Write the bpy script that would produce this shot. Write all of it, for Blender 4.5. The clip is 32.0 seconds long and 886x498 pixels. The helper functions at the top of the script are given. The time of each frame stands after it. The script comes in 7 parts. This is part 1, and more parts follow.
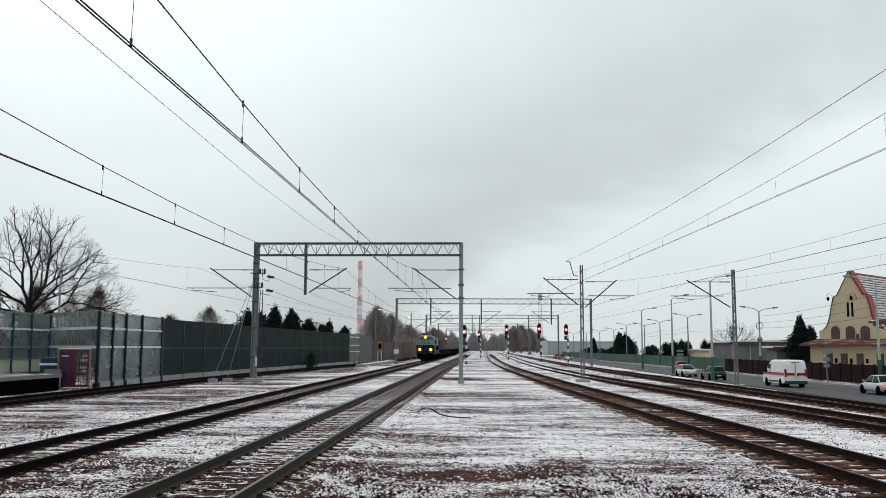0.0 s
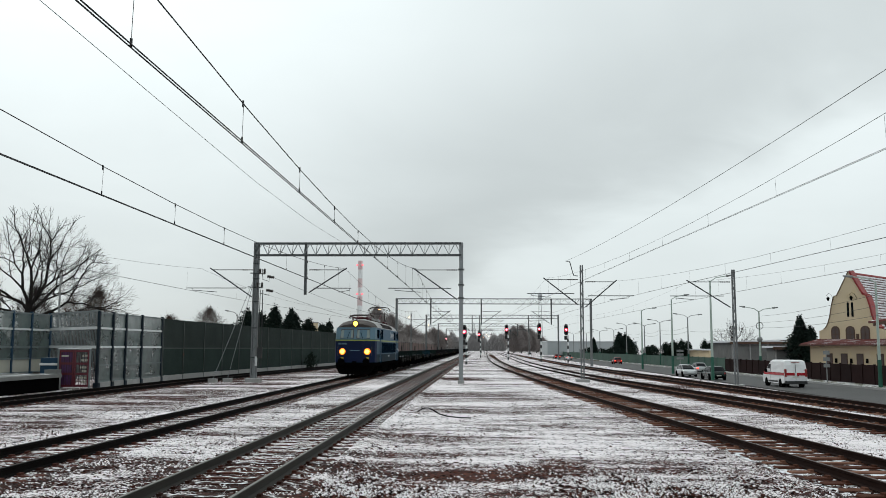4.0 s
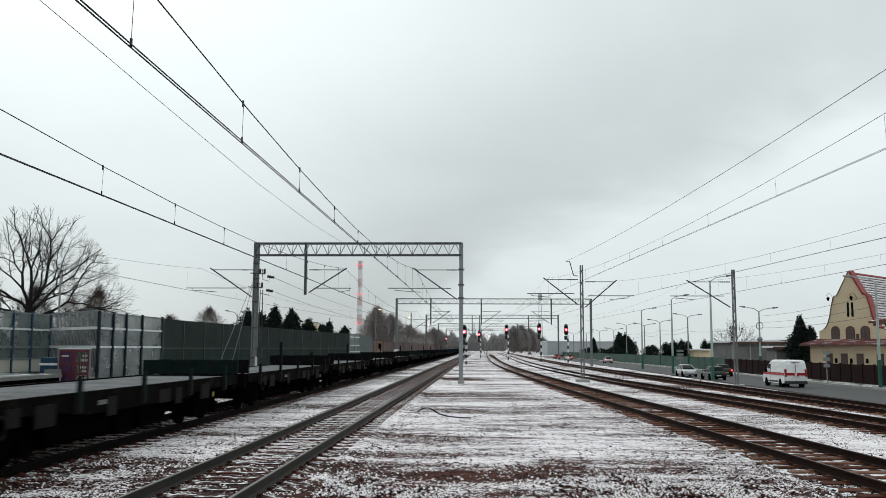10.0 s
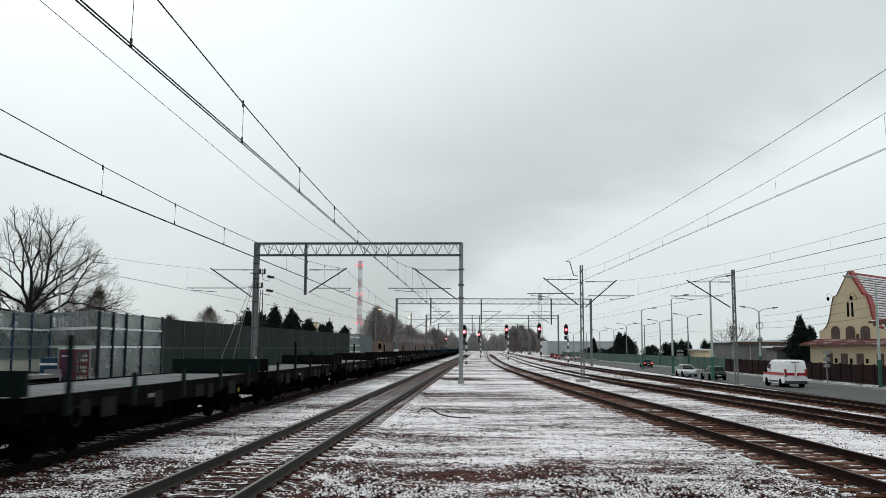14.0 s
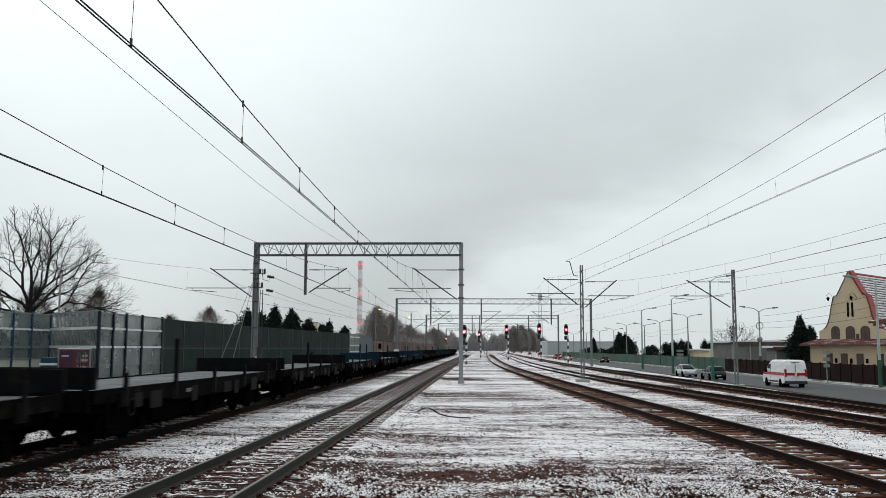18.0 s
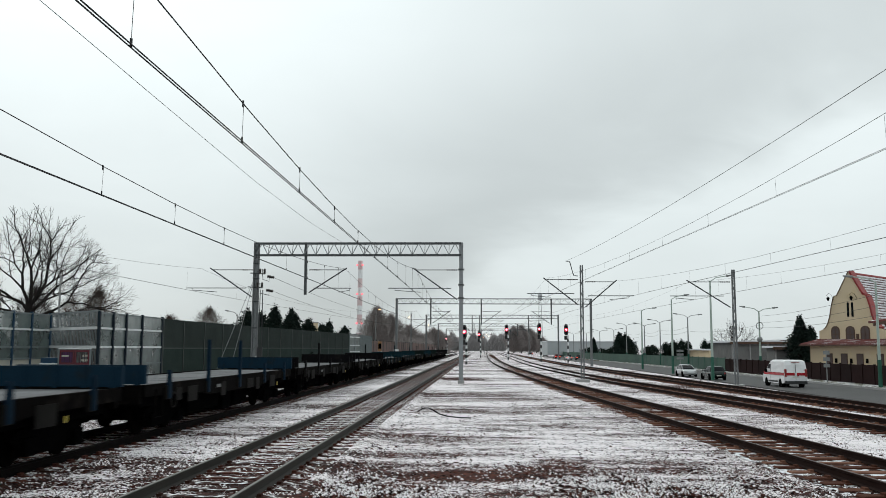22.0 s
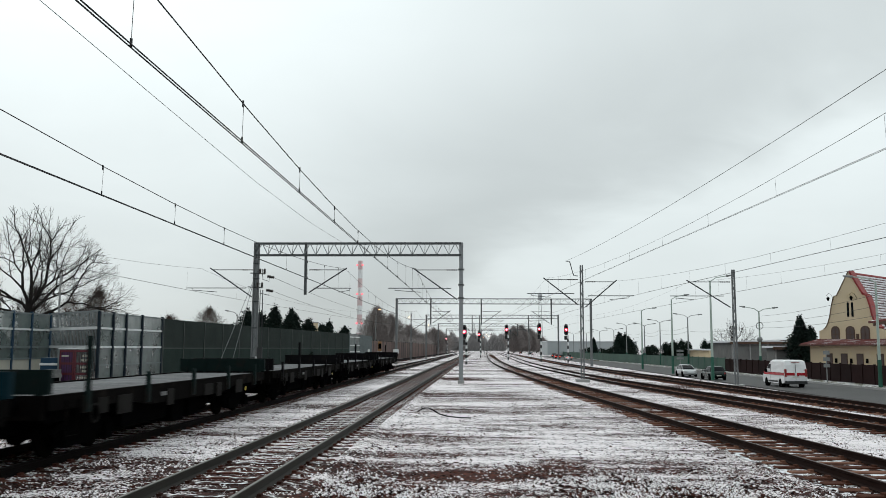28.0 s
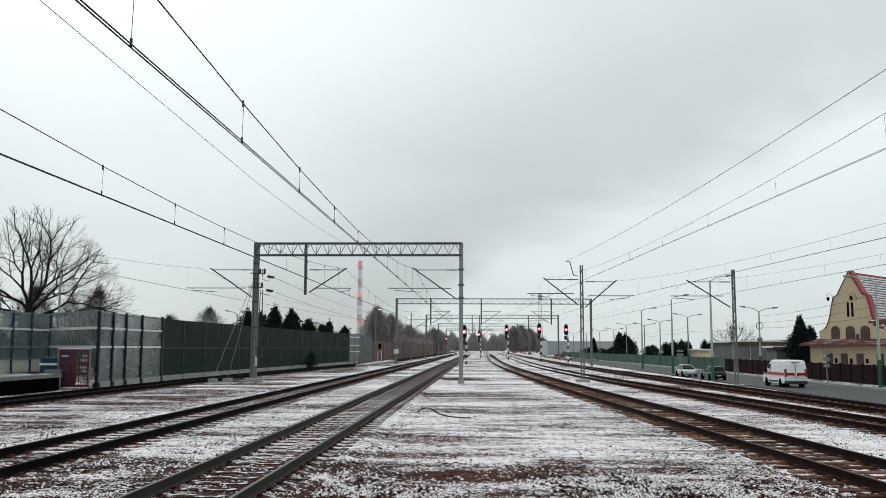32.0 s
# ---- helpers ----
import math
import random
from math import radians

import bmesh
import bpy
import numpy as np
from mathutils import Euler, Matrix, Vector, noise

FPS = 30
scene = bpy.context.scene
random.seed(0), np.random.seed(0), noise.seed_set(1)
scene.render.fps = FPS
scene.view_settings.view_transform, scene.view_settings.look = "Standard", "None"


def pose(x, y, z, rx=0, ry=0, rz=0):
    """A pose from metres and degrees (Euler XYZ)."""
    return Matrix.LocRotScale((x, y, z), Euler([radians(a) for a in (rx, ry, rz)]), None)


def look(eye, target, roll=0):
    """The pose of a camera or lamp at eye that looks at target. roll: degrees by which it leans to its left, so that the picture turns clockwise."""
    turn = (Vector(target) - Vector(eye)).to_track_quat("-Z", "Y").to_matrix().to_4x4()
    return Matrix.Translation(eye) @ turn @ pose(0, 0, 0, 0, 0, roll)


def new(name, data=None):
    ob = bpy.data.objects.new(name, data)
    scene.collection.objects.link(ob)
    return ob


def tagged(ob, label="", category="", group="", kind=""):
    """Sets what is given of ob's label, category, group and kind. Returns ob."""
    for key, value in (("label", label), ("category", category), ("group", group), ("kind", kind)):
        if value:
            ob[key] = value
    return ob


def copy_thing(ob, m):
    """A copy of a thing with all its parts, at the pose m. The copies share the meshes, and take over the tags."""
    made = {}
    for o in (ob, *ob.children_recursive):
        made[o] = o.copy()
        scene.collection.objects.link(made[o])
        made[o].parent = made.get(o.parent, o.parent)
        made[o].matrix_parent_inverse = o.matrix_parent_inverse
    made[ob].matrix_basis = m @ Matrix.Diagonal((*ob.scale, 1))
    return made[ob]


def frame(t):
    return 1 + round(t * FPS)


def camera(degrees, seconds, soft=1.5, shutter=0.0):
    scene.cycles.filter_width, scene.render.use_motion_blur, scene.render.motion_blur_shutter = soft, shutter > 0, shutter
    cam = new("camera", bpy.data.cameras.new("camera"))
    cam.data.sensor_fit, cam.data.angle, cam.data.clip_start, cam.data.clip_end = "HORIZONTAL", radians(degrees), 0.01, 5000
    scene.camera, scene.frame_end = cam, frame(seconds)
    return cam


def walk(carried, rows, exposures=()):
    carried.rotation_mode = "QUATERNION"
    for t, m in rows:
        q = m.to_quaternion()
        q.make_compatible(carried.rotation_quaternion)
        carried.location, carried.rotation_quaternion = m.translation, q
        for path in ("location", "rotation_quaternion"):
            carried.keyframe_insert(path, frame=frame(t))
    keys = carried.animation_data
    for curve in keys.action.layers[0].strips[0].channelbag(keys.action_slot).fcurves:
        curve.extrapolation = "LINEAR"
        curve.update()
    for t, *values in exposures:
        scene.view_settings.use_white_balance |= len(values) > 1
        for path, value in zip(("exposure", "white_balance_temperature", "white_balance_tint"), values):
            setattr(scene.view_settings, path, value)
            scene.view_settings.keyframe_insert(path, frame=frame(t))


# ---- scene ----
# ---- camera ----
cam = camera(53.66, 32.0, soft=0.65, shutter=0.3)
EYE = (0.0, 0.0, 2.2)
AIM = (-math.sin(radians(2.376)) * 100, math.cos(radians(2.376)) * 100, 2.2 + 100 * math.tan(radians(6.443)))
walk(cam, [(0.0, look(EYE, AIM, 0.24)), (32.0, look(EYE, AIM, 0.24))])

# ---- world and sun: overcast winter day ----
SUN_EL, SUN_AZ = radians(36), radians(-34)
world = bpy.data.worlds.new("overcast")
scene.world = world
world.use_nodes = True
wn, wl = world.node_tree.nodes, world.node_tree.links
wn.clear()


def wnode(kind, **kw):
    n = wn.new(kind)
    for k, v in kw.items():
        n.inputs[k].default_value = v
    return n


sky = wn.new("ShaderNodeTexSky")
sky.sky_type, sky.sun_disc, sky.sun_elevation, sky.sun_rotation = "NISHITA", False, SUN_EL, SUN_AZ
tc = wn.new("ShaderNodeTexCoord")
sep = wn.new("ShaderNodeSeparateXYZ")
wl.new(tc.outputs["Generated"], sep.inputs[0])


def wmath(op, a, b=None, c=None):
    n = wn.new("ShaderNodeMath")
    n.operation = op
    for i, v in enumerate((a, b, c)):
        if v is None:
            continue
        if isinstance(v, (int, float)):
            n.inputs[i].default_value = v
        else:
            wl.new(v, n.inputs[i])
    return n.outputs[0]


# cloud deck at a constant height: the direction is divided by its rise
rise = wmath("MAXIMUM", wmath("ADD", sep.outputs[2], 0.30), 0.05)
cx, cy = wmath("DIVIDE", sep.outputs[0], rise), wmath("DIVIDE", sep.outputs[1], rise)
comb = wn.new("ShaderNodeCombineXYZ")
wl.new(cx, comb.inputs[0])
wl.new(cy, comb.inputs[1])
n1 = wnode("ShaderNodeTexNoise", Scale=1.15, Detail=5.0, Roughness=0.5, Distortion=0.6)
wl.new(comb.outputs[0], n1.inputs["Vector"])
n2 = wnode("ShaderNodeTexNoise", Scale=3.2, Detail=4.0, Roughness=0.55, Distortion=0.5)
wl.new(comb.outputs[0], n2.inputs["Vector"])
# thinner cloud towards the hidden sun
dot = wn.new("ShaderNodeVectorMath")
dot.operation = "DOT_PRODUCT"
wl.new(tc.outputs["Generated"], dot.inputs[0])
dot.inputs[1].default_value = (math.sin(SUN_AZ) * math.cos(SUN_EL), math.cos(SUN_AZ) * math.cos(SUN_EL), math.sin(SUN_EL))
glow = wmath("POWER", wmath("MAXIMUM", dot.outputs["Value"], 0.0), 15.0)
# a sheet of darker cloud lies across the sky, lit thin cloud on its sunward side and a paler gap behind it
across = wmath("ADD", wmath("MULTIPLY", cx, 0.855), wmath("MULTIPLY", cy, 0.516))
across = wmath("ADD", across, wmath("MULTIPLY", wmath("SUBTRACT", n1.outputs[0], 0.5), 0.75))
across = wmath("ADD", across, wmath("MULTIPLY", wmath("SUBTRACT", n2.outputs[0], 0.5), 0.16))
sheet = wn.new("ShaderNodeValToRGB")
sheet.color_ramp.interpolation = "B_SPLINE"
sheet.color_ramp.elements[0].position, sheet.color_ramp.elements[0].color = 0.06, (0.64, 0.64, 0.64, 1)
sheet.color_ramp.elements[1].position, sheet.color_ramp.elements[1].color = 0.97, (0.88, 0.88, 0.88, 1)
for p, v in ((-0.2, 0.79), (0.35, 0.85), (0.62, 0.83), (0.84, 0.73), (1.05, 0.645), (1.22, 0.65), (1.36, 0.80), (1.48, 0.93), (1.75, 0.92)):
    sheet.color_ramp.elements.new((p + 1) / 3.2).color = (v, v, v, 1)
wl.new(wmath("DIVIDE", wmath("ADD", across, 1.0), 3.2), sheet.inputs[0])
val = wmath("ADD", sheet.outputs[0], wmath("MULTIPLY", wmath("SUBTRACT", n2.outputs[0], 0.5), 0.10))
val = wmath("MULTIPLY_ADD", glow, 0.37, val)
low = wn.new("ShaderNodeMapRange")
low.inputs[1].default_value, low.inputs[2].default_value, low.inputs[3].default_value, low.inputs[4].default_value = -0.02, 0.34, 0.74, 1.03
wl.new(sep.outputs[2], low.inputs[0])
val = wmath("MULTIPLY", val, low.outputs[0])
tint = wn.new("ShaderNodeVectorMath")
tint.operation = "SCALE"
tint.inputs[0].default_value = (0.915, 1.0, 1.008)
wl.new(val, tint.inputs["Scale"])
bg1 = wn.new("ShaderNodeBackground")
wl.new(tint.outputs[0], bg1.inputs[0])
bg1.inputs[1].default_value = 1.12
bg2 = wn.new("ShaderNodeBackground")
wl.new(sky.outputs[0], bg2.inputs[0])
bg2.inputs[1].default_value = 0.05
mixw = wn.new("ShaderNodeMixShader")
mixw.inputs[0].default_value = 0.06
wl.new(bg1.outputs[0], mixw.inputs[1])
wl.new(bg2.outputs[0], mixw.inputs[2])
wout = wn.new("ShaderNodeOutputWorld")
wl.new(mixw.outputs[0], wout.inputs[0])

sun = new("sun", bpy.data.lights.new("sun", "SUN"))
sun.data.energy, sun.data.angle, sun.data.color = 0.6, radians(25), (1.0, 0.97, 0.93)
sun.matrix_world = look((math.sin(SUN_AZ) * 60, math.cos(SUN_AZ) * 60, 60 * math.tan(SUN_EL)), (0, 0, 0))


# ---- materials ----
def material(name, c1, c2=None, scale=3.0, fine=40.0, rough=0.7, metal=0.0, bump=0.2, amount=0.5, emit=None, power=0.0, wear=None, snow=0.0, rnd=0.0, stretch=(1, 1, 1), gloss=0.5):
    """Two colours mixed by noise at two scales, fine bump, optional wear colour and snow on faces that look up."""
    m = bpy.data.materials.new(name)
    m.use_nodes = True
    nt, ln = m.node_tree.nodes, m.node_tree.links
    b = nt["Principled BSDF"]
    c2 = c2 or tuple(min(1, c * 0.7) for c in c1)
    t = nt.new("ShaderNodeTexCoord")
    mp = nt.new("ShaderNodeMapping")
    mp.inputs["Scale"].default_value = stretch
    ln.new(t.outputs["Object"], mp.inputs[0])

    def noise_node(s, d):
        n = nt.new("ShaderNodeTexNoise")
        n.inputs["Scale"].default_value, n.inputs["Detail"].default_value = s, d
        ln.new(mp.outputs[0], n.inputs["Vector"])
        return n.outputs[0]

    def op(kind, a, c=None):
        n = nt.new("ShaderNodeMath")
        n.operation = kind
        for i, v in enumerate((a, c)):
            if v is None:
                continue
            if isinstance(v, (int, float)):
                n.inputs[i].default_value = v
            else:
                ln.new(v, n.inputs[i])
        return n.outputs[0]

    def ramp(v, lo, hi):
        n = nt.new("ShaderNodeMapRange")
        n.inputs[1].default_value, n.inputs[2].default_value = lo, hi
        ln.new(v, n.inputs[0])
        return n.outputs[0]

    def mix(f, a, c):
        n = nt.new("ShaderNodeMix")
        n.data_type = "RGBA"
        for s, v in ((0, f), (6, a), (7, c)):
            if isinstance(v, tuple):
                n.inputs[s].default_value = (*v, 1)
            elif isinstance(v, (int, float)):
                n.inputs[s].default_value = v
            else:
                ln.new(v, n.inputs[s])
        return n.outputs[2]

    big, small = noise_node(scale, 4), noise_node(fine, 3)
    f = op("ADD", op("MULTIPLY", big, 0.6), op("MULTIPLY", small, 0.4))
    if rnd:
        info = nt.new("ShaderNodeObjectInfo")
        f = op("ADD", f, op("MULTIPLY", op("SUBTRACT", info.outputs["Random"], 0.5), rnd))
    col = mix(ramp(f, 0.5 - amount * 0.4, 0.5 + amount * 0.4), c1, c2)
    if wear:
        col = mix(ramp(noise_node(scale * 2.3, 6), 0.56, 0.68), col, wear)
    if snow:
        g = nt.new("ShaderNodeNewGeometry")
        s3 = nt.new("ShaderNodeSeparateXYZ")
        ln.new(g.outputs["Normal"], s3.inputs[0])
        up = ramp(s3.outputs[2], 0.5, 0.85)
        cover = ramp(noise_node(scale * 1.3, 5), 0.62 - snow * 0.5, 0.72 - snow * 0.5)
        col = mix(op("MULTIPLY", up, cover), col, (0.78, 0.80, 0.82))
    ln.new(col, b.inputs["Base Color"])
    b.inputs["Roughness"].default_value, b.inputs["Metallic"].default_value = rough, metal
    b.inputs["Specular IOR Level"].default_value = min(gloss, 0.12) if rough >= 0.85 else gloss
    if bump:
        bp = nt.new("ShaderNodeBump")
        bp.inputs["Strength"].default_value, bp.inputs["Distance"].default_value = bump, 0.02
        ln.new(small, bp.inputs["Height"])
        ln.new(bp.outputs[0], b.inputs["Normal"])
    if emit:
        b.inputs["Emission Color"].default_value, b.inputs["Emission Strength"].default_value = (*emit, 1), power
    return m


def ground_material(name="snowy_gravel", lo=1.86, hi=1.985, shade=1.0, bare=0.2):
    """Trampled snow over dark gravel: broad bare patches, drifts across the tracks and a fine speckle of stones."""
    m = bpy.data.materials.new(name)
    m.use_nodes = True
    nt, ln = m.node_tree.nodes, m.node_tree.links
    b = nt["Principled BSDF"]
    t = nt.new("ShaderNodeTexCoord")

    def noise_node(s, d, r=0.55, stretch=(1, 1, 1)):
        mp = nt.new("ShaderNodeMapping")
        mp.inputs["Scale"].default_value = stretch
        ln.new(t.outputs["Object"], mp.inputs[0])
        n = nt.new("ShaderNodeTexNoise")
        n.inputs["Scale"].default_value, n.inputs["Detail"].default_value, n.inputs["Roughness"].default_value = s, d, r
        ln.new(mp.outputs[0], n.inputs["Vector"])
        return n.outputs[0]

    def op(kind, a, c):
        n = nt.new("ShaderNodeMath")
        n.operation = kind
        for i, v in enumerate((a, c)):
            if isinstance(v, (int, float)):
                n.inputs[i].default_value = v
            else:
                ln.new(v, n.inputs[i])
        return n.outputs[0]

    def ramp(v, lo, hi):
        n = nt.new("ShaderNodeMapRange")
        n.inputs[1].default_value, n.inputs[2].default_value = lo, hi
        ln.new(v, n.inputs[0])
        return n.outputs[0]

    def mix(f, a, c):
        n = nt.new("ShaderNodeMix")
        n.data_type = "RGBA"
        ln.new(f, n.inputs[0])
        for s, v in ((6, a), (7, c)):
            if isinstance(v, tuple):
                n.inputs[s].default_value = (*v, 1)
            else:
                ln.new(v, n.inputs[s])
        return n.outputs[2]

    def pebbles(scale):
        n = nt.new("ShaderNodeTexVoronoi")
        n.inputs["Scale"].default_value = scale
        ln.new(t.outputs["Object"], n.inputs["Vector"])
        sp = nt.new("ShaderNodeSeparateColor")
        ln.new(n.outputs["Color"], sp.inputs[0])
        return sp.outputs[0], sp.outputs[1], n.outputs["Distance"]

    patch = noise_node(0.22, 4, 0.6, (0.6, 0.6, 1))
    streak = noise_node(0.8, 5, 0.66, (0.30, 1.3, 1))
    speck = noise_node(17.0, 4, 0.7)
    grain = noise_node(4.0, 4, 0.6)
    peb, tone, dist = pebbles(19.0)
    peb2, tone2, dist2 = pebbles(43.0)
    broad = op("ADD", op("MULTIPLY", patch, 1.0), op("MULTIPLY", streak, 1.1))
    close = op("ADD", op("MULTIPLY", speck, 0.8), op("MULTIPLY", grain, 0.6))
    stony = op("ADD", op("MULTIPLY", peb, 0.24), op("MULTIPLY", peb2, 0.20))
    cover = op("ADD", op("ADD", broad, close), stony)
    drifts = op("MULTIPLY", op("SUBTRACT", noise_node(0.13, 5, 0.65, (0.35, 1.0, 1)), 0.5), 0.7)
    cover = op("ADD", cover, drifts)
    # a bare brown rut of spilled earth across the path
    axes = nt.new("ShaderNodeSeparateXYZ")
    ln.new(t.outputs["Object"], axes.inputs[0])
    run = op("ADD", op("SUBTRACT", axes.outputs[1], op("MULTIPLY", axes.outputs[0], 0.75)), op("MULTIPLY", op("SUBTRACT", noise_node(0.9, 3), 0.5), 3.0))
    away = op("ABSOLUTE", op("SUBTRACT", run, 15.9), 0.0)
    ends = ramp(op("ABSOLUTE", op("ADD", axes.outputs[0], 0.2), 0.0), 2.9, 1.6)
    rut = op("MULTIPLY", ramp(away, 1.5, 0.1), ends)
    for bx, by, bw, bh in ((3.1, 14.3, 1.3, 0.9), (-2.3, 13.6, 1.2, 0.8), (1.5, 16.4, 1.1, 0.7), (6.4, 17.5, 0.9, 1.3)):
        ex = op("DIVIDE", op("SUBTRACT", axes.outputs[0], bx), bw)
        ey = op("DIVIDE", op("SUBTRACT", axes.outputs[1], by), bh)
        near = op("ADD", op("ADD", op("MULTIPLY", ex, ex), op("MULTIPLY", ey, ey)), op("MULTIPLY", op("SUBTRACT", noise_node(1.6, 4), 0.5), 2.2))
        rut = op("MAXIMUM", rut, op("MULTIPLY", ramp(near, 1.1, 0.3), 0.85))
    cover = op("SUBTRACT", cover, op("MULTIPLY", rut, 0.27))
    # the wide path beside the barrier is swept bare in long streaks
    swept = op("MULTIPLY", ramp(axes.outputs[0], -10.8, -12.6), ramp(noise_node(0.5, 5, 0.6, (0.25, 1.0, 1)), 0.40, 0.60))
    cover = op("SUBTRACT", cover, op("MULTIPLY", swept, 0.28))
    gone = op("MULTIPLY", ramp(op("SUBTRACT", axes.outputs[1], op("MULTIPLY", axes.outputs[0], -0.3)), 16.6, 14.4), ramp(noise_node(0.7, 4), 0.34, 0.56))
    cover = op("SUBTRACT", cover, op("MULTIPLY", gone, bare))
    snow_f = ramp(cover, lo, hi)
    gravel = mix(ramp(noise_node(1.3, 4), 0.35, 0.65), tuple(shade * c for c in (0.060, 0.021, 0.017)), tuple(shade * c for c in (0.125, 0.040, 0.031)))
    gravel = mix(op("MULTIPLY", rut, ramp(noise_node(2.6, 4), 0.30, 0.62)), gravel, (0.135, 0.042, 0.024))
    gravel = mix(ramp(tone, 0.30, 0.85), gravel, (0.014, 0.008, 0.007))
    gravel = mix(ramp(tone2, 0.55, 1.0), gravel, (0.012, 0.008, 0.007))
    snowc = mix(ramp(noise_node(0.6, 3), 0.3, 0.7), (0.84, 0.79, 0.81), (0.92, 0.875, 0.89))
    ln.new(mix(snow_f, gravel, snowc), b.inputs["Base Color"])
    b.inputs["Roughness"].default_value, b.inputs["Specular IOR Level"].default_value = 0.9, 0.1
    bp = nt.new("ShaderNodeBump")
    bp.inputs["Strength"].default_value, bp.inputs["Distance"].default_value = 0.8, 0.04
    ln.new(op("SUBTRACT", op("ADD", speck, grain), op("MULTIPLY", dist, 0.6)), bp.inputs["Height"])
    ln.new(bp.outputs[0], b.inputs["Normal"])
    return m


def stone_material():
    """Ballast stones, each of its own shade, some with a cap of snow."""
    m = bpy.data.materials.new("ballast_stone")
    m.use_nodes = True
    nt, ln = m.node_tree.nodes, m.node_tree.links
    b = nt["Principled BSDF"]
    g = nt.new("ShaderNodeNewGeometry")
    r1 = nt.new("ShaderNodeValToRGB")
    for i, (p, c) in enumerate(((0.0, (0.005, 0.003, 0.003)), (0.4, (0.018, 0.007, 0.0055)), (0.75, (0.055, 0.016, 0.011)), (1.0, (0.090, 0.036, 0.027)))):
        e = r1.color_ramp.elements[i] if i < 2 else r1.color_ramp.elements.new(p)
        e.position, e.color = p, (*c, 1)
    ln.new(g.outputs["Random Per Island"], r1.inputs[0])
    s3 = nt.new("ShaderNodeSeparateXYZ")
    ln.new(g.outputs["Normal"], s3.inputs[0])
    mm = nt.new("ShaderNodeMath")
    mm.operation = "MULTIPLY"
    ra = nt.new("ShaderNodeMapRange")
    ra.inputs[1].default_value, ra.inputs[2].default_value = 0.25, 0.6
    ln.new(s3.outputs[2], ra.inputs[0])
    wrap = nt.new("ShaderNodeMath")
    wrap.operation = "FRACT"
    w0 = nt.new("ShaderNodeMath")
    w0.operation = "MULTIPLY"
    w0.inputs[1].default_value = 7.31
    ln.new(g.outputs["Random Per Island"], w0.inputs[0])
    ln.new(w0.outputs[0], wrap.inputs[0])
    tcs = nt.new("ShaderNodeTexCoord")
    drift = nt.new("ShaderNodeTexNoise")
    drift.inputs["Scale"].default_value, drift.inputs["Detail"].default_value = 1.1, 5
    ln.new(tcs.outputs["Object"], drift.inputs["Vector"])
    both = nt.new("ShaderNodeMath")
    both.operation = "MULTIPLY_ADD"
    both.inputs[1].default_value = 5.0
    near = nt.new("ShaderNodeSeparateXYZ")
    ln.new(tcs.outputs["Object"], near.inputs[0])
    bare = nt.new("ShaderNodeMapRange")
    bare.inputs[1].default_value, bare.inputs[2].default_value, bare.inputs[3].default_value, bare.inputs[4].default_value = 9.0, 17.0, -0.75, 0.0
    lane = nt.new("ShaderNodeMapRange")
    lane.inputs[1].default_value, lane.inputs[2].default_value, lane.inputs[3].default_value, lane.inputs[4].default_value = -3.6, -2.4, 0.0, 7.0
    ln.new(near.outputs[0], lane.inputs[0])
    shift = nt.new("ShaderNodeMath")
    shift.operation = "ADD"
    ln.new(near.outputs[1], shift.inputs[0])
    ln.new(lane.outputs[0], shift.inputs[1])
    ln.new(shift.outputs[0], bare.inputs[0])
    less = nt.new("ShaderNodeMath")
    less.operation = "ADD"
    ln.new(wrap.outputs[0], less.inputs[0])
    ln.new(bare.outputs[0], less.inputs[1])
    ln.new(drift.outputs[0], both.inputs[0])
    ln.new(less.outputs[0], both.inputs[2])
    rb = nt.new("ShaderNodeMapRange")
    rb.inputs[1].default_value, rb.inputs[2].default_value = 2.70, 2.78
    ln.new(both.outputs[0], rb.inputs[0])
    ln.new(ra.outputs[0], mm.inputs[0])
    ln.new(rb.outputs[0], mm.inputs[1])
    mx = nt.new("ShaderNodeMix")
    mx.data_type = "RGBA"
    ln.new(mm.outputs[0], mx.inputs[0])
    ln.new(r1.outputs[0], mx.inputs[6])
    mx.inputs[7].default_value = (0.92, 0.89, 0.905, 1)
    ln.new(mx.outputs[2], b.inputs["Base Color"])
    b.inputs["Roughness"].default_value, b.inputs["Specular IOR Level"].default_value = 0.9, 0.1
    return m


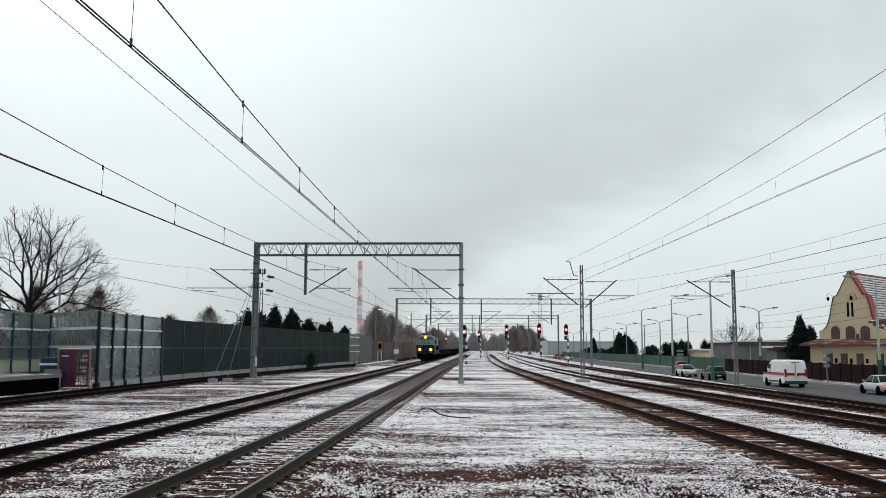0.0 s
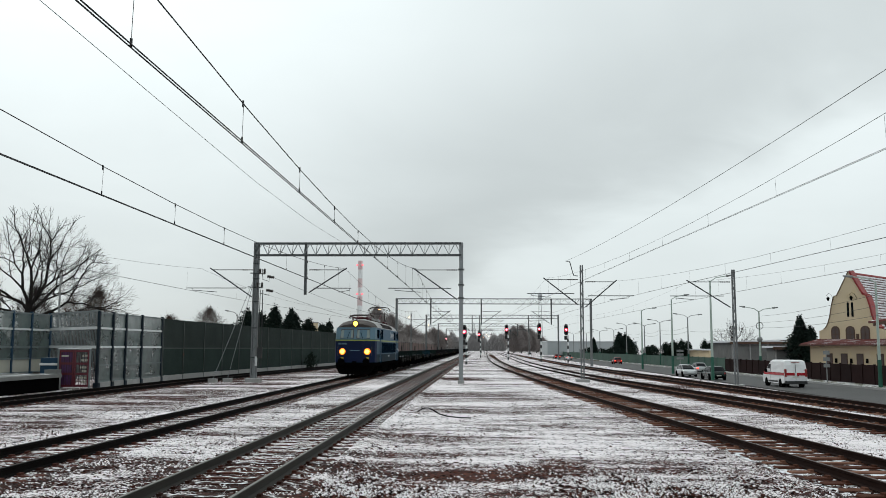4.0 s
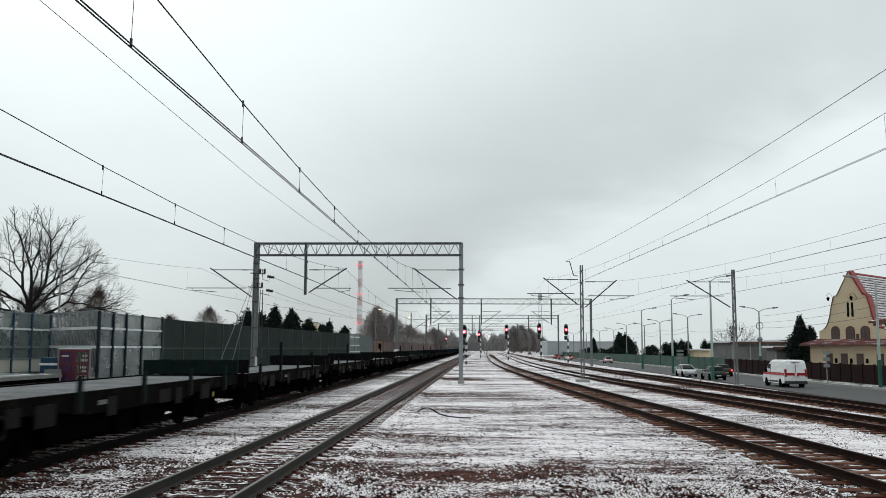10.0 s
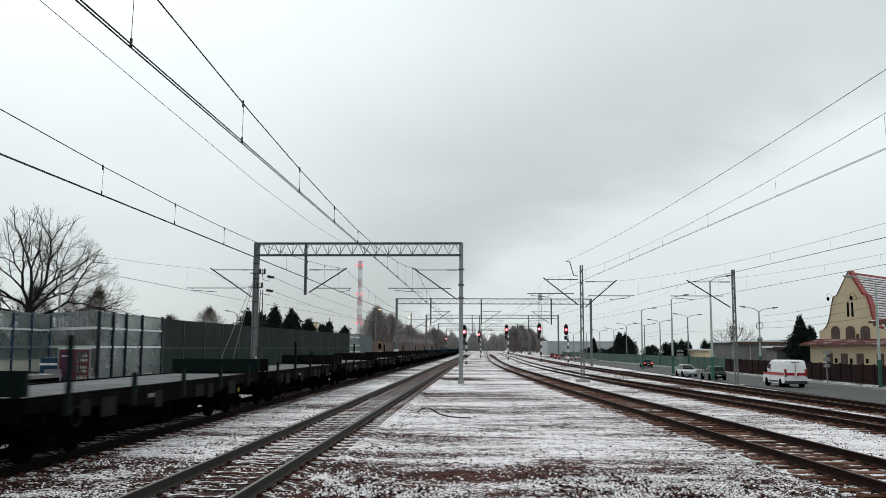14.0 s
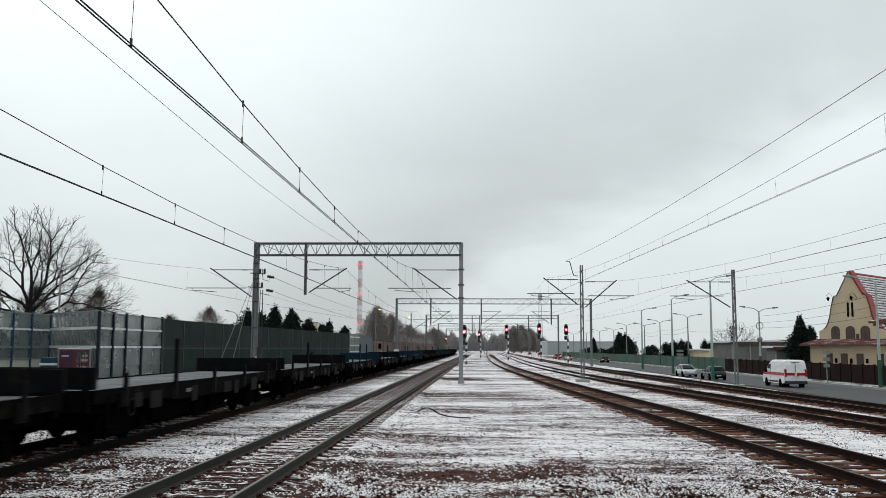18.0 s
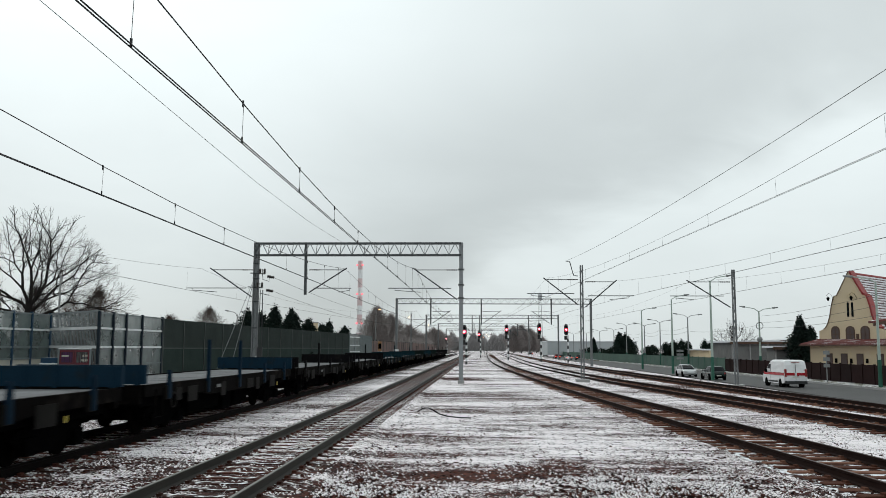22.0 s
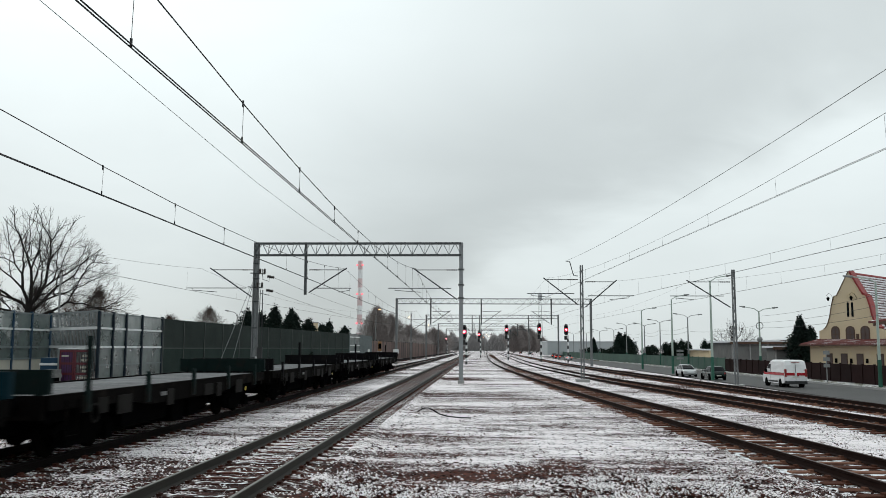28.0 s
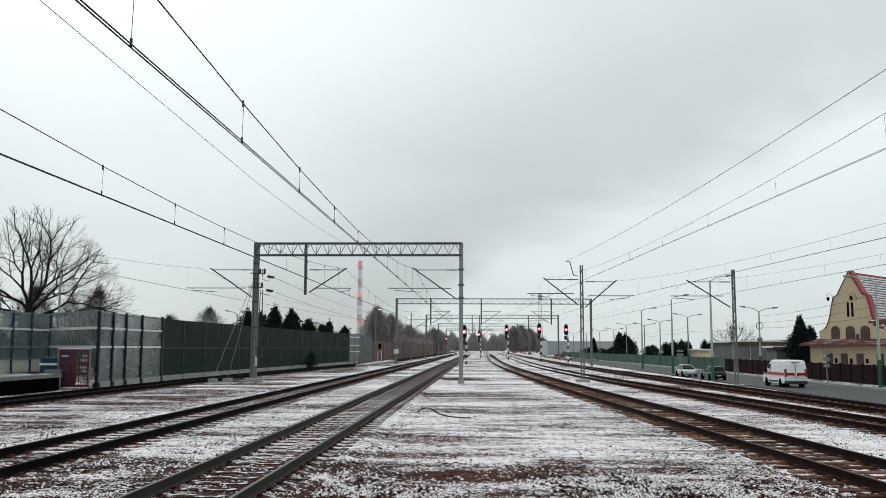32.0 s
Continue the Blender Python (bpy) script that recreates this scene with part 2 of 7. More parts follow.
M = {
    "rail_top_rust": material("rusty_rail_head", (0.085, 0.06, 0.052), (0.045, 0.03, 0.026), 2, 30, 0.7, 0.0, 0.05, stretch=(1, 0.1, 1)),
    "ground": ground_material(),
    "ballast": ground_material("snowy_ballast", 1.87, 1.955, 0.75, 0.3),
    "stone": stone_material(),
    "rail_b": material("weathered_rail", (0.026, 0.0225, 0.018), (0.013, 0.0112, 0.009), 2, 30, 0.7, 0.0, 0.15, gloss=0.25, stretch=(1, 0.1, 1)),
    "rail": material("rusty_rail", (0.006, 0.0042, 0.0038), (0.0035, 0.0026, 0.0025), 2, 30, 0.85, 0.0, 0.2, gloss=0.06, stretch=(1, 0.1, 1)),
    "rail_siding": material("brown_rusted_rail", (0.020, 0.0085, 0.0062), (0.010, 0.0046, 0.0036), 2, 30, 0.85, 0.0, 0.2, gloss=0.08, stretch=(1, 0.1, 1)),
    "rail_top_dark": material("dull_rail_head", (0.022, 0.019, 0.018), (0.012, 0.010, 0.010), 2, 30, 0.75, 0.0, 0.05, stretch=(1, 0.1, 1), gloss=0.15),
    "rail_top": material("worn_rail_head", (0.12, 0.118, 0.108), (0.075, 0.072, 0.066), 2, 30, 0.6, 0.1, 0.05, stretch=(1, 0.1, 1)),
    "sleeper": material("old_sleeper", (0.085, 0.030, 0.021), (0.032, 0.012, 0.008), 4, 40, 0.9, 0, 0.5, rnd=0.5, snow=0.20),
    "sleeper_d": material("rust_stained_sleeper", (0.21, 0.105, 0.072), (0.075, 0.028, 0.017), 2.2, 40, 0.9, 0, 0.6, rnd=0.7),
    "rusty_bed": material("rust_brown_ballast", (0.058, 0.019, 0.012), (0.016, 0.006, 0.0045), 3.5, 18, 0.95, 0, 1.0, snow=0.3),
    "galv": material("galvanised_steel", (0.30, 0.32, 0.33), (0.20, 0.215, 0.22), 1.2, 25, 0.6, 0.4, 0.15),
    "galv_dark": material("dark_weathered_steel", (0.10, 0.11, 0.115), (0.055, 0.06, 0.062), 1.2, 25, 0.6, 0.4, 0.2),
    "signal_dark": material("dark_duct_paint", (0.030, 0.032, 0.034), (0.018, 0.019, 0.020), 2, 25, 0.7, 0, 0.1),
    "wire": material("copper_wire_dark", (0.022, 0.024, 0.026), (0.015, 0.016, 0.017), 3, 20, 0.6, 0.3, 0),
    "insul": material("brown_porcelain", (0.022, 0.015, 0.013), (0.014, 0.010, 0.009), 6, 40, 0.3, 0, 0),
    "concrete": material("grey_concrete", (0.36, 0.36, 0.35), (0.25, 0.25, 0.245), 1.5, 25, 0.9, 0, 0.4, snow=0.35),
    "barrier_low": material("green_barrier_panel", (0.023, 0.038, 0.033), (0.014, 0.025, 0.022), 0.6, 30, 0.85, 0, 0.5),
    "galv_mid": material("weathered_mast_steel", (0.17, 0.18, 0.185), (0.11, 0.118, 0.12), 1.2, 25, 0.6, 0.3, 0.15),
    "barrier": material("green_noise_barrier", (0.030, 0.040, 0.036), (0.018, 0.025, 0.023), 0.6, 30, 0.85, 0, 0.5),
    "barrier_post": material("barrier_steel_post", (0.046, 0.056, 0.052), (0.030, 0.038, 0.035), 1, 25, 0.7, 0.1, 0.1),
    "blue_post": material("blue_painted_post", (0.012, 0.045, 0.085), (0.008, 0.030, 0.058), 1, 25, 0.6, 0, 0.1, gloss=0.25),
    "navy_post": material("dark_navy_post", (0.009, 0.018, 0.028), (0.006, 0.012, 0.019), 1, 25, 0.6, 0, 0.1, gloss=0.2),
    "cream_board": material("cream_lower_board", (0.46, 0.45, 0.38), (0.36, 0.36, 0.31), 1, 12, 0.8, 0, 0.1),
    "platform_slab": material("grey_platform_slab", (0.20, 0.205, 0.20), (0.13, 0.135, 0.13), 1.2, 20, 0.85, 0, 0.3, snow=0.16),
    "far_fence": material("weathered_brown_panel", (0.165, 0.115, 0.105), (0.115, 0.085, 0.08), 0.3, 10, 0.9, 0, 0.2, rnd=0.5),
    "white_rail": material("white_painted_rail", (0.70, 0.72, 0.72), (0.55, 0.57, 0.57), 2, 25, 0.5, 0, 0.1),
    "grey_paint": material("grey_painted_bar", (0.16, 0.19, 0.19), (0.10, 0.12, 0.125), 2, 25, 0.6, 0, 0.1),
    "gate_sheet": material("dark_purple_sheet", (0.075, 0.020, 0.085), (0.045, 0.014, 0.055), 2, 12, 0.7, 0, 0.1),
    "maroon_dark": material("dark_maroon_bar", (0.030, 0.006, 0.014), (0.018, 0.004, 0.009), 2, 25, 0.6, 0, 0.1),
    "red_gate": material("dark_red_gate", (0.105, 0.007, 0.018), (0.065, 0.005, 0.012), 2, 25, 0.5, 0, 0.1),
    # Both lie below real black: deep shade under the train is in them.
    "black": material("near_black", (0.0032, 0.0032, 0.0034), (0.002, 0.002, 0.0022), 3, 25, 0.9, 0, 0.3, gloss=0.0),
    "wheel": material("wheel_steel", (0.005, 0.0045, 0.004), (0.003, 0.0026, 0.0025), 3, 25, 0.9, 0, 0.2, gloss=0.0),
}


def glass(name, col, rough=0.08, alpha=1.0, gloss=0.5):
    m = bpy.data.materials.new(name)
    m.use_nodes = True
    b = m.node_tree.nodes["Principled BSDF"]
    b.inputs["Base Color"].default_value, b.inputs["Roughness"].default_value = (*col, 1), rough
    b.inputs["Alpha"].default_value, b.inputs["Specular IOR Level"].default_value = alpha, gloss
    return m


M["dark_glass"] = glass("dark_window_glass", (0.010, 0.012, 0.014), 0.15, gloss=0.08)
M["curtained"] = glass("curtained_window_glass", (0.11, 0.085, 0.08), 0.15, gloss=0.3)
# Uneven pale tone and opacity paint smeared reflections onto the panes.
M["panel"] = material("reflection_smeared_panel", (0.085, 0.118, 0.112), (0.165, 0.20, 0.195), 0.55, 3.0, 0.3, 0, 0, amount=0.8)
pn, pl = M["panel"].node_tree.nodes, M["panel"].node_tree.links
smear = pn.new("ShaderNodeTexNoise")
smear.inputs["Scale"].default_value, smear.inputs["Detail"].default_value = 0.9, 5
fill = pn.new("ShaderNodeMapRange")
fill.inputs[1].default_value, fill.inputs[2].default_value, fill.inputs[3].default_value, fill.inputs[4].default_value = 0.35, 0.65, 0.48, 0.78
pl.new(pn["Texture Coordinate"].outputs["Object"], smear.inputs["Vector"])
pl.new(smear.outputs[0], fill.inputs[0])
pl.new(fill.outputs[0], pn["Principled BSDF"].inputs["Alpha"])


# ---- mesh helpers ----
class Geo:
    """Collects vertices and faces of one mesh."""

    def __init__(self):
        self.v, self.f = [], []

    def add(self, vs, fs):
        o = len(self.v)
        self.v += [tuple(p) for p in vs]
        self.f += [tuple(i + o for i in q) for q in fs]
        return self

    def box(self, x0, x1, y0, y1, z0, z1, c=0.0):
        """A box; c cuts its long top edges."""
        if c:
            return self.prism([(x0, z0), (x1, z0), (x1, z1 - c), (x1 - c, z1), (x0 + c, z1), (x0, z1 - c)], y0, y1)
        vs = [(x, y, z) for z in (z0, z1) for y in (y0, y1) for x in (x0, x1)]
        return self.add(vs, [(0, 2, 3, 1), (4, 5, 7, 6), (0, 1, 5, 4), (2, 6, 7, 3), (0, 4, 6, 2), (1, 3, 7, 5)])

    def prism(self, poly, a, b, axis="y"):
        """A polygon in xz (axis y), yz (axis x) or xy (axis z), drawn out from a to b."""
        put = {"y": lambda p, t: (p[0], t, p[1]), "x": lambda p, t: (t, p[0], p[1]), "z": lambda p, t: (p[0], p[1], t)}[axis]
        n = len(poly)
        vs = [put(p, a) for p in poly] + [put(p, b) for p in poly]
        fs = [tuple(range(n)), tuple(range(2 * n - 1, n - 1, -1))] + [(i, i + n, (i + 1) % n + n, (i + 1) % n) for i in range(n)]
        return self.add(vs, fs)

    def loft(self, rings, caps=True):
        """Rings of equally many points joined into a skin."""
        n, o = len(rings[0]), []
        vs = [p for r in rings for p in r]
        fs = [(k * n + i, k * n + (i + 1) % n, (k + 1) * n + (i + 1) % n, (k + 1) * n + i) for k in range(len(rings) - 1) for i in range(n)]
        if caps:
            fs += [tuple(range(n - 1, -1, -1)), tuple(range((len(rings) - 1) * n, len(rings) * n))]
        return self.add(vs, fs)

    def tube(self, pts, r, n=6, r2=None):
        """A round bar along points, tapering from r to r2."""
        pts = [Vector(p) for p in pts]
        rings = []
        for i, p in enumerate(pts):
            d = (pts[min(i + 1, len(pts) - 1)] - pts[max(i - 1, 0)]).normalized()
            u = d.cross(Vector((0, 0, 1)) if abs(d.z) < 0.9 else Vector((1, 0, 0))).normalized()
            w = d.cross(u)
            q = r if r2 is None else r + (r2 - r) * i / (len(pts) - 1)
            rings.append([p + q * (math.cos(a) * u + math.sin(a) * w) for a in (2 * math.pi * k / n for k in range(n))])
        return self.loft(rings)

    def bar(self, p, q, w, h):
        """A square bar from p to q, w wide and h high."""
        p, q = Vector(p), Vector(q)
        d = (q - p).normalized()
        u = d.cross(Vector((0, 0, 1)) if abs(d.z) < 0.95 else Vector((0, 1, 0))).normalized()
        k = u.cross(d)
        return self.loft([[o + u * a * w / 2 + k * b * h / 2 for a, b in ((-1, -1), (1, -1), (1, 1), (-1, 1))] for o in (p, q)])

    def lathe(self, prof, centre, axis="z", n=16, ring=False):
        """(radius, height) pairs turned round an axis through centre; ring: an open ring with no end caps."""
        c = Vector(centre)
        if ring:
            prof = list(prof) + [prof[0]]
        put = {"z": lambda a, r, h: Vector((r * math.cos(a), r * math.sin(a), h)), "x": lambda a, r, h: Vector((h, r * math.cos(a), r * math.sin(a))),
               "y": lambda a, r, h: Vector((r * math.cos(a), h, r * math.sin(a)))}[axis]
        return self.loft([[c + put(2 * math.pi * k / n, r, h) for k in range(n)] for r, h in prof], not ring)


REACH = [None]   # where set, the roadside's places are drawn out from the eye by this factor


def drawn_out(x, y, z):
    """A place of the roadside plan, set to fit the camera's view and scaled from the eye."""
    k = REACH[0] or 1.0
    return (x * k, y * k, 2.2 + (z - 2.2) * k)


def mesh_of(name, g, mat, smooth=False):
    me = bpy.data.meshes.new(name)
    me.from_pydata([drawn_out(*v) for v in g.v] if REACH[0] else g.v, [], g.f)
    me.materials.append(M[mat] if isinstance(mat, str) else mat)
    bm = bmesh.new()
    bm.from_mesh(me)
    bmesh.ops.recalc_face_normals(bm, faces=bm.faces)
    bm.to_mesh(me)
    bm.free()
    if smooth:
        for p in me.polygons:
            p.use_smooth = True
    return me


def part(name, g, mat, parent=None, label="", smooth=False, bevel=0.0, kind=""):
    """One mesh object under a thing or a part."""
    ob = new(name, mesh_of(name, g, mat, smooth))
    ob.parent = parent
    if bevel:
        b = ob.modifiers.new("bevel", "BEVEL")
        b.width, b.segments, b.limit_method = bevel, 2, "ANGLE"
    return tagged(ob, label, kind=kind)


def piece(name, me, parent, m=None):
    """An object of its own on a shared mesh."""
    ob = new(name, me)
    ob.parent = parent
    if m is not None:
        ob.matrix_basis = m
    return ob


def thing(name, label, category, group="", m=None, kind=""):
    ob = tagged(new(name), label, category, group, kind)
    if m is not None:
        ob.matrix_basis = m
    return ob


def lerp(rows, y):
    """The value at y in rows of (y, value)."""
    return float(np.interp(y, [r[0] for r in rows], [r[1] for r in rows]))


# ---- the plan: rail heights and centre lines, (y, x) ----
RAIL_H = 0.17
TRACKS = {
    "c": ([(-40, -18.4), (60, -18.3), (80, -17.4), (100, -16.0), (133, -14.3), (400, -12.5)], 0.15),
    "a": ([(-40, -8.75), (60, -8.75), (140, -8.6), (460, -8.4)], 0.17),
    "b": ([(-40, -4.13), (60, -4.13), (140, -4.05), (460, -3.9)], 0.17),
    "d": ([(-40, 9.9), (0, 7.95), (16, 7.1), (23.5, 6.65), (42, 5.55), (57, 4.75), (75, 4.05), (98, 3.3), (125, 2.8), (165, 2.6), (300, 3.4), (460, 4.2)], 0.12),
    "e": ([(-40, 17.2), (0, 14.2), (26, 12.25), (40, 11.1), (54.5, 9.75), (77, 8.35), (102, 7.45), (139, 7.15), (219, 7.9), (460, 9.5)], 0.05),
    "f": ([(-40, 20.5), (0, 17.9), (35, 15.75), (52, 14.8), (85, 13.55), (125, 12.3), (190, 12.2), (460, 13.5)], 0.0),
}


def smooth_line(rows):
    """The centre line as smoothed points every 2 m, from the camera's back to the far end."""
    ys = np.arange(-40, 461, 2.0)
    xs = np.interp(ys, [r[0] for r in rows], [r[1] for r in rows])
    k = np.ones(9) / 9
    for _ in range(2):
        xs = np.convolve(np.pad(xs, 4, mode="reflect", reflect_type="odd"), k, "valid")
    return list(zip(ys, xs))


LINES = {k: smooth_line(r) for k, (r, _) in TRACKS.items()}


def ground_z(x):
    return lerp([(-60, -0.05), (3, -0.05), (8, -0.1), (12, -0.17), (17, -0.23), (18.5, -0.35), (23, -1.15), (24.6, -1.3), (60, -1.3), (400, -1.4)], x)


# ---- ground ----
def build_ground():
    xs = [-2500, -700, -200, -60, -30, -18, -10, -5, 0, 3, 5, 8, 10, 12, 14, 17, 18.5, 20, 23, 24.6, 30, 40, 60, 200, 700, 2500]
    ys = [-600, -100, -40, 0, 30, 60, 100, 150, 250, 400, 800, 1600, 4000]
    g = Geo()
    vs = [(x, y, ground_z(x)) for y in ys for x in xs]
    n = len(xs)
    g.add(vs, [(j * n + i, j * n + i + 1, (j + 1) * n + i + 1, (j + 1) * n + i) for j in range(len(ys) - 1) for i in range(n - 1)])
    tagged(part("ground", g, "ground"), "snow-dusted brown gravel ground of a railway yard", "ground", kind="structure")


build_ground()


def build_ballast():
    """The shared ballast bed under the two main tracks."""
    g = Geo()
    g.loft([[Vector((-11.2, y, -0.12)), Vector((-2.2, y, -0.12)), Vector((-2.7, y, -0.012)), Vector((-10.7, y, -0.012))] for y in (-40, 0, 20, 40, 80, 150, 300, 460)])
    tagged(part("ballast_bed", g, "ballast"), "dark stone ballast bed sprinkled with snow", "ballast", kind="structure")


build_ballast()


# ---- tracks ----
def rail_ring(x, y, z, dx):
    prof = [(-0.075, 0), (0.075, 0), (0.075, 0.012), (0.012, 0.035), (0.012, 0.125), (0.036, 0.138), (0.036, 0.166), (0.028, 0.17), (-0.028, 0.17), (-0.036, 0.166), (-0.036, 0.138), (-0.012, 0.125), (-0.012, 0.035), (-0.075, 0.012)]
    c, s = math.cos(dx), math.sin(dx)
    return [Vector((x + a * c, y - a * s, z + b)) for a, b in prof]


def build_track(key, name, label, rail_mat, sleeper_mat, far_at, pitch, bed=None):
    line, top = LINES[key], TRACKS[key][1]
    foot = top - RAIL_H
    t = thing(name, label, "railway track", "tracks of the yard", kind="structure")
    for side in (-0.7535, 0.7535):
        rings, strip = [], []
        for i, (y, x) in enumerate(line):
            a, b = line[max(i - 1, 0)], line[min(i + 1, len(line) - 1)]
            ang = math.atan2(b[1] - a[1], b[0] - a[0])
            px, py = x + side * math.cos(ang), y - side * math.sin(ang)
            rings.append(rail_ring(px, py, foot, ang))
            strip.append([Vector((px + w * math.cos(ang), py, top + h)) for w, h in ((-0.027, -0.002), (0.027, -0.002), (0.023, 0.0025), (-0.023, 0.0025))])
        g = Geo()
        g.loft(rings)
        r = part("rail", g, rail_mat, t)
        g = Geo()
        g.loft(strip)
        part("running_surface", g, {"a": "rail_top_dark", "b": "rail_top", "c": "rail_top_dark"}.get(key, "rail_top_rust"), r, "worn bright top of the rail")
    g = Geo()
    g.prism([(-1.28, -0.18), (1.28, -0.18), (1.28, -0.02), (1.26, 0.0), (-1.26, 0.0), (-1.28, -0.02)], -0.125, 0.125)
    for s in (-1, 1):
        for o in (-0.13, 0.13):
            g.box(s * 0.7535 + o - 0.035, s * 0.7535 + o + 0.035, -0.06, 0.06, 0, 0.035)
    near = mesh_of("sleeper", g, sleeper_mat)
    far = Geo()
    y = 7.0
    while y < 300:
        i = int((y + 40) / 2)
        x = lerp(line, y)
        ang = math.atan2(line[i + 1][1] - line[i][1], 2.0)
        wob = random.uniform(-0.02, 0.02)
        if y < far_at:
            piece("sleeper", near, t, pose(x + wob, y, foot + (0.004 if not bed else random.uniform(-0.012, 0.022)), 0, 0, -math.degrees(ang) + random.uniform(-1.2, 1.2) * (2 if bed else 1)))
        else:
            far.box(x - 1.28, x + 1.28, y - 0.12, y + 0.12, foot - 0.15, foot)
        y += pitch
    part("far_sleepers", far, sleeper_mat, t, kind="stuff")
    if bed:
        g = Geo()
        rings = []
        for y, x in line:
            rings.append([Vector((x - 1.75, y, foot - 0.2)), Vector((x + 1.75, y, foot - 0.2)), Vector((x + 1.42, y, foot - 0.025)), Vector((x - 1.42, y, foot - 0.025))])
        g.loft(rings)
        part("ballast_bed", g, bed, t)
    return t


build_track("a", "track_a", "double-rail track with dark rusty rails on snowy ballast", "rail", "sleeper", 90, 0.62)
build_track("b", "track_b", "worn grey-railed track with brown sleepers in snowy ballast", "rail_b", "sleeper", 90, 0.62)
build_track("c", "track_c", "dark-railed track along the noise barrier", "rail", "sleeper", 70, 0.62)
build_track("d", "track_d", "rusty siding track with bare brown sleepers", "rail_siding", "sleeper_d", 90, 0.66, "rusty_bed")
build_track("e", "track_e", "rusty siding track on snowy ballast", "rail_siding", "sleeper_d", 80, 0.66, "rusty_bed")
build_track("f", "track_f", "rusty siding track beside the road", "rail_siding", "sleeper_d", 80, 0.66, "rusty_bed")


def build_stones():
    """Loose ballast stones, thick beside the rails and thin on the paths."""
    rng = np.random.default_rng(5)
    base = np.array([(1, 0, -0.5), (0, 1, -0.5), (-1, 0, -0.5), (0, -1, -0.5), (0.5, 0.15, 0.55), (-0.5, -0.1, 0.5)], float)
    fs = np.array([(0, 1, 4), (1, 5, 4), (1, 2, 5), (2, 3, 5), (3, 4, 5), (3, 0, 4)])
    n = 330000
    y = 9.5 + 38 * rng.random(n) ** 1.55
    x = -0.04 * y + (rng.random(n) * 2 - 1) * (0.56 * y + 0.5)
    keep = np.ones(n, bool)
    dens = 0.40 + 0.36 * np.sin(x * 0.9 + 2 * np.sin(y * 0.35)) * np.sin(y * 0.55 + x * 0.3)
    for bx, by, bw, bh in ((3.1, 14.3, 1.3, 0.9), (-2.3, 13.6, 1.2, 0.8), (1.5, 16.4, 1.1, 0.7), (6.4, 17.5, 0.9, 1.3)):
        dens = np.where(((x - bx) / bw) ** 2 + ((y - by) / bh) ** 2 < 0.8, dens * 0.8, dens)
    dens = np.where((np.abs(y - 0.62 * x - 15.9) < 0.9) & (np.abs(x + 0.2) < 2.2), dens * 0.5, dens)
    for key in "abdef":
        c = np.interp(y, [p[0] for p in LINES[key]], [p[1] for p in LINES[key]])
        d = np.abs(x - c)
        dens = np.where(d < 2.4, 0.5 if key in "ab" else 0.16, dens)
        keep &= np.abs(d - 0.7535) > 0.11
        dens = np.where(d < 0.65, dens * 0.55, dens)
    path = (x > -2.6) & (dens > 0.17)
    belt = np.clip((17.2 + 0.9 * np.sin(x * 1.3) + 0.25 * x - y) / 2.5, 0, 1)
    dens = np.where(path, dens * (0.28 + 1.5 * belt), dens)
    keep &= rng.random(n) < dens * np.where(y < 16, 0.5 + 0.5 * (y - 9.5) / 6.5, 1.0)
    keep &= x < np.interp(y, [p[0] for p in LINES["f"]], [p[1] for p in LINES["f"]]) + 2.5
    x, y = x[keep], y[keep]
    n = len(x)
    z = np.where((x > -10.7) & (x < -2.7), -0.026, np.interp(x, [-60, 3, 8, 12, 17, 18.5], [-0.05, -0.05, -0.1, -0.17, -0.23, -0.35]))
    size = 0.009 + 0.022 * rng.random(n) ** 1.7
    size = np.where((x > -11.2) & (x < -2.0), size * 1.35, size * (1 + 0.35 * np.clip((17 - y) / 3, 0, 1)))
    v = base[None] * (0.72 + 0.5 * rng.random((n, 6, 3))) * size[:, None, None]
    a = rng.random(n) * 6.28
    rx = v[..., 0] * np.cos(a)[:, None] - v[..., 1] * np.sin(a)[:, None]
    ry = v[..., 0] * np.sin(a)[:, None] + v[..., 1] * np.cos(a)[:, None]
    v = np.stack([rx * 1.2 + x[:, None], ry + y[:, None], v[..., 2] * 0.9 + z[:, None] + size[:, None] * 0.35], -1).reshape(-1, 3)
    f = (fs[None] + 6 * np.arange(n)[:, None, None]).reshape(-1, 3)
    me = bpy.data.meshes.new("ballast_stones")
    me.from_pydata(v.tolist(), [], f.tolist())
    me.materials.append(M["stone"])
    tagged(new("ballast_stones", me), "loose grey-brown ballast stones capped with snow", "gravel", kind="stuff")


build_stones()


# ---- noise barrier and platform on the far side of track c ----
def wall_x(y):
    return lerp([(40, -20.3), (60, -20.4), (70, -19.95), (116, -17.2), (140, -15.9)], y)


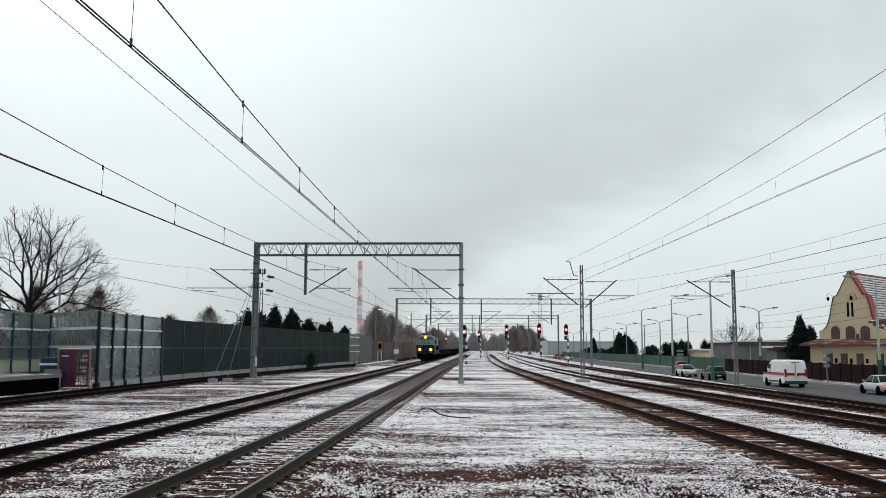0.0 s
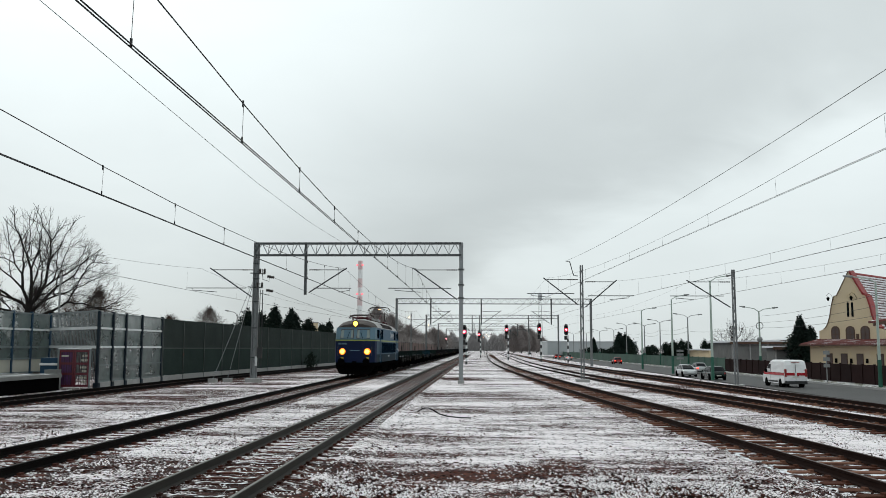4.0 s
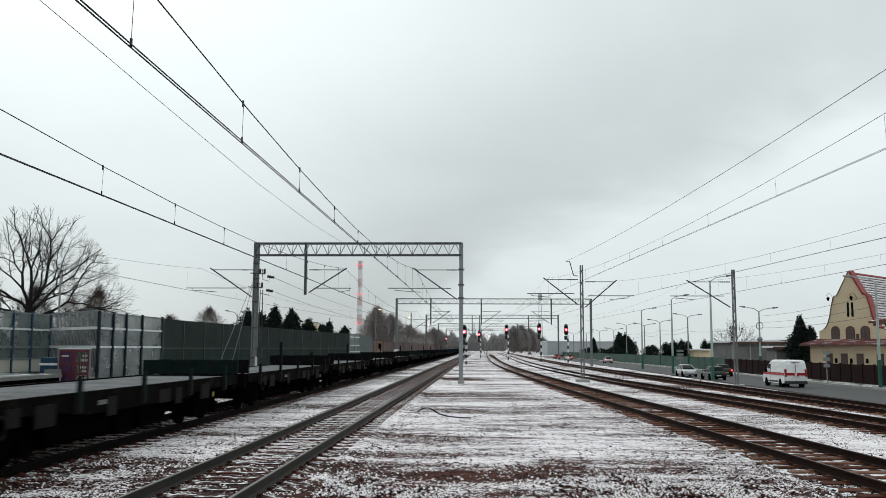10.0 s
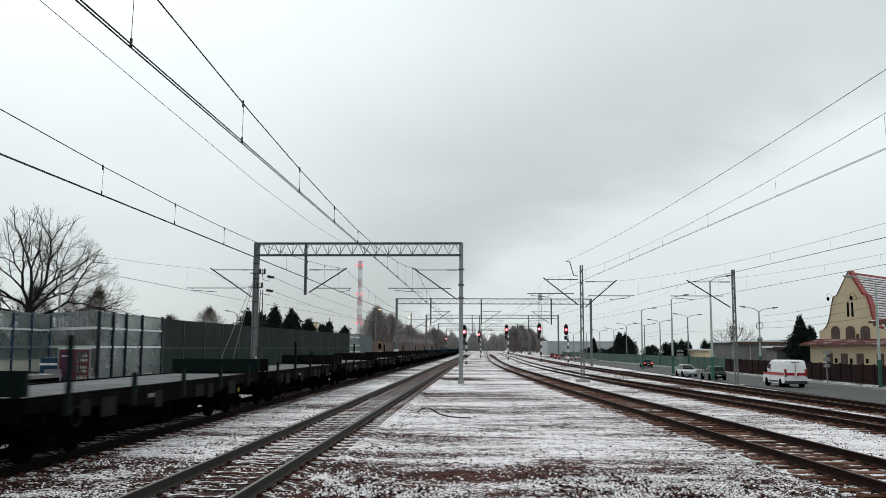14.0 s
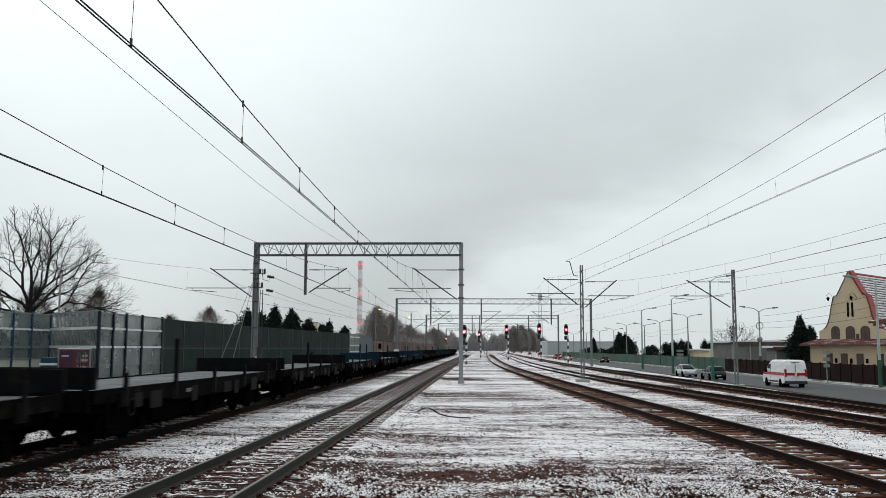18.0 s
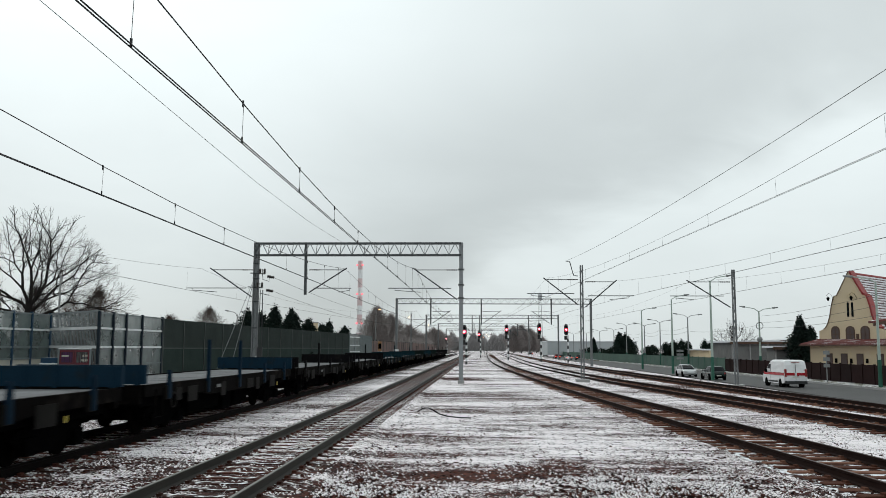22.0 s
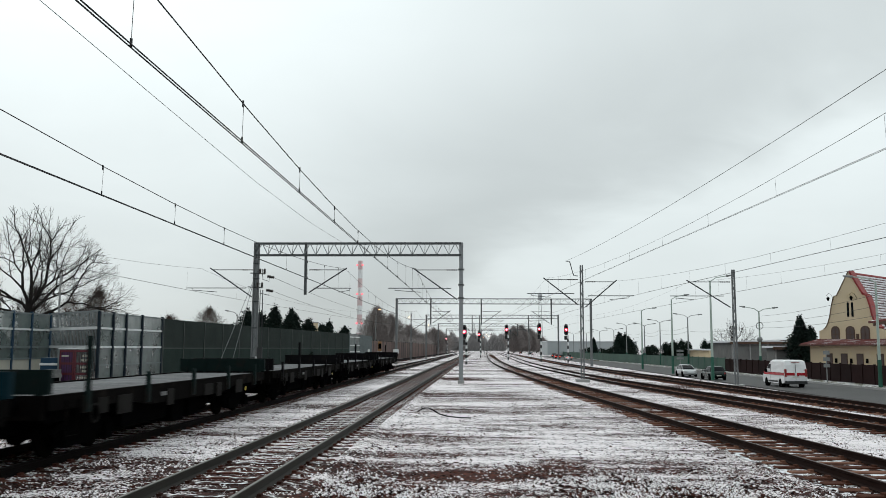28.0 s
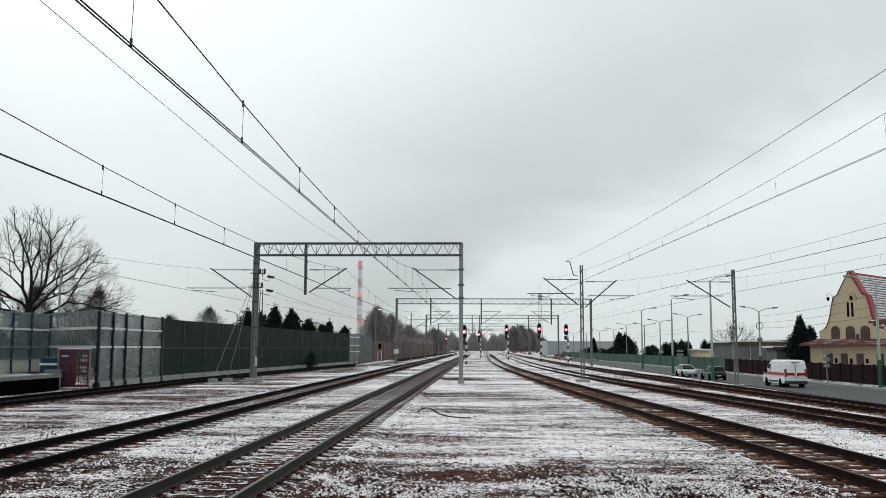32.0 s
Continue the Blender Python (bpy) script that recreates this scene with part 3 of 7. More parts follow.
def build_barrier():
    t = thing("noise_barrier", "dark green sound-absorbing noise barrier along the track", "noise barrier")
    y, h = 56.0, 4.0
    while y < 116:
        y2 = min(y + 4.0, 116)
        a, b = wall_x(y), wall_x(y2)
        for z0, z1 in ((0.35, 2.08), (2.14, h)):
            g = Geo()
            g.add([(a - 0.12, y, z0), (a, y, z0), (b, y2, z0), (b - 0.12, y2, z0), (a - 0.12, y, z1), (a, y, z1), (b, y2, z1), (b - 0.12, y2, z1)],
                  [(0, 1, 2, 3), (7, 6, 5, 4), (0, 4, 5, 1), (1, 5, 6, 2), (2, 6, 7, 3), (3, 7, 4, 0)])
            part("panel", g, "barrier" if z0 > 1 else "barrier_low", t)
        g = Geo()
        g.bar((a - 0.06, y, 2.11), (b - 0.06, y2, 2.11), 0.13, 0.06)
        part("joint_strip", g, "barrier_post", t)
        g = Geo()
        g.bar((a - 0.06, y, 0.16), (b - 0.06, y2, 0.16), 0.2, 0.36)
        part("plinth", g, "concrete", t, "grey concrete plinth")
        g = Geo()
        g.box(a - 0.09, a + 0.05, y - 0.05, y + 0.05, 0, h + 0.02)
        part("post", g, "barrier_post", t)
        y += 4.0


build_barrier()


def glazed_bay(t, p, q, h, post_mat, base=0.0, end=False, levels=(0.35, 1.2, 2.17, 3.18, 4.0), foot=""):
    """A bay of clear panels between steel posts, with three cross rails."""
    p, q = Vector(p), Vector(q)
    for i in range(len(levels) - 1):
        g = Geo()
        g.bar((p.x, p.y, (levels[i] + levels[i + 1]) / 2 + base), (q.x, q.y, (levels[i] + levels[i + 1]) / 2 + base), 0.02, levels[i + 1] - levels[i] - 0.06)
        part("pane", g, foot if foot and i == 0 else "panel", t, "cream lower board" if foot and i == 0 else "")
    for i, z in enumerate(levels):
        g = Geo()
        g.bar((p.x, p.y, z + base), (q.x, q.y, z + base), 0.10, 0.11 if i in (2, 3) else 0.08)
        part("cross_rail", g, "white_rail" if i == 3 or (i == 2 and not foot) else "grey_paint", t)
    for o in (p, q) if end else (p,):
        g = Geo()
        g.box(o.x - 0.07, o.x + 0.07, o.y - 0.07, o.y + 0.07, base, h + base + 0.05)
        g.box(o.x - 0.14, o.x + 0.14, o.y - 0.14, o.y + 0.14, base, base + 0.28)
        part("post", g, post_mat, t)


def build_glazed():
    t = thing("glazed_barrier", "clear panelled noise barrier with dark blue posts", "noise barrier")
    ys = [46.2, 48.0, 49.8, 52.2, 55.6]
    for i in range(4):
        glazed_bay(t, (-20.3, ys[i], 0), (-20.34, ys[i + 1], 0), 4.05, "navy_post", 0, i == 3)
        g = Geo()
        g.bar((-20.3, ys[i] + 0.15, 0.14), (-20.34, ys[i + 1] - 0.15, 0.14), 0.2, 0.34)
        part("plinth", g, "concrete", t, "grey concrete plinth")
    t = thing("glazed_barrier", "clear panelled noise barrier behind the platform", "noise barrier")
    ys = [42.6, 44.8, 47.0, 49.0, 51.2]
    for i in range(4):
        glazed_bay(t, (-25.45, ys[i], 0), (-25.45, ys[i + 1], 0), 3.6, "blue_post", 0.5, i == 3, (0.25, 1.0, 1.64, 2.64, 3.54), "cream_board")
    # the far end of the barrier is glazed as well
    t = thing("glazed_barrier", "clear panelled end of the noise barrier with white rails", "noise barrier")
    ys = [116.2, 119.8, 123.4]
    for i in range(2):
        glazed_bay(t, (wall_x(ys[i]), ys[i], 0), (wall_x(ys[i + 1]), ys[i + 1], 0), 4.0, "grey_paint", 0, i == 1, (0.3, 1.65, 2.5, 3.6, 4.0))
        g = Geo()
        g.bar((wall_x(ys[i]) + 0.06, ys[i], 1.65), (wall_x(ys[i + 1]) + 0.06, ys[i + 1], 1.65), 0.06, 0.12)
        part("lower_rail", g, "white_rail", t, "white painted lower rail")
    t = thing("slatted_fence", "grey upright-barred fence joining the end of the noise barrier", "fence")
    for k in range(22):
        y = 123.75 + 0.45 * k
        g = Geo()
        g.box(wall_x(y) - 0.04, wall_x(y) + 0.04, y - 0.05, y + 0.05, 0.0, 3.95)
        part("bar", g, "grey_paint", t)
    for z in (0.4, 3.7):
        g = Geo()
        g.bar((wall_x(123.5) - 0.08, 123.5, z), (wall_x(133.4) - 0.08, 133.4, z), 0.06, 0.09)
        part("cross_rail", g, "grey_paint", t)


build_glazed()


def build_far_fence():
    """Brown panel fence that goes on along the line beyond the barrier."""
    t = thing("panel_fence", "weathered brown panel fence along the far tracks", "fence")
    y = 136.0
    while y < 330:
        y2 = y + (4.0 if y < 200 else 8.0)
        a, b = lerp([(136, -17.6), (200, -15.9), (260, -14.9), (340, -14.2)], y), lerp([(136, -17.6), (200, -15.9), (260, -14.9), (340, -14.2)], y2)
        g = Geo()
        g.bar((a, y + 0.1, 1.65), (b, y2 - 0.1, 1.65), 0.1, 3.3)
        part("panel", g, "far_fence", t)
        g = Geo()
        g.box(a - 0.09, a + 0.09, y - 0.09, y + 0.09, -0.1, 3.45)
        part("post", g, "barrier_post", t)
        y = y2


build_far_fence()


def build_railing():
    """The picket railing that closes the gap by the gate."""
    t = thing("picket_railing", "grey picket railing with white cross rails by the platform", "railing")
    a, b = Vector((-25.4, 51.2, 0)), Vector((-20.4, 46.4, 0))
    n = 34
    for i in range(n + 1):
        p = a.lerp(b, i / n)
        g = Geo()
        g.box(p.x - 0.018, p.x + 0.018, p.y - 0.018, p.y + 0.018, 0.4, 4.12)
        part("picket", g, "grey_paint", t)
    for z in (2.17, 3.2, 4.1):
        g = Geo()
        g.bar((a.x, a.y, z), (b.x, b.y, z), 0.10, 0.15 if z < 4 else 0.10)
        part("cross_rail", g, "white_rail" if z < 4 else "grey_paint", t, "painted rail")
    t = thing("red_gate", "dark red barred gate with a pale notice beside the platform", "gate")
    x0, x1, y = -22.1, -20.35, 45.5
    for xa, xb in ((x0, x0 + 0.07), (x1 - 0.07, x1)):
        g = Geo()
        g.box(xa, xb, y - 0.04, y + 0.04, 0.02, 2.05)
        part("frame_post", g, "grey_paint", t, "grey gate post")
    g = Geo()
    g.box(x0, x1, y - 0.04, y + 0.04, 2.05, 2.12)
    part("frame_top", g, "white_rail", t, "white top bar")
    mid = (x0 + x1) / 2
    for xa, xb in ((x0 + 0.08, mid - 0.01), (mid + 0.01, x1 - 0.08)):
        g = Geo()
        for p, q in ((xa, xa + 0.08), (xb - 0.08, xb)):
            g.box(p, q, y - 0.03, y + 0.03, 0.1, 2.02)
        for z in (0.1, 0.72, 1.25, 1.9):
            g.box(xa, xb, y - 0.025, y + 0.025, z, z + 0.11)
        leaf = part("gate_leaf", g, "red_gate", t)
        if xa < mid - 0.1:
            # Added opaque sheet: hides bright snow and gives the leaf's dark purple tone.
            g = Geo()
            g.box(xa + 0.06, xb - 0.06, y + 0.015, y + 0.022, 0.18, 1.92)
            part("mesh_sheet", g, "gate_sheet", leaf, "dark purple sheet added to fill the view through the bars")
            g = Geo()
            g.box(xa + 0.12, xb - 0.3, y - 0.036, y - 0.027, 1.66, 1.74)
            part("notice", g, "cream_board", leaf, "pale notice")
        else:
            for z, w in ((1.66, 0.30), (1.42, 0.34), (1.05, 0.38), (0.86, 0.32), (0.52, 0.36), (0.30, 0.30)):
                g = Geo()
                g.box(xb - 0.1 - w, xb - 0.1, y + 0.03, y + 0.04, z, z + 0.11)
                part("notice", g, "cream_board", leaf, "pale notice behind the bars")
        for k in range(1, 6):
            g = Geo()
            x = xa + (xb - xa) * k / 6
            g.box(x - 0.009, x + 0.009, y - 0.012, y + 0.012, 0.15, 1.95)
            part("bar", g, "maroon_dark", leaf)
    t = thing("platform", "grey concrete platform edge with snow on top", "platform", kind="structure")
    g = Geo()
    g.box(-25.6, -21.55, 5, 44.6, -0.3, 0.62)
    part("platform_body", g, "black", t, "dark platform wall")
    for i in range(12):
        g = Geo()
        g.box(-25.6, -21.4, 5 + i * 3.3, 5 + i * 3.3 + 3.28, 0.62, 0.80)
        part("slab", g, "platform_slab", t)
    g = Geo()
    g.box(-22.4, -21.75, 44.7, 45.2, 0, 1.0)
    tagged(part("kerb_block", g, "platform_slab"), "grey concrete block at the end of the platform", "block")
    # A plain box stands in for the blue bench-like object.
    t = thing("bench_box", "blue bench-like box with white bands on the platform end", "box")
    g = Geo()
    g.box(-23.1, -22.2, 45.6, 46.4, 0.0, 1.6)
    part("body", g, "blue_post", t, bevel=0.03)
    for z in (0.75, 1.3):
        g = Geo()
        g.box(-23.12, -22.18, 45.56, 45.6, z - 0.1, z + 0.02)
        part("white_band", g, "white_rail", t, "white band")


build_railing()


# ---- overhead line supports ----
def lattice_mast(t, x, y, z0, z1, w0=0.42, w1=0.26, ch=0.10, mat="galv"):
    """Two channels joined by battens, tapering upwards."""
    for s in (-1, 1):
        g = Geo()
        g.bar((x + s * w0 / 2, y, z0), (x + s * w1 / 2, y, z1), ch, 0.16)
        part("mast_channel", g, mat, t)
    n = int((z1 - z0) / 0.75)
    for i in range(n):
        a, b = (i + 0.1) / n, (i + 0.75) / n
        s = 1 if i % 2 else -1
        g = Geo()
        g.bar((x + s * (w0 + (w1 - w0) * a) / 2, y - 0.06, z0 + (z1 - z0) * a), (x - s * (w0 + (w1 - w0) * b) / 2, y - 0.06, z0 + (z1 - z0) * b), 0.05, 0.02)
        part("batten", g, mat, t)
    g = Geo()
    g.box(x - 0.45, x + 0.45, y - 0.4, y + 0.4, z0 - 0.25, z0 + 0.06)
    part("footing", g, "concrete", t, "snow-covered concrete footing")


def truss(t, x0, x1, y, z0, z1, n, split=True):
    """A lattice beam with zigzag bracing."""
    # Far portals (split off) get paler steel: distance haze in the colour.
    for z in (z0, z1):
        for dy in (-0.2, 0.2):
            g = Geo()
            g.bar((x0, y + dy, z), (x1, y + dy, z), 0.09, 0.1)
            part("chord", g, "galv_dark" if split else "galv_mid", t)
    joint = Geo()
    for i in range(n):
        a, b = x0 + (x1 - x0) * i / n, x0 + (x1 - x0) * (i + 1) / n
        m = (a + b) / 2
        for p, q in (((a, z0), (m, z1)), ((m, z1), (b, z0))):
            g = Geo() if split else joint
            g.bar((p[0], y - 0.2, p[1]), (q[0], y - 0.2, q[1]), 0.05, 0.045)
            if split:
                part("brace", g, "galv", t)
        joint.bar((a, y - 0.2, z0), (a, y + 0.2, z1), 0.03, 0.03)
    part("inner_bracing", joint, "galv_dark" if split else "galv_mid", t)


def insulator(g, p, q, r=0.034):
    """A ribbed insulator between two points."""
    p, q = Vector(p), Vector(q)
    n = 5
    pts = [p.lerp(q, i / (2 * n)) for i in range(2 * n + 1)]
    for i in range(n):
        g.tube([pts[2 * i], pts[2 * i + 1], pts[2 * i + 2]], r * 1.4, 8, r * 0.6)


def cantilever(t, mast_x, y, track_x, wire_z, mess_z, root_z, steady):
    """A bracket that holds the messenger at its tip and the contact wire by a steady arm."""
    d = 1 if track_x > mast_x else -1
    near = mast_x + d * 0.25
    g = Geo()
    g.tube([(near, y, root_z), (track_x + d * 0.15, y, mess_z + 0.12)], 0.045, 6)
    part("bracket_tube", g, "galv_dark", t)
    g = Geo()
    g.tube([(near + d * 0.75, y, mess_z), (track_x, y, mess_z)], 0.028, 6)
    part("tie_rod", g, "galv_dark", t)
    g = Geo()
    insulator(g, (near, y, mess_z), (near + d * 0.75, y, mess_z))
    part("insulator", g, "insul", t, "brown ribbed insulator")
    frac = 0.30
    g = Geo()
    mid = Vector((near, y, root_z)).lerp(Vector((track_x, y, mess_z + 0.12)), frac)
    g.tube([(mid.x - d * 0.4, y, wire_z + 0.28), (track_x + d * steady, y, wire_z + 0.28)], 0.03, 6)
    part("registration_tube", g, "galv_dark", t)
    g = Geo()
    e = track_x + d * steady * 0.75
    g.tube([(e, y, wire_z + 0.28), (e, y, wire_z + 0.14), (track_x - d * 0.35, y, wire_z + 0.02)], 0.02, 5)
    part("steady_arm", g, "galv_dark", t)


WIRE_Z = 5.75


def build_gantry_near():
    y = 56.5
    t = thing("gantry", "grey steel lattice portal spanning two tracks", "gantry", "overhead line gantries")
    lattice_mast(t, -14.55, y, 0.15, 9.02, 0.34, 0.28, 0.09, "galv_mid")
    g = Geo()
    g.bar((-14.55, y + 0.05, 0.15), (-14.55, y + 0.05, 9.0), 0.24, 0.02)
    part("mast_web", g, "galv", t, "pale web plate of the mast")
    for z in (1.5, 3.4, 5.1, 6.6, 7.6):
        g = Geo()
        g.box(-14.75, -14.35, y - 0.11, y + 0.11, z, z + 0.07)
        part("clamp", g, "galv_dark", t)
    g = Geo()
    g.box(-14.45, -14.3, y - 0.16, y - 0.12, 1.0, 1.6)
    part("number_plate", g, "white_rail", t, "small white mast plate")
    g = Geo()
    g.bar((-1.16, y, 0.1), (-1.16, y, 9.0), 0.26, 0.26)
    part("post", g, "galv", t)
    g = Geo()
    g.box(-1.36, -0.96, y - 0.22, y + 0.22, -0.2, 0.16)
    part("footing", g, "concrete", t, "snow-covered concrete footing")
    for z in (7.2, 6.2, 5.35):
        g = Geo()
        g.box(-1.36, -0.96, y - 0.19, y + 0.19, z, z + 0.09)
        part("clamp", g, "galv_dark", t)
    truss(t, -14.55, -1.16, y, 8.18, 8.95, 17)
    g = Geo()
    g.bar((-11.3, y, 9.0), (-11.3, y, 5.6), 0.16, 0.16)
    part("drop_post", g, "galv_dark", t)
    cantilever(t, -11.3, y, -8.75, WIRE_Z, 7.22, 5.75, 0.45)
    cantilever(t, -1.16, y, -4.13, WIRE_Z, 7.22, 5.3, 1.75)
    cantilever(t, -14.55, y, -17.45, WIRE_Z, 7.22, 5.45, 1.7)
    # switch gear with feeder insulators on the tall mast
    for z, dx in ((7.0, 0.0), (6.1, 0.15)):
        g = Geo()
        g.bar((-14.9 - dx, y - 0.12, z), (-13.95 - dx, y - 0.12, z - 0.06), 0.06, 0.06)
        part("switch_arm", g, "galv_dark", t)
        for x in (-14.25, -13.95):
            g = Geo()
            insulator(g, (x - dx, y - 0.2, z - 0.05), (x - dx, y - 0.2, z + 0.28), 0.07)
            part("insulator", g, "insul", t, "brown ribbed insulator")
        g = Geo()
        insulator(g, (-13.75 - dx * 0.3, y - 0.2, z - 0.22), (-13.3 - dx * 0.3, y - 0.2, z - 0.30), 0.075)
        part("strain_insulator", g, "insul", t, "brown ribbed insulator")
        g = Geo()
        g.tube([(-14.1 - dx, y - 0.2, z + 0.26), (-14.05 - dx, y - 0.2, z - 0.42), (-13.65, y - 0.2, z - 0.55), (-13.6, y - 0.2, z - 0.25)], 0.022, 5)
        part("feeder_loop", g, "wire", t)
    for x in (-14.22, -14.05):
        g = Geo()
        g.tube([(x, y - 0.15, 0.9), (x, y - 0.15, 5.9)], 0.028, 6)
        part("cable_duct", g, "signal_dark", t, "dark cable duct")
    g = Geo()
    g.box(-14.28, -13.98, y - 0.3, y - 0.1, 1.5, 2.2)
    part("switch_box", g, "signal_dark", t, "dark switch box")
    for x, yy in ((-16.85, 55.4), (-16.25, 56.6)):
        g = Geo()
        g.tube([(x, yy, 0.2), (-14.65, y, 6.7)], 0.018, 5)
        part("guy_wire", g, "galv", t)
        g = Geo()
        g.box(x - 0.25, x + 0.25, yy - 0.25, yy + 0.25, -0.1, 0.2)
        part("anchor_block", g, "concrete", t, "snow-capped concrete anchor block")


build_gantry_near()


def build_gantry_far(y, x0, x1, tracks):
    t = thing("gantry", "grey steel lattice portal spanning all tracks", "gantry", "overhead line gantries")
    # Post steel is lightened for the same painted haze.
    for x in (x0, x1):
        g = Geo()
        g.bar((x, y, -0.2), (x, y, 9.0), 0.30, 0.30)
        part("post", g, "galv_mid", t)
    truss(t, x0, x1, y, 8.25, 8.95, 26, False)
    for key, s in tracks:
        xt = lerp(LINES[key], y)
        xm = xt + s * 2.6
        g = Geo()
        g.bar((xm, y, 8.9), (xm, y, 5.4), 0.18, 0.18)
        part("drop_post", g, "galv_dark", t)
        cantilever(t, xm, y, xt, WIRE_Z, 7.2, 5.6, 0.5)


for gy, ga, gb in ((121, -11.4, 15.3), (181, -10.9, 16.2), (245, -11.4, 17.0), (310, -11.6, 17.5)):
    build_gantry_far(gy, ga, gb, (("b", 1), ("d", -1), ("e", 1)) if gy > 121 else (("b", -1), ("d", -1), ("e", 1)))


def build_mast(x, y, z0, z1, arms, horn=False, label="grey lattice overhead line mast"):
    t = thing("overhead_line_mast", label, "mast", "overhead line masts")
    lattice_mast(t, x, y, z0, z1, 0.19, 0.14, 0.085, "galv_mid")
    for key, zoff in arms:
        cantilever(t, x, y, lerp(LINES[key], y), WIRE_Z + zoff, 7.0 + zoff, 5.25 + zoff, 1.3)
    if horn:
        g = Geo()
        g.tube([(x - 0.25, y, z1 - 0.75), (x - 0.55, y, z1 - 0.7), (x - 0.8, y, z1 + 0.25), (x - 1.08, y, z1 + 0.3)], 0.035, 6)
        part("feeder_horn", g, "galv_dark", t)
    return t


build_mast(7.1, 61, 0.05, 7.95, (("d", -0.05), ("e", -0.2)), True)
build_mast(17.5, 61, -0.25, 7.65, (("f", -0.2),))
build_mast(-11.6, 150, 0, 8.2, (("a", 0),))


# ---- overhead lines ----
def build_line(name, label, key, supports, mess_sup, mess_mid, z0=WIRE_Z, droppers=True, reach=(3, 310), r=0.011):
    """Messenger, twin contact wires and droppers from support to support."""
    t = thing(name, label, "overhead wire", "overhead lines")
    g = Geo()
    pts = []
    for a, b in zip(supports, supports[1:]):
        for i in range(12):
            s = i / 12
            y = a + (b - a) * s
            stag = 0.18 * math.cos(math.pi * s) * (1 if supports.index(a) % 2 else -1)
            pts.append((lerp(LINES[key], y) + stag * 0.2, y, mess_mid + (mess_sup - mess_mid) * (2 * s - 1) ** 2))
    g.tube(pts, r, 5)
    part("messenger_wire", g, "wire", t)
    for dx in (-0.025, 0.025):
        g = Geo()
        g.tube([(lerp(LINES[key], y) + dx, y, z0) for y in range(int(supports[0]), int(supports[-1]), 8)], r * 0.95, 5)
        part("contact_wire", g, "wire", t)
    if droppers:
        for y in np.arange(supports[0] + 3.5, min(supports[2], 130), 10.5 if key == "c" else 4.9):
            z = np.interp(y, [q[1] for q in pts], [q[2] for q in pts])
            x = lerp(LINES[key], y)
            g = Geo()
            g.tube([(x, y, z0), (x, y + 0.05, z)], 0.0045 if key in "ab" else 0.003, 4)
            if key in "ab":
                g.tube([(x, y, z0 - 0.02), (x, y, z0 + 0.09)], 0.018, 5)
                g.tube([(x, y, z - 0.10), (x, y, z + 0.02)], 0.018, 5)
            part("dropper", g, "wire", t)


SUP = (1.5, 56.5, 121, 181, 245, 310)
build_line("overhead_line", "dark messenger and twin contact wires over the train's track", "a", SUP, 7.3, 6.26, 5.69)
build_line("overhead_line", "dark messenger and twin contact wires over the worn track", "b", SUP, 7.3, 6.17)
build_line("overhead_line", "thin overhead wires over the barrier-side track", "c", (-2, 56.5, 121, 181), 7.3, 6.3, r=0.007)
build_line("overhead_line", "dark overhead wires over the first siding", "d", (2, 61, 121, 181, 245), 7.05, 5.98, 5.7, r=0.0052)
build_line("overhead_line", "dark overhead wires over the second siding", "e", (2, 61, 121, 181, 245), 6.85, 5.95, 5.55, r=0.0056)
build_line("overhead_line", "dark overhead wires over the roadside siding", "f", (2, 61, 121, 181), 6.8, 5.9, 5.5, r=0.005)


def build_feeder(pts, r, label):
    g = Geo()
    g.tube(pts, r, 5)
    tagged(part("feeder_wire", g, "wire"), label, "wire")


build_feeder([(-8.85, y, lerp([(2, 9.4), (16.6, 9.14), (22, 9.0), (33.6, 8.72), (45, 8.7), (57, 8.98)], y)) for y in range(2, 58, 2)], 0.008, "single thin feeder wire above the tracks")
build_feeder([(6.05 + (61 - y) * 0.05, y, 8.25 - 0.52 * (1 - ((y - 31) / 30) ** 2)) for y in [*range(2, 60, 3), 61]], 0.0075, "single feeder wire on the mast horn")
for z0, z1 in ((6.68, 6.35), (5.78, 5.45)):
    build_feeder([(-13.3 + 1.9 * k / 16, 56.3 + 64.5 * k / 16, z0 + (z1 - z0) * k / 16 - 0.5 * (1 - (k / 8 - 1) ** 2)) for k in range(17)], 0.012, "dark feeder wire strung along the line")


# ---- light signals ----
M["signal_black"] = material("signal_black", (0.018, 0.018, 0.019), (0.010, 0.010, 0.011), 2, 25, 0.6, 0, 0.1)
M["signal_red"] = material("red_lens", (0.5, 0.02, 0.03), (0.5, 0.02, 0.03), 2, 25, 0.3, 0, 0, emit=(1.0, 0.5, 0.55), power=9)
# Used on the lit lens and, as its painted halo, on the hood.
M["signal_halo"] = material("red_lens_and_halo", (0.30, 0.01, 0.02), (0.22, 0.01, 0.015), 2, 25, 0.5, 0, 0, emit=(1.0, 0.02, 0.06), power=3.2)


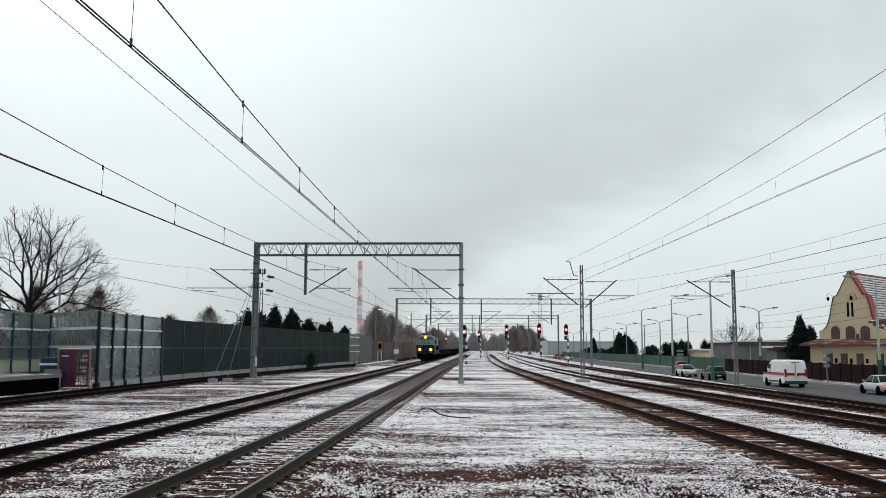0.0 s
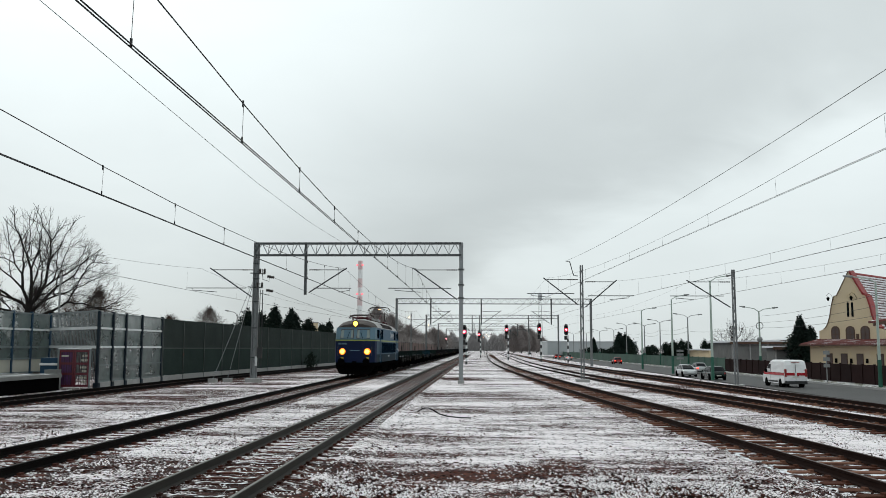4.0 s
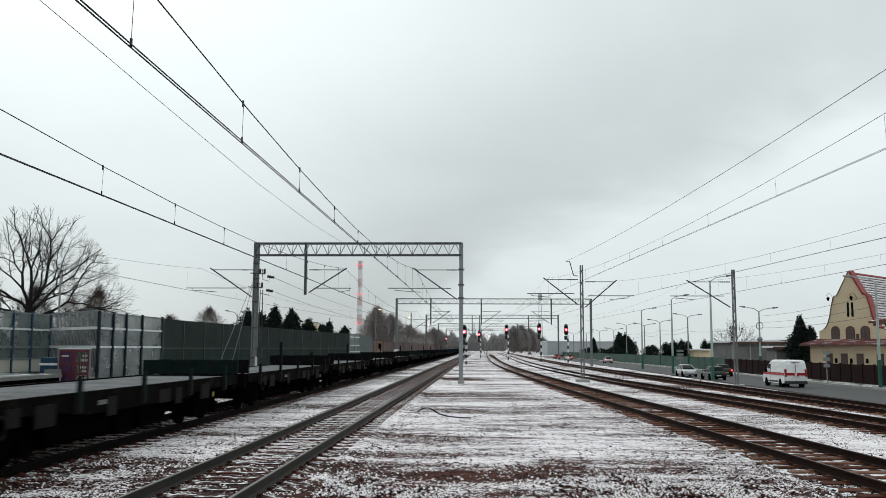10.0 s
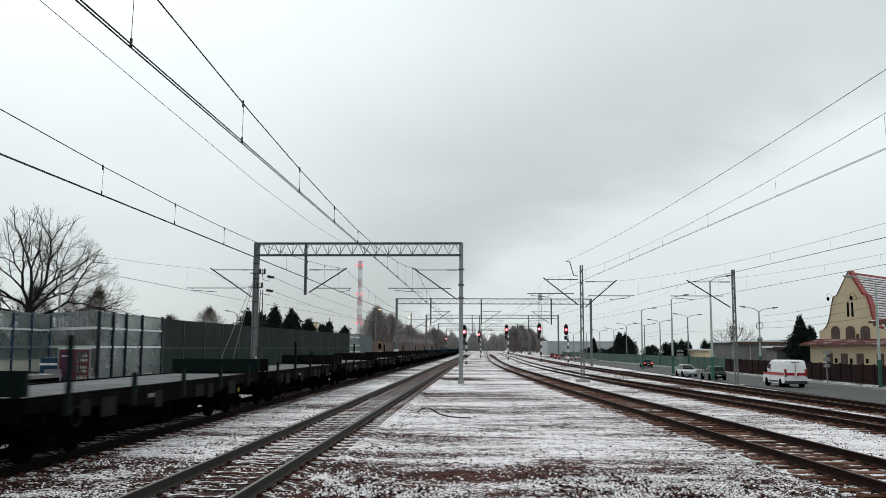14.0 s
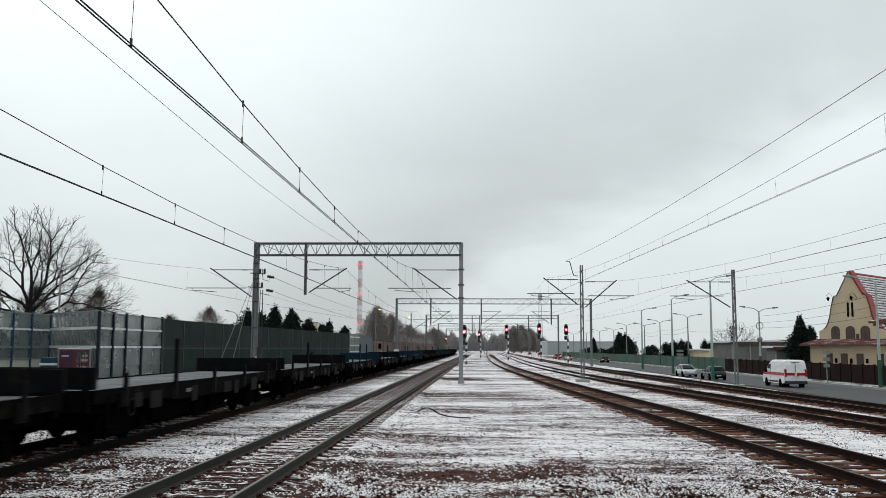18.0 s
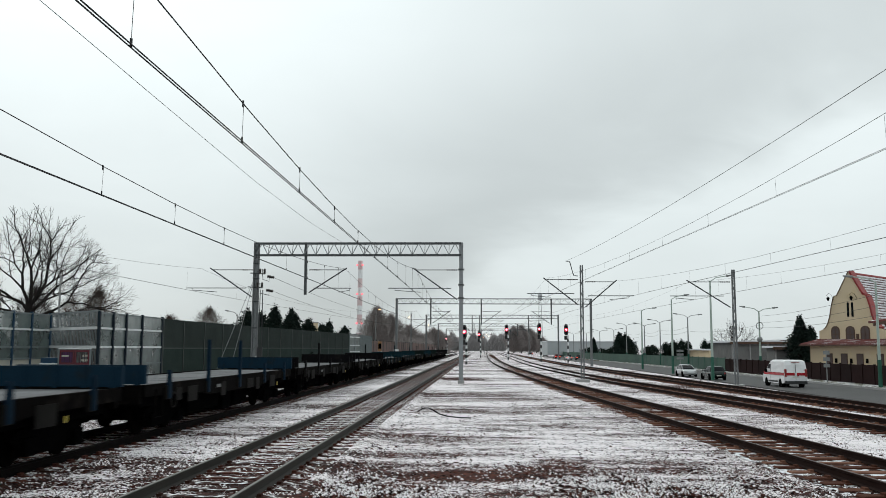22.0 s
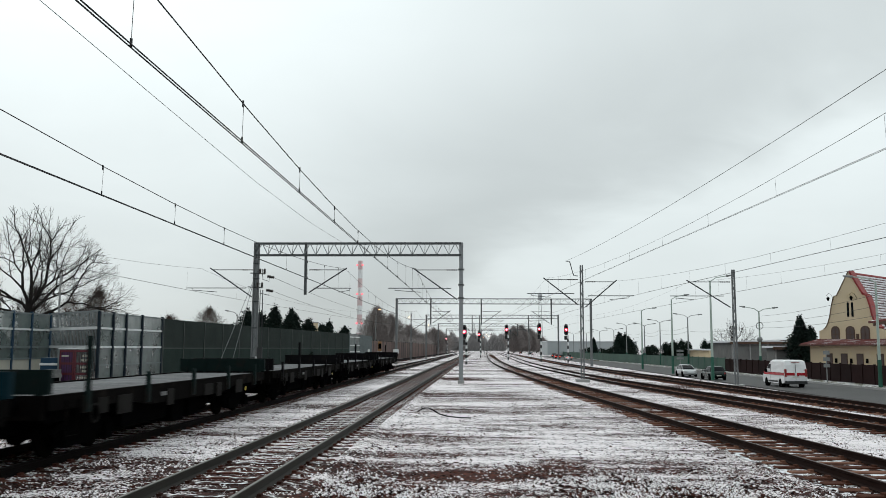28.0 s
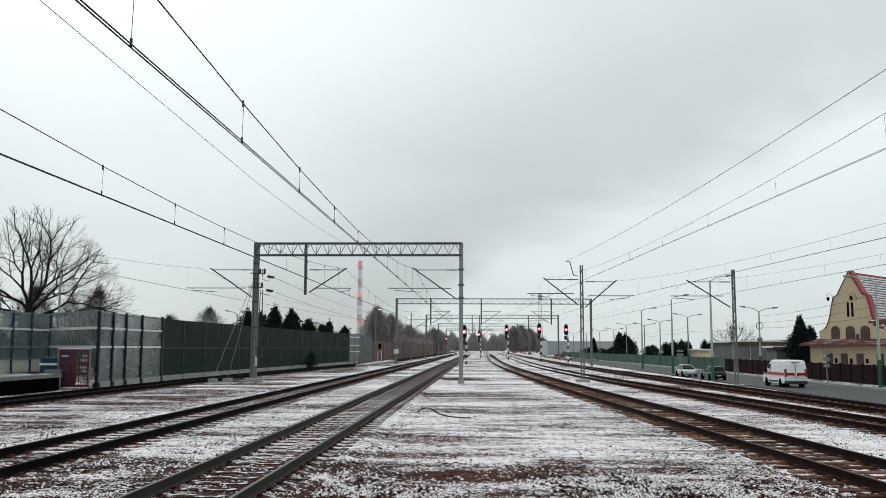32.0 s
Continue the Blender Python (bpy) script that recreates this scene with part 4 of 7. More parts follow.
def build_signal(x, y, z0, head_z, lens, w=0.66, h=1.9, side=0.3):
    t = thing("light_signal", "black light signal showing red on a striped mast", "signal", "light signals")
    n = 8
    for i in range(n):
        g = Geo()
        g.tube([(x + side, y + 0.1, z0 + (head_z - z0) * i / n), (x + side, y + 0.1, z0 + (head_z - z0) * (i + 1) / n)], 0.13, 8)
        part("mast_band", g, "white_rail" if i % 2 else "signal_black", t)
    g = Geo()
    g.prism([(x - w / 2, head_z + 0.3), (x - w / 4, head_z), (x + w / 4, head_z), (x + w / 2, head_z + 0.3), (x + w / 2, head_z + h - 0.35), (x + w / 4, head_z + h), (x - w / 4, head_z + h), (x - w / 2, head_z + h - 0.35)], y - 0.1, y + 0.1)
    head = part("backplate", g, "signal_black", t, "black backplate")
    for k in range(3):
        z = head_z + h * (0.24 + 0.26 * k)
        g = Geo()
        g.lathe([(0.02, -0.14), (0.2, -0.14), (0.2, -0.1)], (x, y, z), "y", 12)
        lit = k == lens
        lens_ob = part("lens", g, "signal_halo" if lit else "dark_glass", head, "lit red lens" if lit else "")
        if lit:
            g = Geo()
            g.lathe([(0.02, -0.19), (0.10, -0.18), (0.11, -0.13)], (x, y, z), "y", 12)
            part("bright_core", g, "signal_red", lens_ob, "glowing pinkish-white core")
        g = Geo()
        g.lathe([(0.235, -0.26), (0.245, -0.1), (0.20, -0.1), (0.18, -0.26)], (x, y, z), "y", 12, True)
        # The hood round the lit lens emits to imitate the lamp's halo.
        part("hood", g, "signal_halo" if lit else "signal_black", head)
    g = Geo()
    g.box(x - 0.3, x + 0.3, y + 0.1, y + 0.35, head_z - 0.75, head_z - 0.05)
    part("relay_box", g, "signal_black", t)


for sx, sy, sz, sh, sl in ((5.0, 161, 0, 4.6, 1), (10.15, 149, -0.1, 4.5, 1), (14.75, 150, -0.2, 4.4, 1), (-2.0, 118, 0, 3.4, 1), (-11.2, 300, 0, 4.4, 1), (0.0, 205, 0, 4.4, 1)):
    build_signal(sx, sy, sz, sh, sl)


MOVING = []


# ---- the train ----
V, FRONT0 = 19.7, 139.8          # speed, and the place of the locomotive's face at 0 s
TX, RZ = -8.75, 0.17
M["loco_navy"] = material("navy_paint", (0.0025, 0.011, 0.046), (0.0018, 0.007, 0.030), 0.7, 30, 0.5, 0, 0.05, wear=(0.005, 0.011, 0.024), gloss=0.15)
M["loco_blue"] = material("blue_paint", (0.012, 0.072, 0.135), (0.009, 0.054, 0.104), 0.7, 30, 0.5, 0, 0.03, wear=(0.014, 0.058, 0.098), gloss=0.14)
M["loco_mid"] = material("dark_teal_paint", (0.012, 0.062, 0.112), (0.009, 0.046, 0.086), 0.7, 30, 0.5, 0, 0.03, wear=(0.008, 0.028, 0.048), gloss=0.1)
M["loco_light"] = material("pale_blue_paint", (0.075, 0.16, 0.215), (0.055, 0.115, 0.16), 0.7, 30, 0.45, 0, 0.05)
M["loco_door"] = material("door_blue_paint", (0.013, 0.064, 0.112), (0.010, 0.046, 0.085), 0.7, 30, 0.45, 0, 0.05)
M["cab_dark"] = material("unlit_cab_window", (0.004, 0.009, 0.016), (0.0028, 0.006, 0.010), 1, 30, 0.5, 0, 0, gloss=0.0)
M["louvre"] = material("dark_navy_louvre", (0.003, 0.009, 0.018), (0.002, 0.006, 0.012), 1, 30, 0.8, 0, 0.1, gloss=0.0)
M["loco_yellow"] = material("yellow_green_stripe", (0.23, 0.28, 0.04), (0.17, 0.21, 0.035), 1, 30, 0.5, 0, 0.05)
M["loco_grey"] = material("grey_skirt_paint", (0.007, 0.024, 0.037), (0.0045, 0.014, 0.022), 0.6, 30, 0.6, 0, 0.05, wear=(0.017, 0.019, 0.019), gloss=0.03)
M["loco_roof"] = material("grey_roof_paint", (0.36, 0.365, 0.36), (0.24, 0.24, 0.235), 0.8, 30, 0.6, 0, 0.2, wear=(0.16, 0.15, 0.14))
M["loco_roof_dark"] = material("sooty_roof", (0.070, 0.056, 0.050), (0.036, 0.030, 0.027), 0.8, 30, 0.8, 0, 0.2)
M["vent_dark"] = material("dark_roof_vent", (0.016, 0.010, 0.011), (0.009, 0.006, 0.006), 1, 30, 0.8, 0, 0.1, gloss=0.1)
M["maroon"] = material("maroon_pantograph", (0.085, 0.008, 0.014), (0.05, 0.006, 0.010), 2, 30, 0.5, 0.1, 0.1)
M["loco_lamp"] = material("warm_headlamp", (0.9, 0.7, 0.3), (0.9, 0.7, 0.3), 2, 25, 0.3, 0, 0, emit=(1.0, 0.36, 0.008), power=32.0)
# Emission puts the orange glare round each headlamp onto its bezel.
M["lamp_ring"] = material("bezel_glare", (0.5, 0.2, 0.05), (0.4, 0.16, 0.04), 2, 25, 0.3, 0.3, 0, emit=(1.0, 0.20, 0.02), power=1.6)
M["buffer_yellow"] = material("yellow_marker", (0.45, 0.36, 0.03), (0.35, 0.28, 0.03), 2, 25, 0.5, 0, 0.1)
M["cab_glass"] = glass("cab_window_glass", (0.20, 0.25, 0.24), 0.06)
M["snowy_deck"] = material("snowy_wagon_deck", (0.20, 0.21, 0.22), (0.045, 0.044, 0.043), 0.9, 7, 0.9, 0, 0.3)
# Grimy grey frame, darkened further to put the wagon's shade in its colour.
M["wagon_frame"] = material("shade_dark_wagon_frame", (0.0048, 0.0043, 0.0040), (0.0025, 0.0023, 0.0022), 0.8, 20, 0.9, 0, 0.3, gloss=0.02, wear=(0.012, 0.0098, 0.0085))
M["wagon_plate"] = material("worn_grey_plate", (0.013, 0.012, 0.011), (0.006, 0.0055, 0.005), 1.5, 20, 0.9, 0, 0.3, gloss=0.1)
M["mark_dim"] = material("dim_lettering", (0.16, 0.16, 0.16), (0.09, 0.09, 0.09), 2, 25, 0.8, 0, 0)
M["mark_white"] = material("white_lettering", (0.36, 0.40, 0.43), (0.24, 0.28, 0.31), 2, 25, 0.6, 0, 0)


def wheelset(t, y, r, half=0.75):
    for s in (-1, 1):
        g = Geo()
        g.lathe([(0.1, -0.07), (r - 0.1, -0.05), (r - 0.02, -0.065), (r, -0.06), (r, 0.06), (r - 0.1, 0.05), (0.1, 0.07)], (s * half, y, RZ + r), "x", 20)
        part("wheel", g, "wheel", t)
    g = Geo()
    g.tube([(-half, y, RZ + r), (half, y, RZ + r)], 0.08, 8)
    part("axle", g, "wheel", t)


def buffers(t, y, d, z=1.22):
    for s in (-0.875, 0.875):
        g = Geo()
        g.lathe([(0.11, 0), (0.11, d * 0.42), (0.23, d * 0.44), (0.25, d * 0.52), (0.16, d * 0.56)], (s, y, z), "y", 14)
        part("buffer", g, "black", t)


def band(z0, z1, inset0=0.0, inset1=0.0, half=9.0, hw=1.47, slope0=0.0, slope1=0.0):
    """One horizontal band of the body: a plan with blunt rounded ends. slope: how far the ends lean back at its foot and head."""
    def plan(z, ins, sl):
        pts = []
        for sx, sy in ((1, -1), (1, 1), (-1, 1), (-1, -1)):
            e = half - sl
            corner = [(hw - ins - 0.0, e - 0.62), (hw - ins - 0.10, e - 0.30), (hw - ins - 0.42, e - 0.09), (hw - ins - 0.95, e)]
            seq = [Vector((sx * a, sy * b, z)) for a, b in corner]
            pts += seq if (sx, sy) in ((1, 1), (-1, -1)) else seq[::-1]
        return pts
    return Geo().loft([plan(z0, inset0, slope0), plan(z1, inset1, slope1)])


def build_loco():
    t = thing("locomotive", "blue six-axle electric locomotive with lit headlamps and one raised pantograph", "locomotive")
    # body, from the skirt upwards
    part("skirt", band(1.15, 1.72), "loco_grey", t, "dirty blue-grey lower body")
    part("underframe", band(0.9, 1.146, 0.06, 0.06), "black", t, "black underframe")
    part("navy_band", band(1.722, 2.66), "loco_mid", t, "blue middle body")
    part("stripe", band(2.662, 2.752, -0.004, -0.004, slope1=0.02), "loco_yellow", t, "yellow-green stripe round the body")
    part("upper_body", band(2.754, 3.62, 0.0, 0.06, slope0=0.02, slope1=0.34), "loco_blue", t, "blue upper body")
    roof = Geo()
    prof = [(1.41, 3.62), (1.31, 3.82), (1.08, 4.03), (0.62, 4.20), (0.0, 4.26)]
    prof = prof + [(-x, z) for x, z in prof[-2::-1]]
    rings = []
    for y, k, dz in ((-8.62, 0.80, 0.0), (-8.3, 0.93, 0.25), (-7.6, 1.0, 0.75), (-6.5, 1.0, 1.0), (6.5, 1.0, 1.0), (7.6, 1.0, 0.75), (8.3, 0.93, 0.25), (8.62, 0.80, 0.0)):
        rings.append([Vector((x * k, y, 3.62 + (z - 3.62) * (0.35 + 0.65 * dz))) for x, z in prof])
    roof.loft(rings)
    part("roof", roof, "loco_roof", t, "grey roof", smooth=False)
    for s in (-1, 1):
        g = Geo()
        rr = []
        for y, k, dz in ((8.64, 0.80, 0.0), (8.3, 0.935, 0.27), (7.5, 1.004, 0.79)):
            rr.append([Vector((x * k, s * y, 3.63 + (z - 3.62) * (0.35 + 0.65 * dz))) for x, z in prof])
        g.loft(rr)
        part("cab_roof", g, "loco_roof_dark" if s < 0 else "loco_roof", t, "sooty brown cab roof" if s < 0 else "grey cab roof")
    # front faces: navy nose, windows, lamps, buffers, plough
    for s in (-1, 1):
        g = Geo()
        pts = [Vector((a, s * b, z)) for z in (1.17, 2.655) for a, b in ((-1.475, 8.38), (-1.375, 8.71), (-1.05, 8.92), (-0.52, 9.01), (0.52, 9.01), (1.05, 8.92), (1.375, 8.71), (1.475, 8.38))]
        g.add(pts, [(i, i + 1, i + 9, i + 8) for i in range(7)])
        nose = part("nose_panel", g, "loco_navy", t, "dark navy nose")
        solid = nose.modifiers.new("thickness", "SOLIDIFY")
        solid.thickness, solid.offset = 0.012, 0.0
        g = Geo()
        pts = [Vector((a, s * (b - (0.02 if z < 3 else 0.335)), z)) for z in (2.775, 3.61) for a, b in ((-1.46, 8.38), (-1.37, 8.71), (-1.05, 8.92), (-0.52, 9.012), (0.52, 9.012), (1.05, 8.92), (1.37, 8.71), (1.46, 8.38))]
        g.add(pts, [(i, i + 1, i + 9, i + 8) for i in range(7)])
        face = part("cab_front", g, "loco_light", t, "pale blue cab front")
        solid = face.modifiers.new("thickness", "SOLIDIFY")
        solid.thickness, solid.offset = 0.012, 0.0
        for sx in (-1, 1):
            g = Geo()
            z0, z1 = 2.86, 3.46
            y0, y1 = 9.0 - 0.055, 9.0 - 0.29
            q = [(0.12, 9.0 - 0.045, z0), (1.06, 8.90 - 0.04, z0), (1.0, 8.90 - 0.26, z1), (0.14, 9.0 - 0.275, z1)]
            q = [Vector((sx * a, s * (b + 0.03), c)) for a, b, c in q]
            back = [p - Vector((0, s * 0.05, 0)) for p in q]
            g.loft([back, q])
            win = part("windscreen", g, "cab_glass", t, "pale windscreen")
            g = Geo()
            loop = q + [q[0]]
            g.tube(loop, 0.028, 5)
            part("gasket", g, "loco_roof_dark", win)
            g = Geo()
            g.tube([(sx * 0.55, s * 9.0, 2.82), (sx * 0.4, s * 8.9, 3.28)], 0.014, 5)
            part("wiper", g, "black", win, "black wiper")
            g = Geo()
            g.tube([(sx * 1.2, s * 8.9, 1.62), (sx * 1.2, s * 9.0, 1.62), (sx * 1.2, s * 9.0, 2.3), (sx * 1.2, s * 8.9, 2.3)], 0.018, 5)
            part("grab_iron", g, "loco_roof_dark", t)
            g = Geo()
            g.tube([(sx * 0.62, s * 9.0, 0.95), (sx * 0.5, s * 9.18, 0.75), (sx * 0.45, s * 9.1, 0.4)], 0.035, 6)
            part("brake_hose", g, "black", t, "black air hose")
            g = Geo()
            g.lathe([(0.02, s * 0.12), (0.14, s * 0.12), (0.15, s * 0.06)], (sx * 0.875, s * 8.93, 1.92), "y", 16)
            lamp = part("headlamp", g, "loco_lamp" if s < 0 else "dark_glass", t, "lit orange headlamp" if s < 0 else "unlit headlamp")
            g = Geo()
            g.lathe([(0.145, s * 0.05), (0.145, s * 0.13), (0.215, s * 0.12), (0.235, s * 0.0)], (sx * 0.875, s * 8.93, 1.92), "y", 16, True)
            part("bezel", g, "lamp_ring" if s < 0 else "loco_grey", lamp)
            g = Geo()
            g.box(sx * 0.875 - 0.12, sx * 0.875 + 0.12, s * 8.94 - 0.03, s * 8.94 + 0.03, 1.40, 1.52)
            part("marker", g, "buffer_yellow", t, "small yellow marker")
        g = Geo()
        g.lathe([(0.02, s * 0.16), (0.15, s * 0.16), (0.16, s * 0.08)], (0, s * 8.62, 3.88), "y", 16)
        lamp = part("top_lamp", g, "loco_lamp" if s < 0 else "dark_glass", t, "lit orange roof lamp" if s < 0 else "unlit roof lamp")
        g = Geo()
        g.lathe([(0.17, -s * 0.5), (0.26, s * 0.02), (0.25, s * 0.17), (0.165, s * 0.17)], (0, s * 8.62, 3.88), "y", 16, True)
        part("lamp_housing", g, "loco_roof_dark", lamp)
        for x0, x1, z in ((-0.34, 0.34, 1.99), ):
            g = Geo()
            g.box(x0, x1, s * 9.0 - 0.03, s * 9.0 + 0.03, z - 0.03, z + 0.03)
            part("name_bar", g, "loco_light", t, "pale lettering bar on the nose")
        for k in range(6):
            g = Geo()
            g.box(-1.16 + k * 0.11, -1.08 + k * 0.11, s * 8.97 - 0.04, s * 8.97 + 0.04, 2.41, 2.53)
            part("number_bar", g, "loco_light", t, "pale lettering bar")
        buffers(t, s * 8.95, s * 1.15)
        g = Geo()
        g.prism([(-1.05, 0.34), (1.05, 0.34), (1.30, 0.72), (1.38, 1.02), (-1.38, 1.02), (-1.30, 0.72)], s * 8.40, s * 8.80)
        part("buffer_beam", g, "black", t, "black buffer beam and rail guard")
        g = Geo()
        g.box(-0.12, 0.12, s * 9.0, s * 9.45, 1.05, 1.25)
        part("coupling", g, "black", t)
    # sides: louvre panels under the stripe, windows, doors, handrails
    for sx in (-1, 1):
        X = sx * 1.47
        for i in range(7):
            y0 = -9.0 + 3.75 + i * 1.62
            g = Geo()
            g.box(min(X, X + sx * 0.012), max(X, X + sx * 0.012), y0, y0 + 1.38, 1.80, 2.58)
            grille = part("louvre_panel", g, "louvre", t, "dark navy louvred air intake")
            for k in range(6):
                g = Geo()
                g.box(min(X, X + sx * 0.03), max(X, X + sx * 0.03), y0 + 0.03, y0 + 1.35, 1.86 + k * 0.12, 1.89 + k * 0.12)
                part("slat", g, "louvre", grille)
        for d in (-1, 1):
            for a, b, z0, z1, mat, name in ((1.05, 1.65, 2.86, 3.46, "cab_dark", "cab_window"), (1.78, 2.12, 2.86, 3.46, "cab_dark", "cab_window"), (3.55, 4.75, 2.84, 3.52, "cab_dark", "side_window")):
                y0, y1 = sorted((d * (9 - a), d * (9 - b)))
                g = Geo()
                g.box(min(X - sx * 0.06, X + sx * 0.006), max(X - sx * 0.06, X + sx * 0.006), y0, y1, z0, z1)
                part(name, g, mat, t)
            y0, y1 = sorted((d * (9 - 2.55), d * (9 - 3.3)))
            g = Geo()
            g.box(min(X - sx * 0.06, X + sx * 0.014), max(X - sx * 0.06, X + sx * 0.014), y0, y1, 1.18, 3.5)
            door = part("door", g, "loco_door", t, "blue cab door")
            g = Geo()
            g.box(min(X, X + sx * 0.02), max(X, X + sx * 0.02), y0 + 0.16, y1 - 0.16, 2.82, 3.4)
            part("door_window", g, "cab_dark", door)
            for yy in (y0 - 0.08, y1 + 0.08):
                g = Geo()
                g.tube([(X + sx * 0.07, yy, 1.1), (X + sx * 0.07, yy, 3.0)], 0.02, 6)
                part("handrail", g, "loco_mid", t, "blue painted handrail")
        # company lettering as bars, and a round emblem of two crescents
        for za, zb, n in ((3.08, 3.36, 11), (2.98, 3.04, 1)):
            for k in range(n):
                w = 2.35 / n
                ya = 1.72 + k * w
                g = Geo()
                g.box(min(X, X + sx * 0.008), max(X, X + sx * 0.008), ya, ya + w * (0.72 if n > 1 else 1.0), za, zb - 0.05 * (k % 3 == 1))
                part("lettering_bar", g, "mark_white", t, "white lettering bar")
        for q in (0, 1):
            g = Geo()
            out = [(0.27 * math.cos(a), 0.29 * math.sin(a)) for a in (q * math.pi + radians(-60 + 15 * k) for k in range(11))]
            inn = [(0.13 * math.cos(a) + 0.03 * (1 - 2 * q), 0.17 * math.sin(a)) for a in (q * math.pi + radians(90 - 15 * k) for k in range(11))]
            ring = out + inn
            g.loft([[Vector((X + sx * o, 1.2 + a, 3.22 + b)) for a, b in ring] for o in (0.0, 0.008)])
            part("emblem", g, "mark_white", t, "white crescent of the round emblem")
        g = Geo()
        g.box(min(X, X + sx * 0.009), max(X, X + sx * 0.009), -0.6, 0.5, 1.5, 1.62)
        part("plate", g, "mark_white", t, "small pale plate")
        g = Geo()
        g.box(min(X, X + sx * 0.009), max(X, X + sx * 0.009), 7.0, 8.2, 1.98, 2.14)
        part("plate", g, "mark_white", t, "small pale plate")
        for i in range(7):
            y0 = -3.75 + i * 1.08
            g = Geo()
            line = [(1.380, 3.68), (1.31, 3.82), (1.10, 4.012)]
            outer = [(sx * (q + 0.014), z + 0.014) for q, z in line]
            inner = [(sx * (q - 0.02), z - 0.02) for q, z in line[::-1]]
            g.prism(outer + inner, y0, y0 + 0.92)
            part("roof_vent", g, "vent_dark", t, "dark roof shoulder vent")
    # roof gear
    for y, r, z in ((-0.25, 0.28, 4.66), (4.1, 0.25, 4.58)):
        g = Geo()
        g.lathe([(r, 4.0 - z), (r, -0.04), (r - 0.04, 0.0), (0.05, 0.0)], (0.05, y, z), "z", 18)
        part("roof_fan", g, "loco_roof", t, "grey roof fan housing")
    g = Geo()
    g.tube([(0.5, -5.5, 4.28), (0.5, 6.0, 4.28)], 0.035, 6)
    part("roof_busbar", g, "loco_roof_dark", t)
    for y in np.arange(-4.5, 6, 1.8):
        g = Geo()
        g.tube([(0.5, y, 4.05), (0.5, y, 4.28)], 0.05, 6)
        part("roof_insulator", g, "insul", t)
    pantograph(t, -5.4, 0.0)
    pantograph(t, 5.85, 1.0)
    # bogies
    for c in (-5.2, 5.2):
        g = Geo()
        for s in (-1.12, 1.12):
            g.prism([(c - 2.5, 0.72), (c - 2.2, 0.55), (c - 1.3, 0.55), (c - 1.0, 0.45), (c + 1.0, 0.45), (c + 1.3, 0.55), (c + 2.2, 0.55), (c + 2.5, 0.72), (c + 2.3, 0.98), (c - 2.3, 0.98)], s - 0.09, s + 0.09, "x")
        part("bogie_frame", g, "black", t)
        for k in (-1.75, 0, 1.75):
            wheelset(t, c + k, 0.625)
            for s in (-1.25, 1.25):
                g = Geo()
                g.box(s - 0.12, s + 0.12, c + k - 0.2, c + k + 0.2, 0.5, 0.85)
                part("axle_box", g, "black", t)
    g = Geo()
    g.box(-1.25, 1.25, -2.0, 2.0, 0.4, 1.0)
    part("battery_box", g, "black", t, "grey underfloor box", bevel=0.04)
    return t


def pantograph(t, y, up):
    """A two-armed scissor pantograph, folded (0) or raised to the wire (1)."""
    base, top = 4.38, 4.62 + up * (WIRE_Z - 0.07 - 4.62)
    g = Geo()
    for s in (-0.55, 0.55):
        g.tube([(s, y - 1.0, base), (s, y + 1.0, base)], 0.045, 6)
    for yy in (-1.0, 0, 1.0):
        g.tube([(-0.55, y + yy, base), (0.55, y + yy, base)], 0.045, 6)
    for s in (-0.55, 0.55):
        for yy in (-0.9, 0.9):
            g.tube([(s, y + yy, 4.0), (s, y + yy, base)], 0.06, 6)
    frame_ = part("pantograph_base", g, "maroon", t, "maroon pantograph base frame")
    knee_z = base + 0.12 + up * (top - base) * 0.50
    reach = 1.85 - up * 0.55
    for d in (-1, 1):
        for s in (-1, 1):
            g = Geo()
            g.tube([(s * 0.5, y + d * 0.25, base + 0.05), (s * 0.62, y + d * reach, knee_z)], 0.032, 6)
            part("lower_arm", g, "loco_roof_dark" if up else "maroon", frame_)
            g = Geo()
            g.tube([(s * 0.62, y + d * reach, knee_z), (s * 0.35, y + d * 0.28, top - 0.1)], 0.018, 6)
            part("upper_arm", g, "loco_roof_dark" if up else "maroon", frame_)
        g = Geo()
        g.tube([(-0.62, y + d * reach, knee_z), (0.62, y + d * reach, knee_z)], 0.022, 6)
        part("knee_bar", g, "loco_roof_dark", frame_)
        g = Geo()
        g.tube([(-0.95, y + d * 0.28, top - 0.28), (-0.78, y + d * 0.28, top - 0.05), (-0.55, y + d * 0.28, top), (0.55, y + d * 0.28, top), (0.78, y + d * 0.28, top - 0.05), (0.95, y + d * 0.28, top - 0.28)], 0.03, 6)
        part("contact_strip", g, "loco_roof_dark", frame_)
    g = Geo()
    g.tube([(0.0, y - 0.8, base), (0.15, y + 0.1, base + 0.06 + 0.6 * up)], 0.05, 6)
    part("raising_spring", g, "maroon", frame_)


# wagon body colours by place in the train
M["wagon_green"] = material("dark_green_wagon", (0.005, 0.013, 0.012), (0.003, 0.008, 0.008), 1, 20, 0.85, 0, 0.2, wear=(0.011, 0.010, 0.009), gloss=0.1)
M["wagon_black"] = material("black_wagon", (0.005, 0.005, 0.006), (0.003, 0.003, 0.0035), 1, 20, 0.85, 0, 0.2, wear=(0.011, 0.009, 0.008), gloss=0.08)
M["wagon_blue"] = material("blue_wagon", (0.004, 0.024, 0.046), (0.003, 0.016, 0.03), 1, 20, 0.8, 0, 0.2, wear=(0.009, 0.016, 0.022), gloss=0.12)
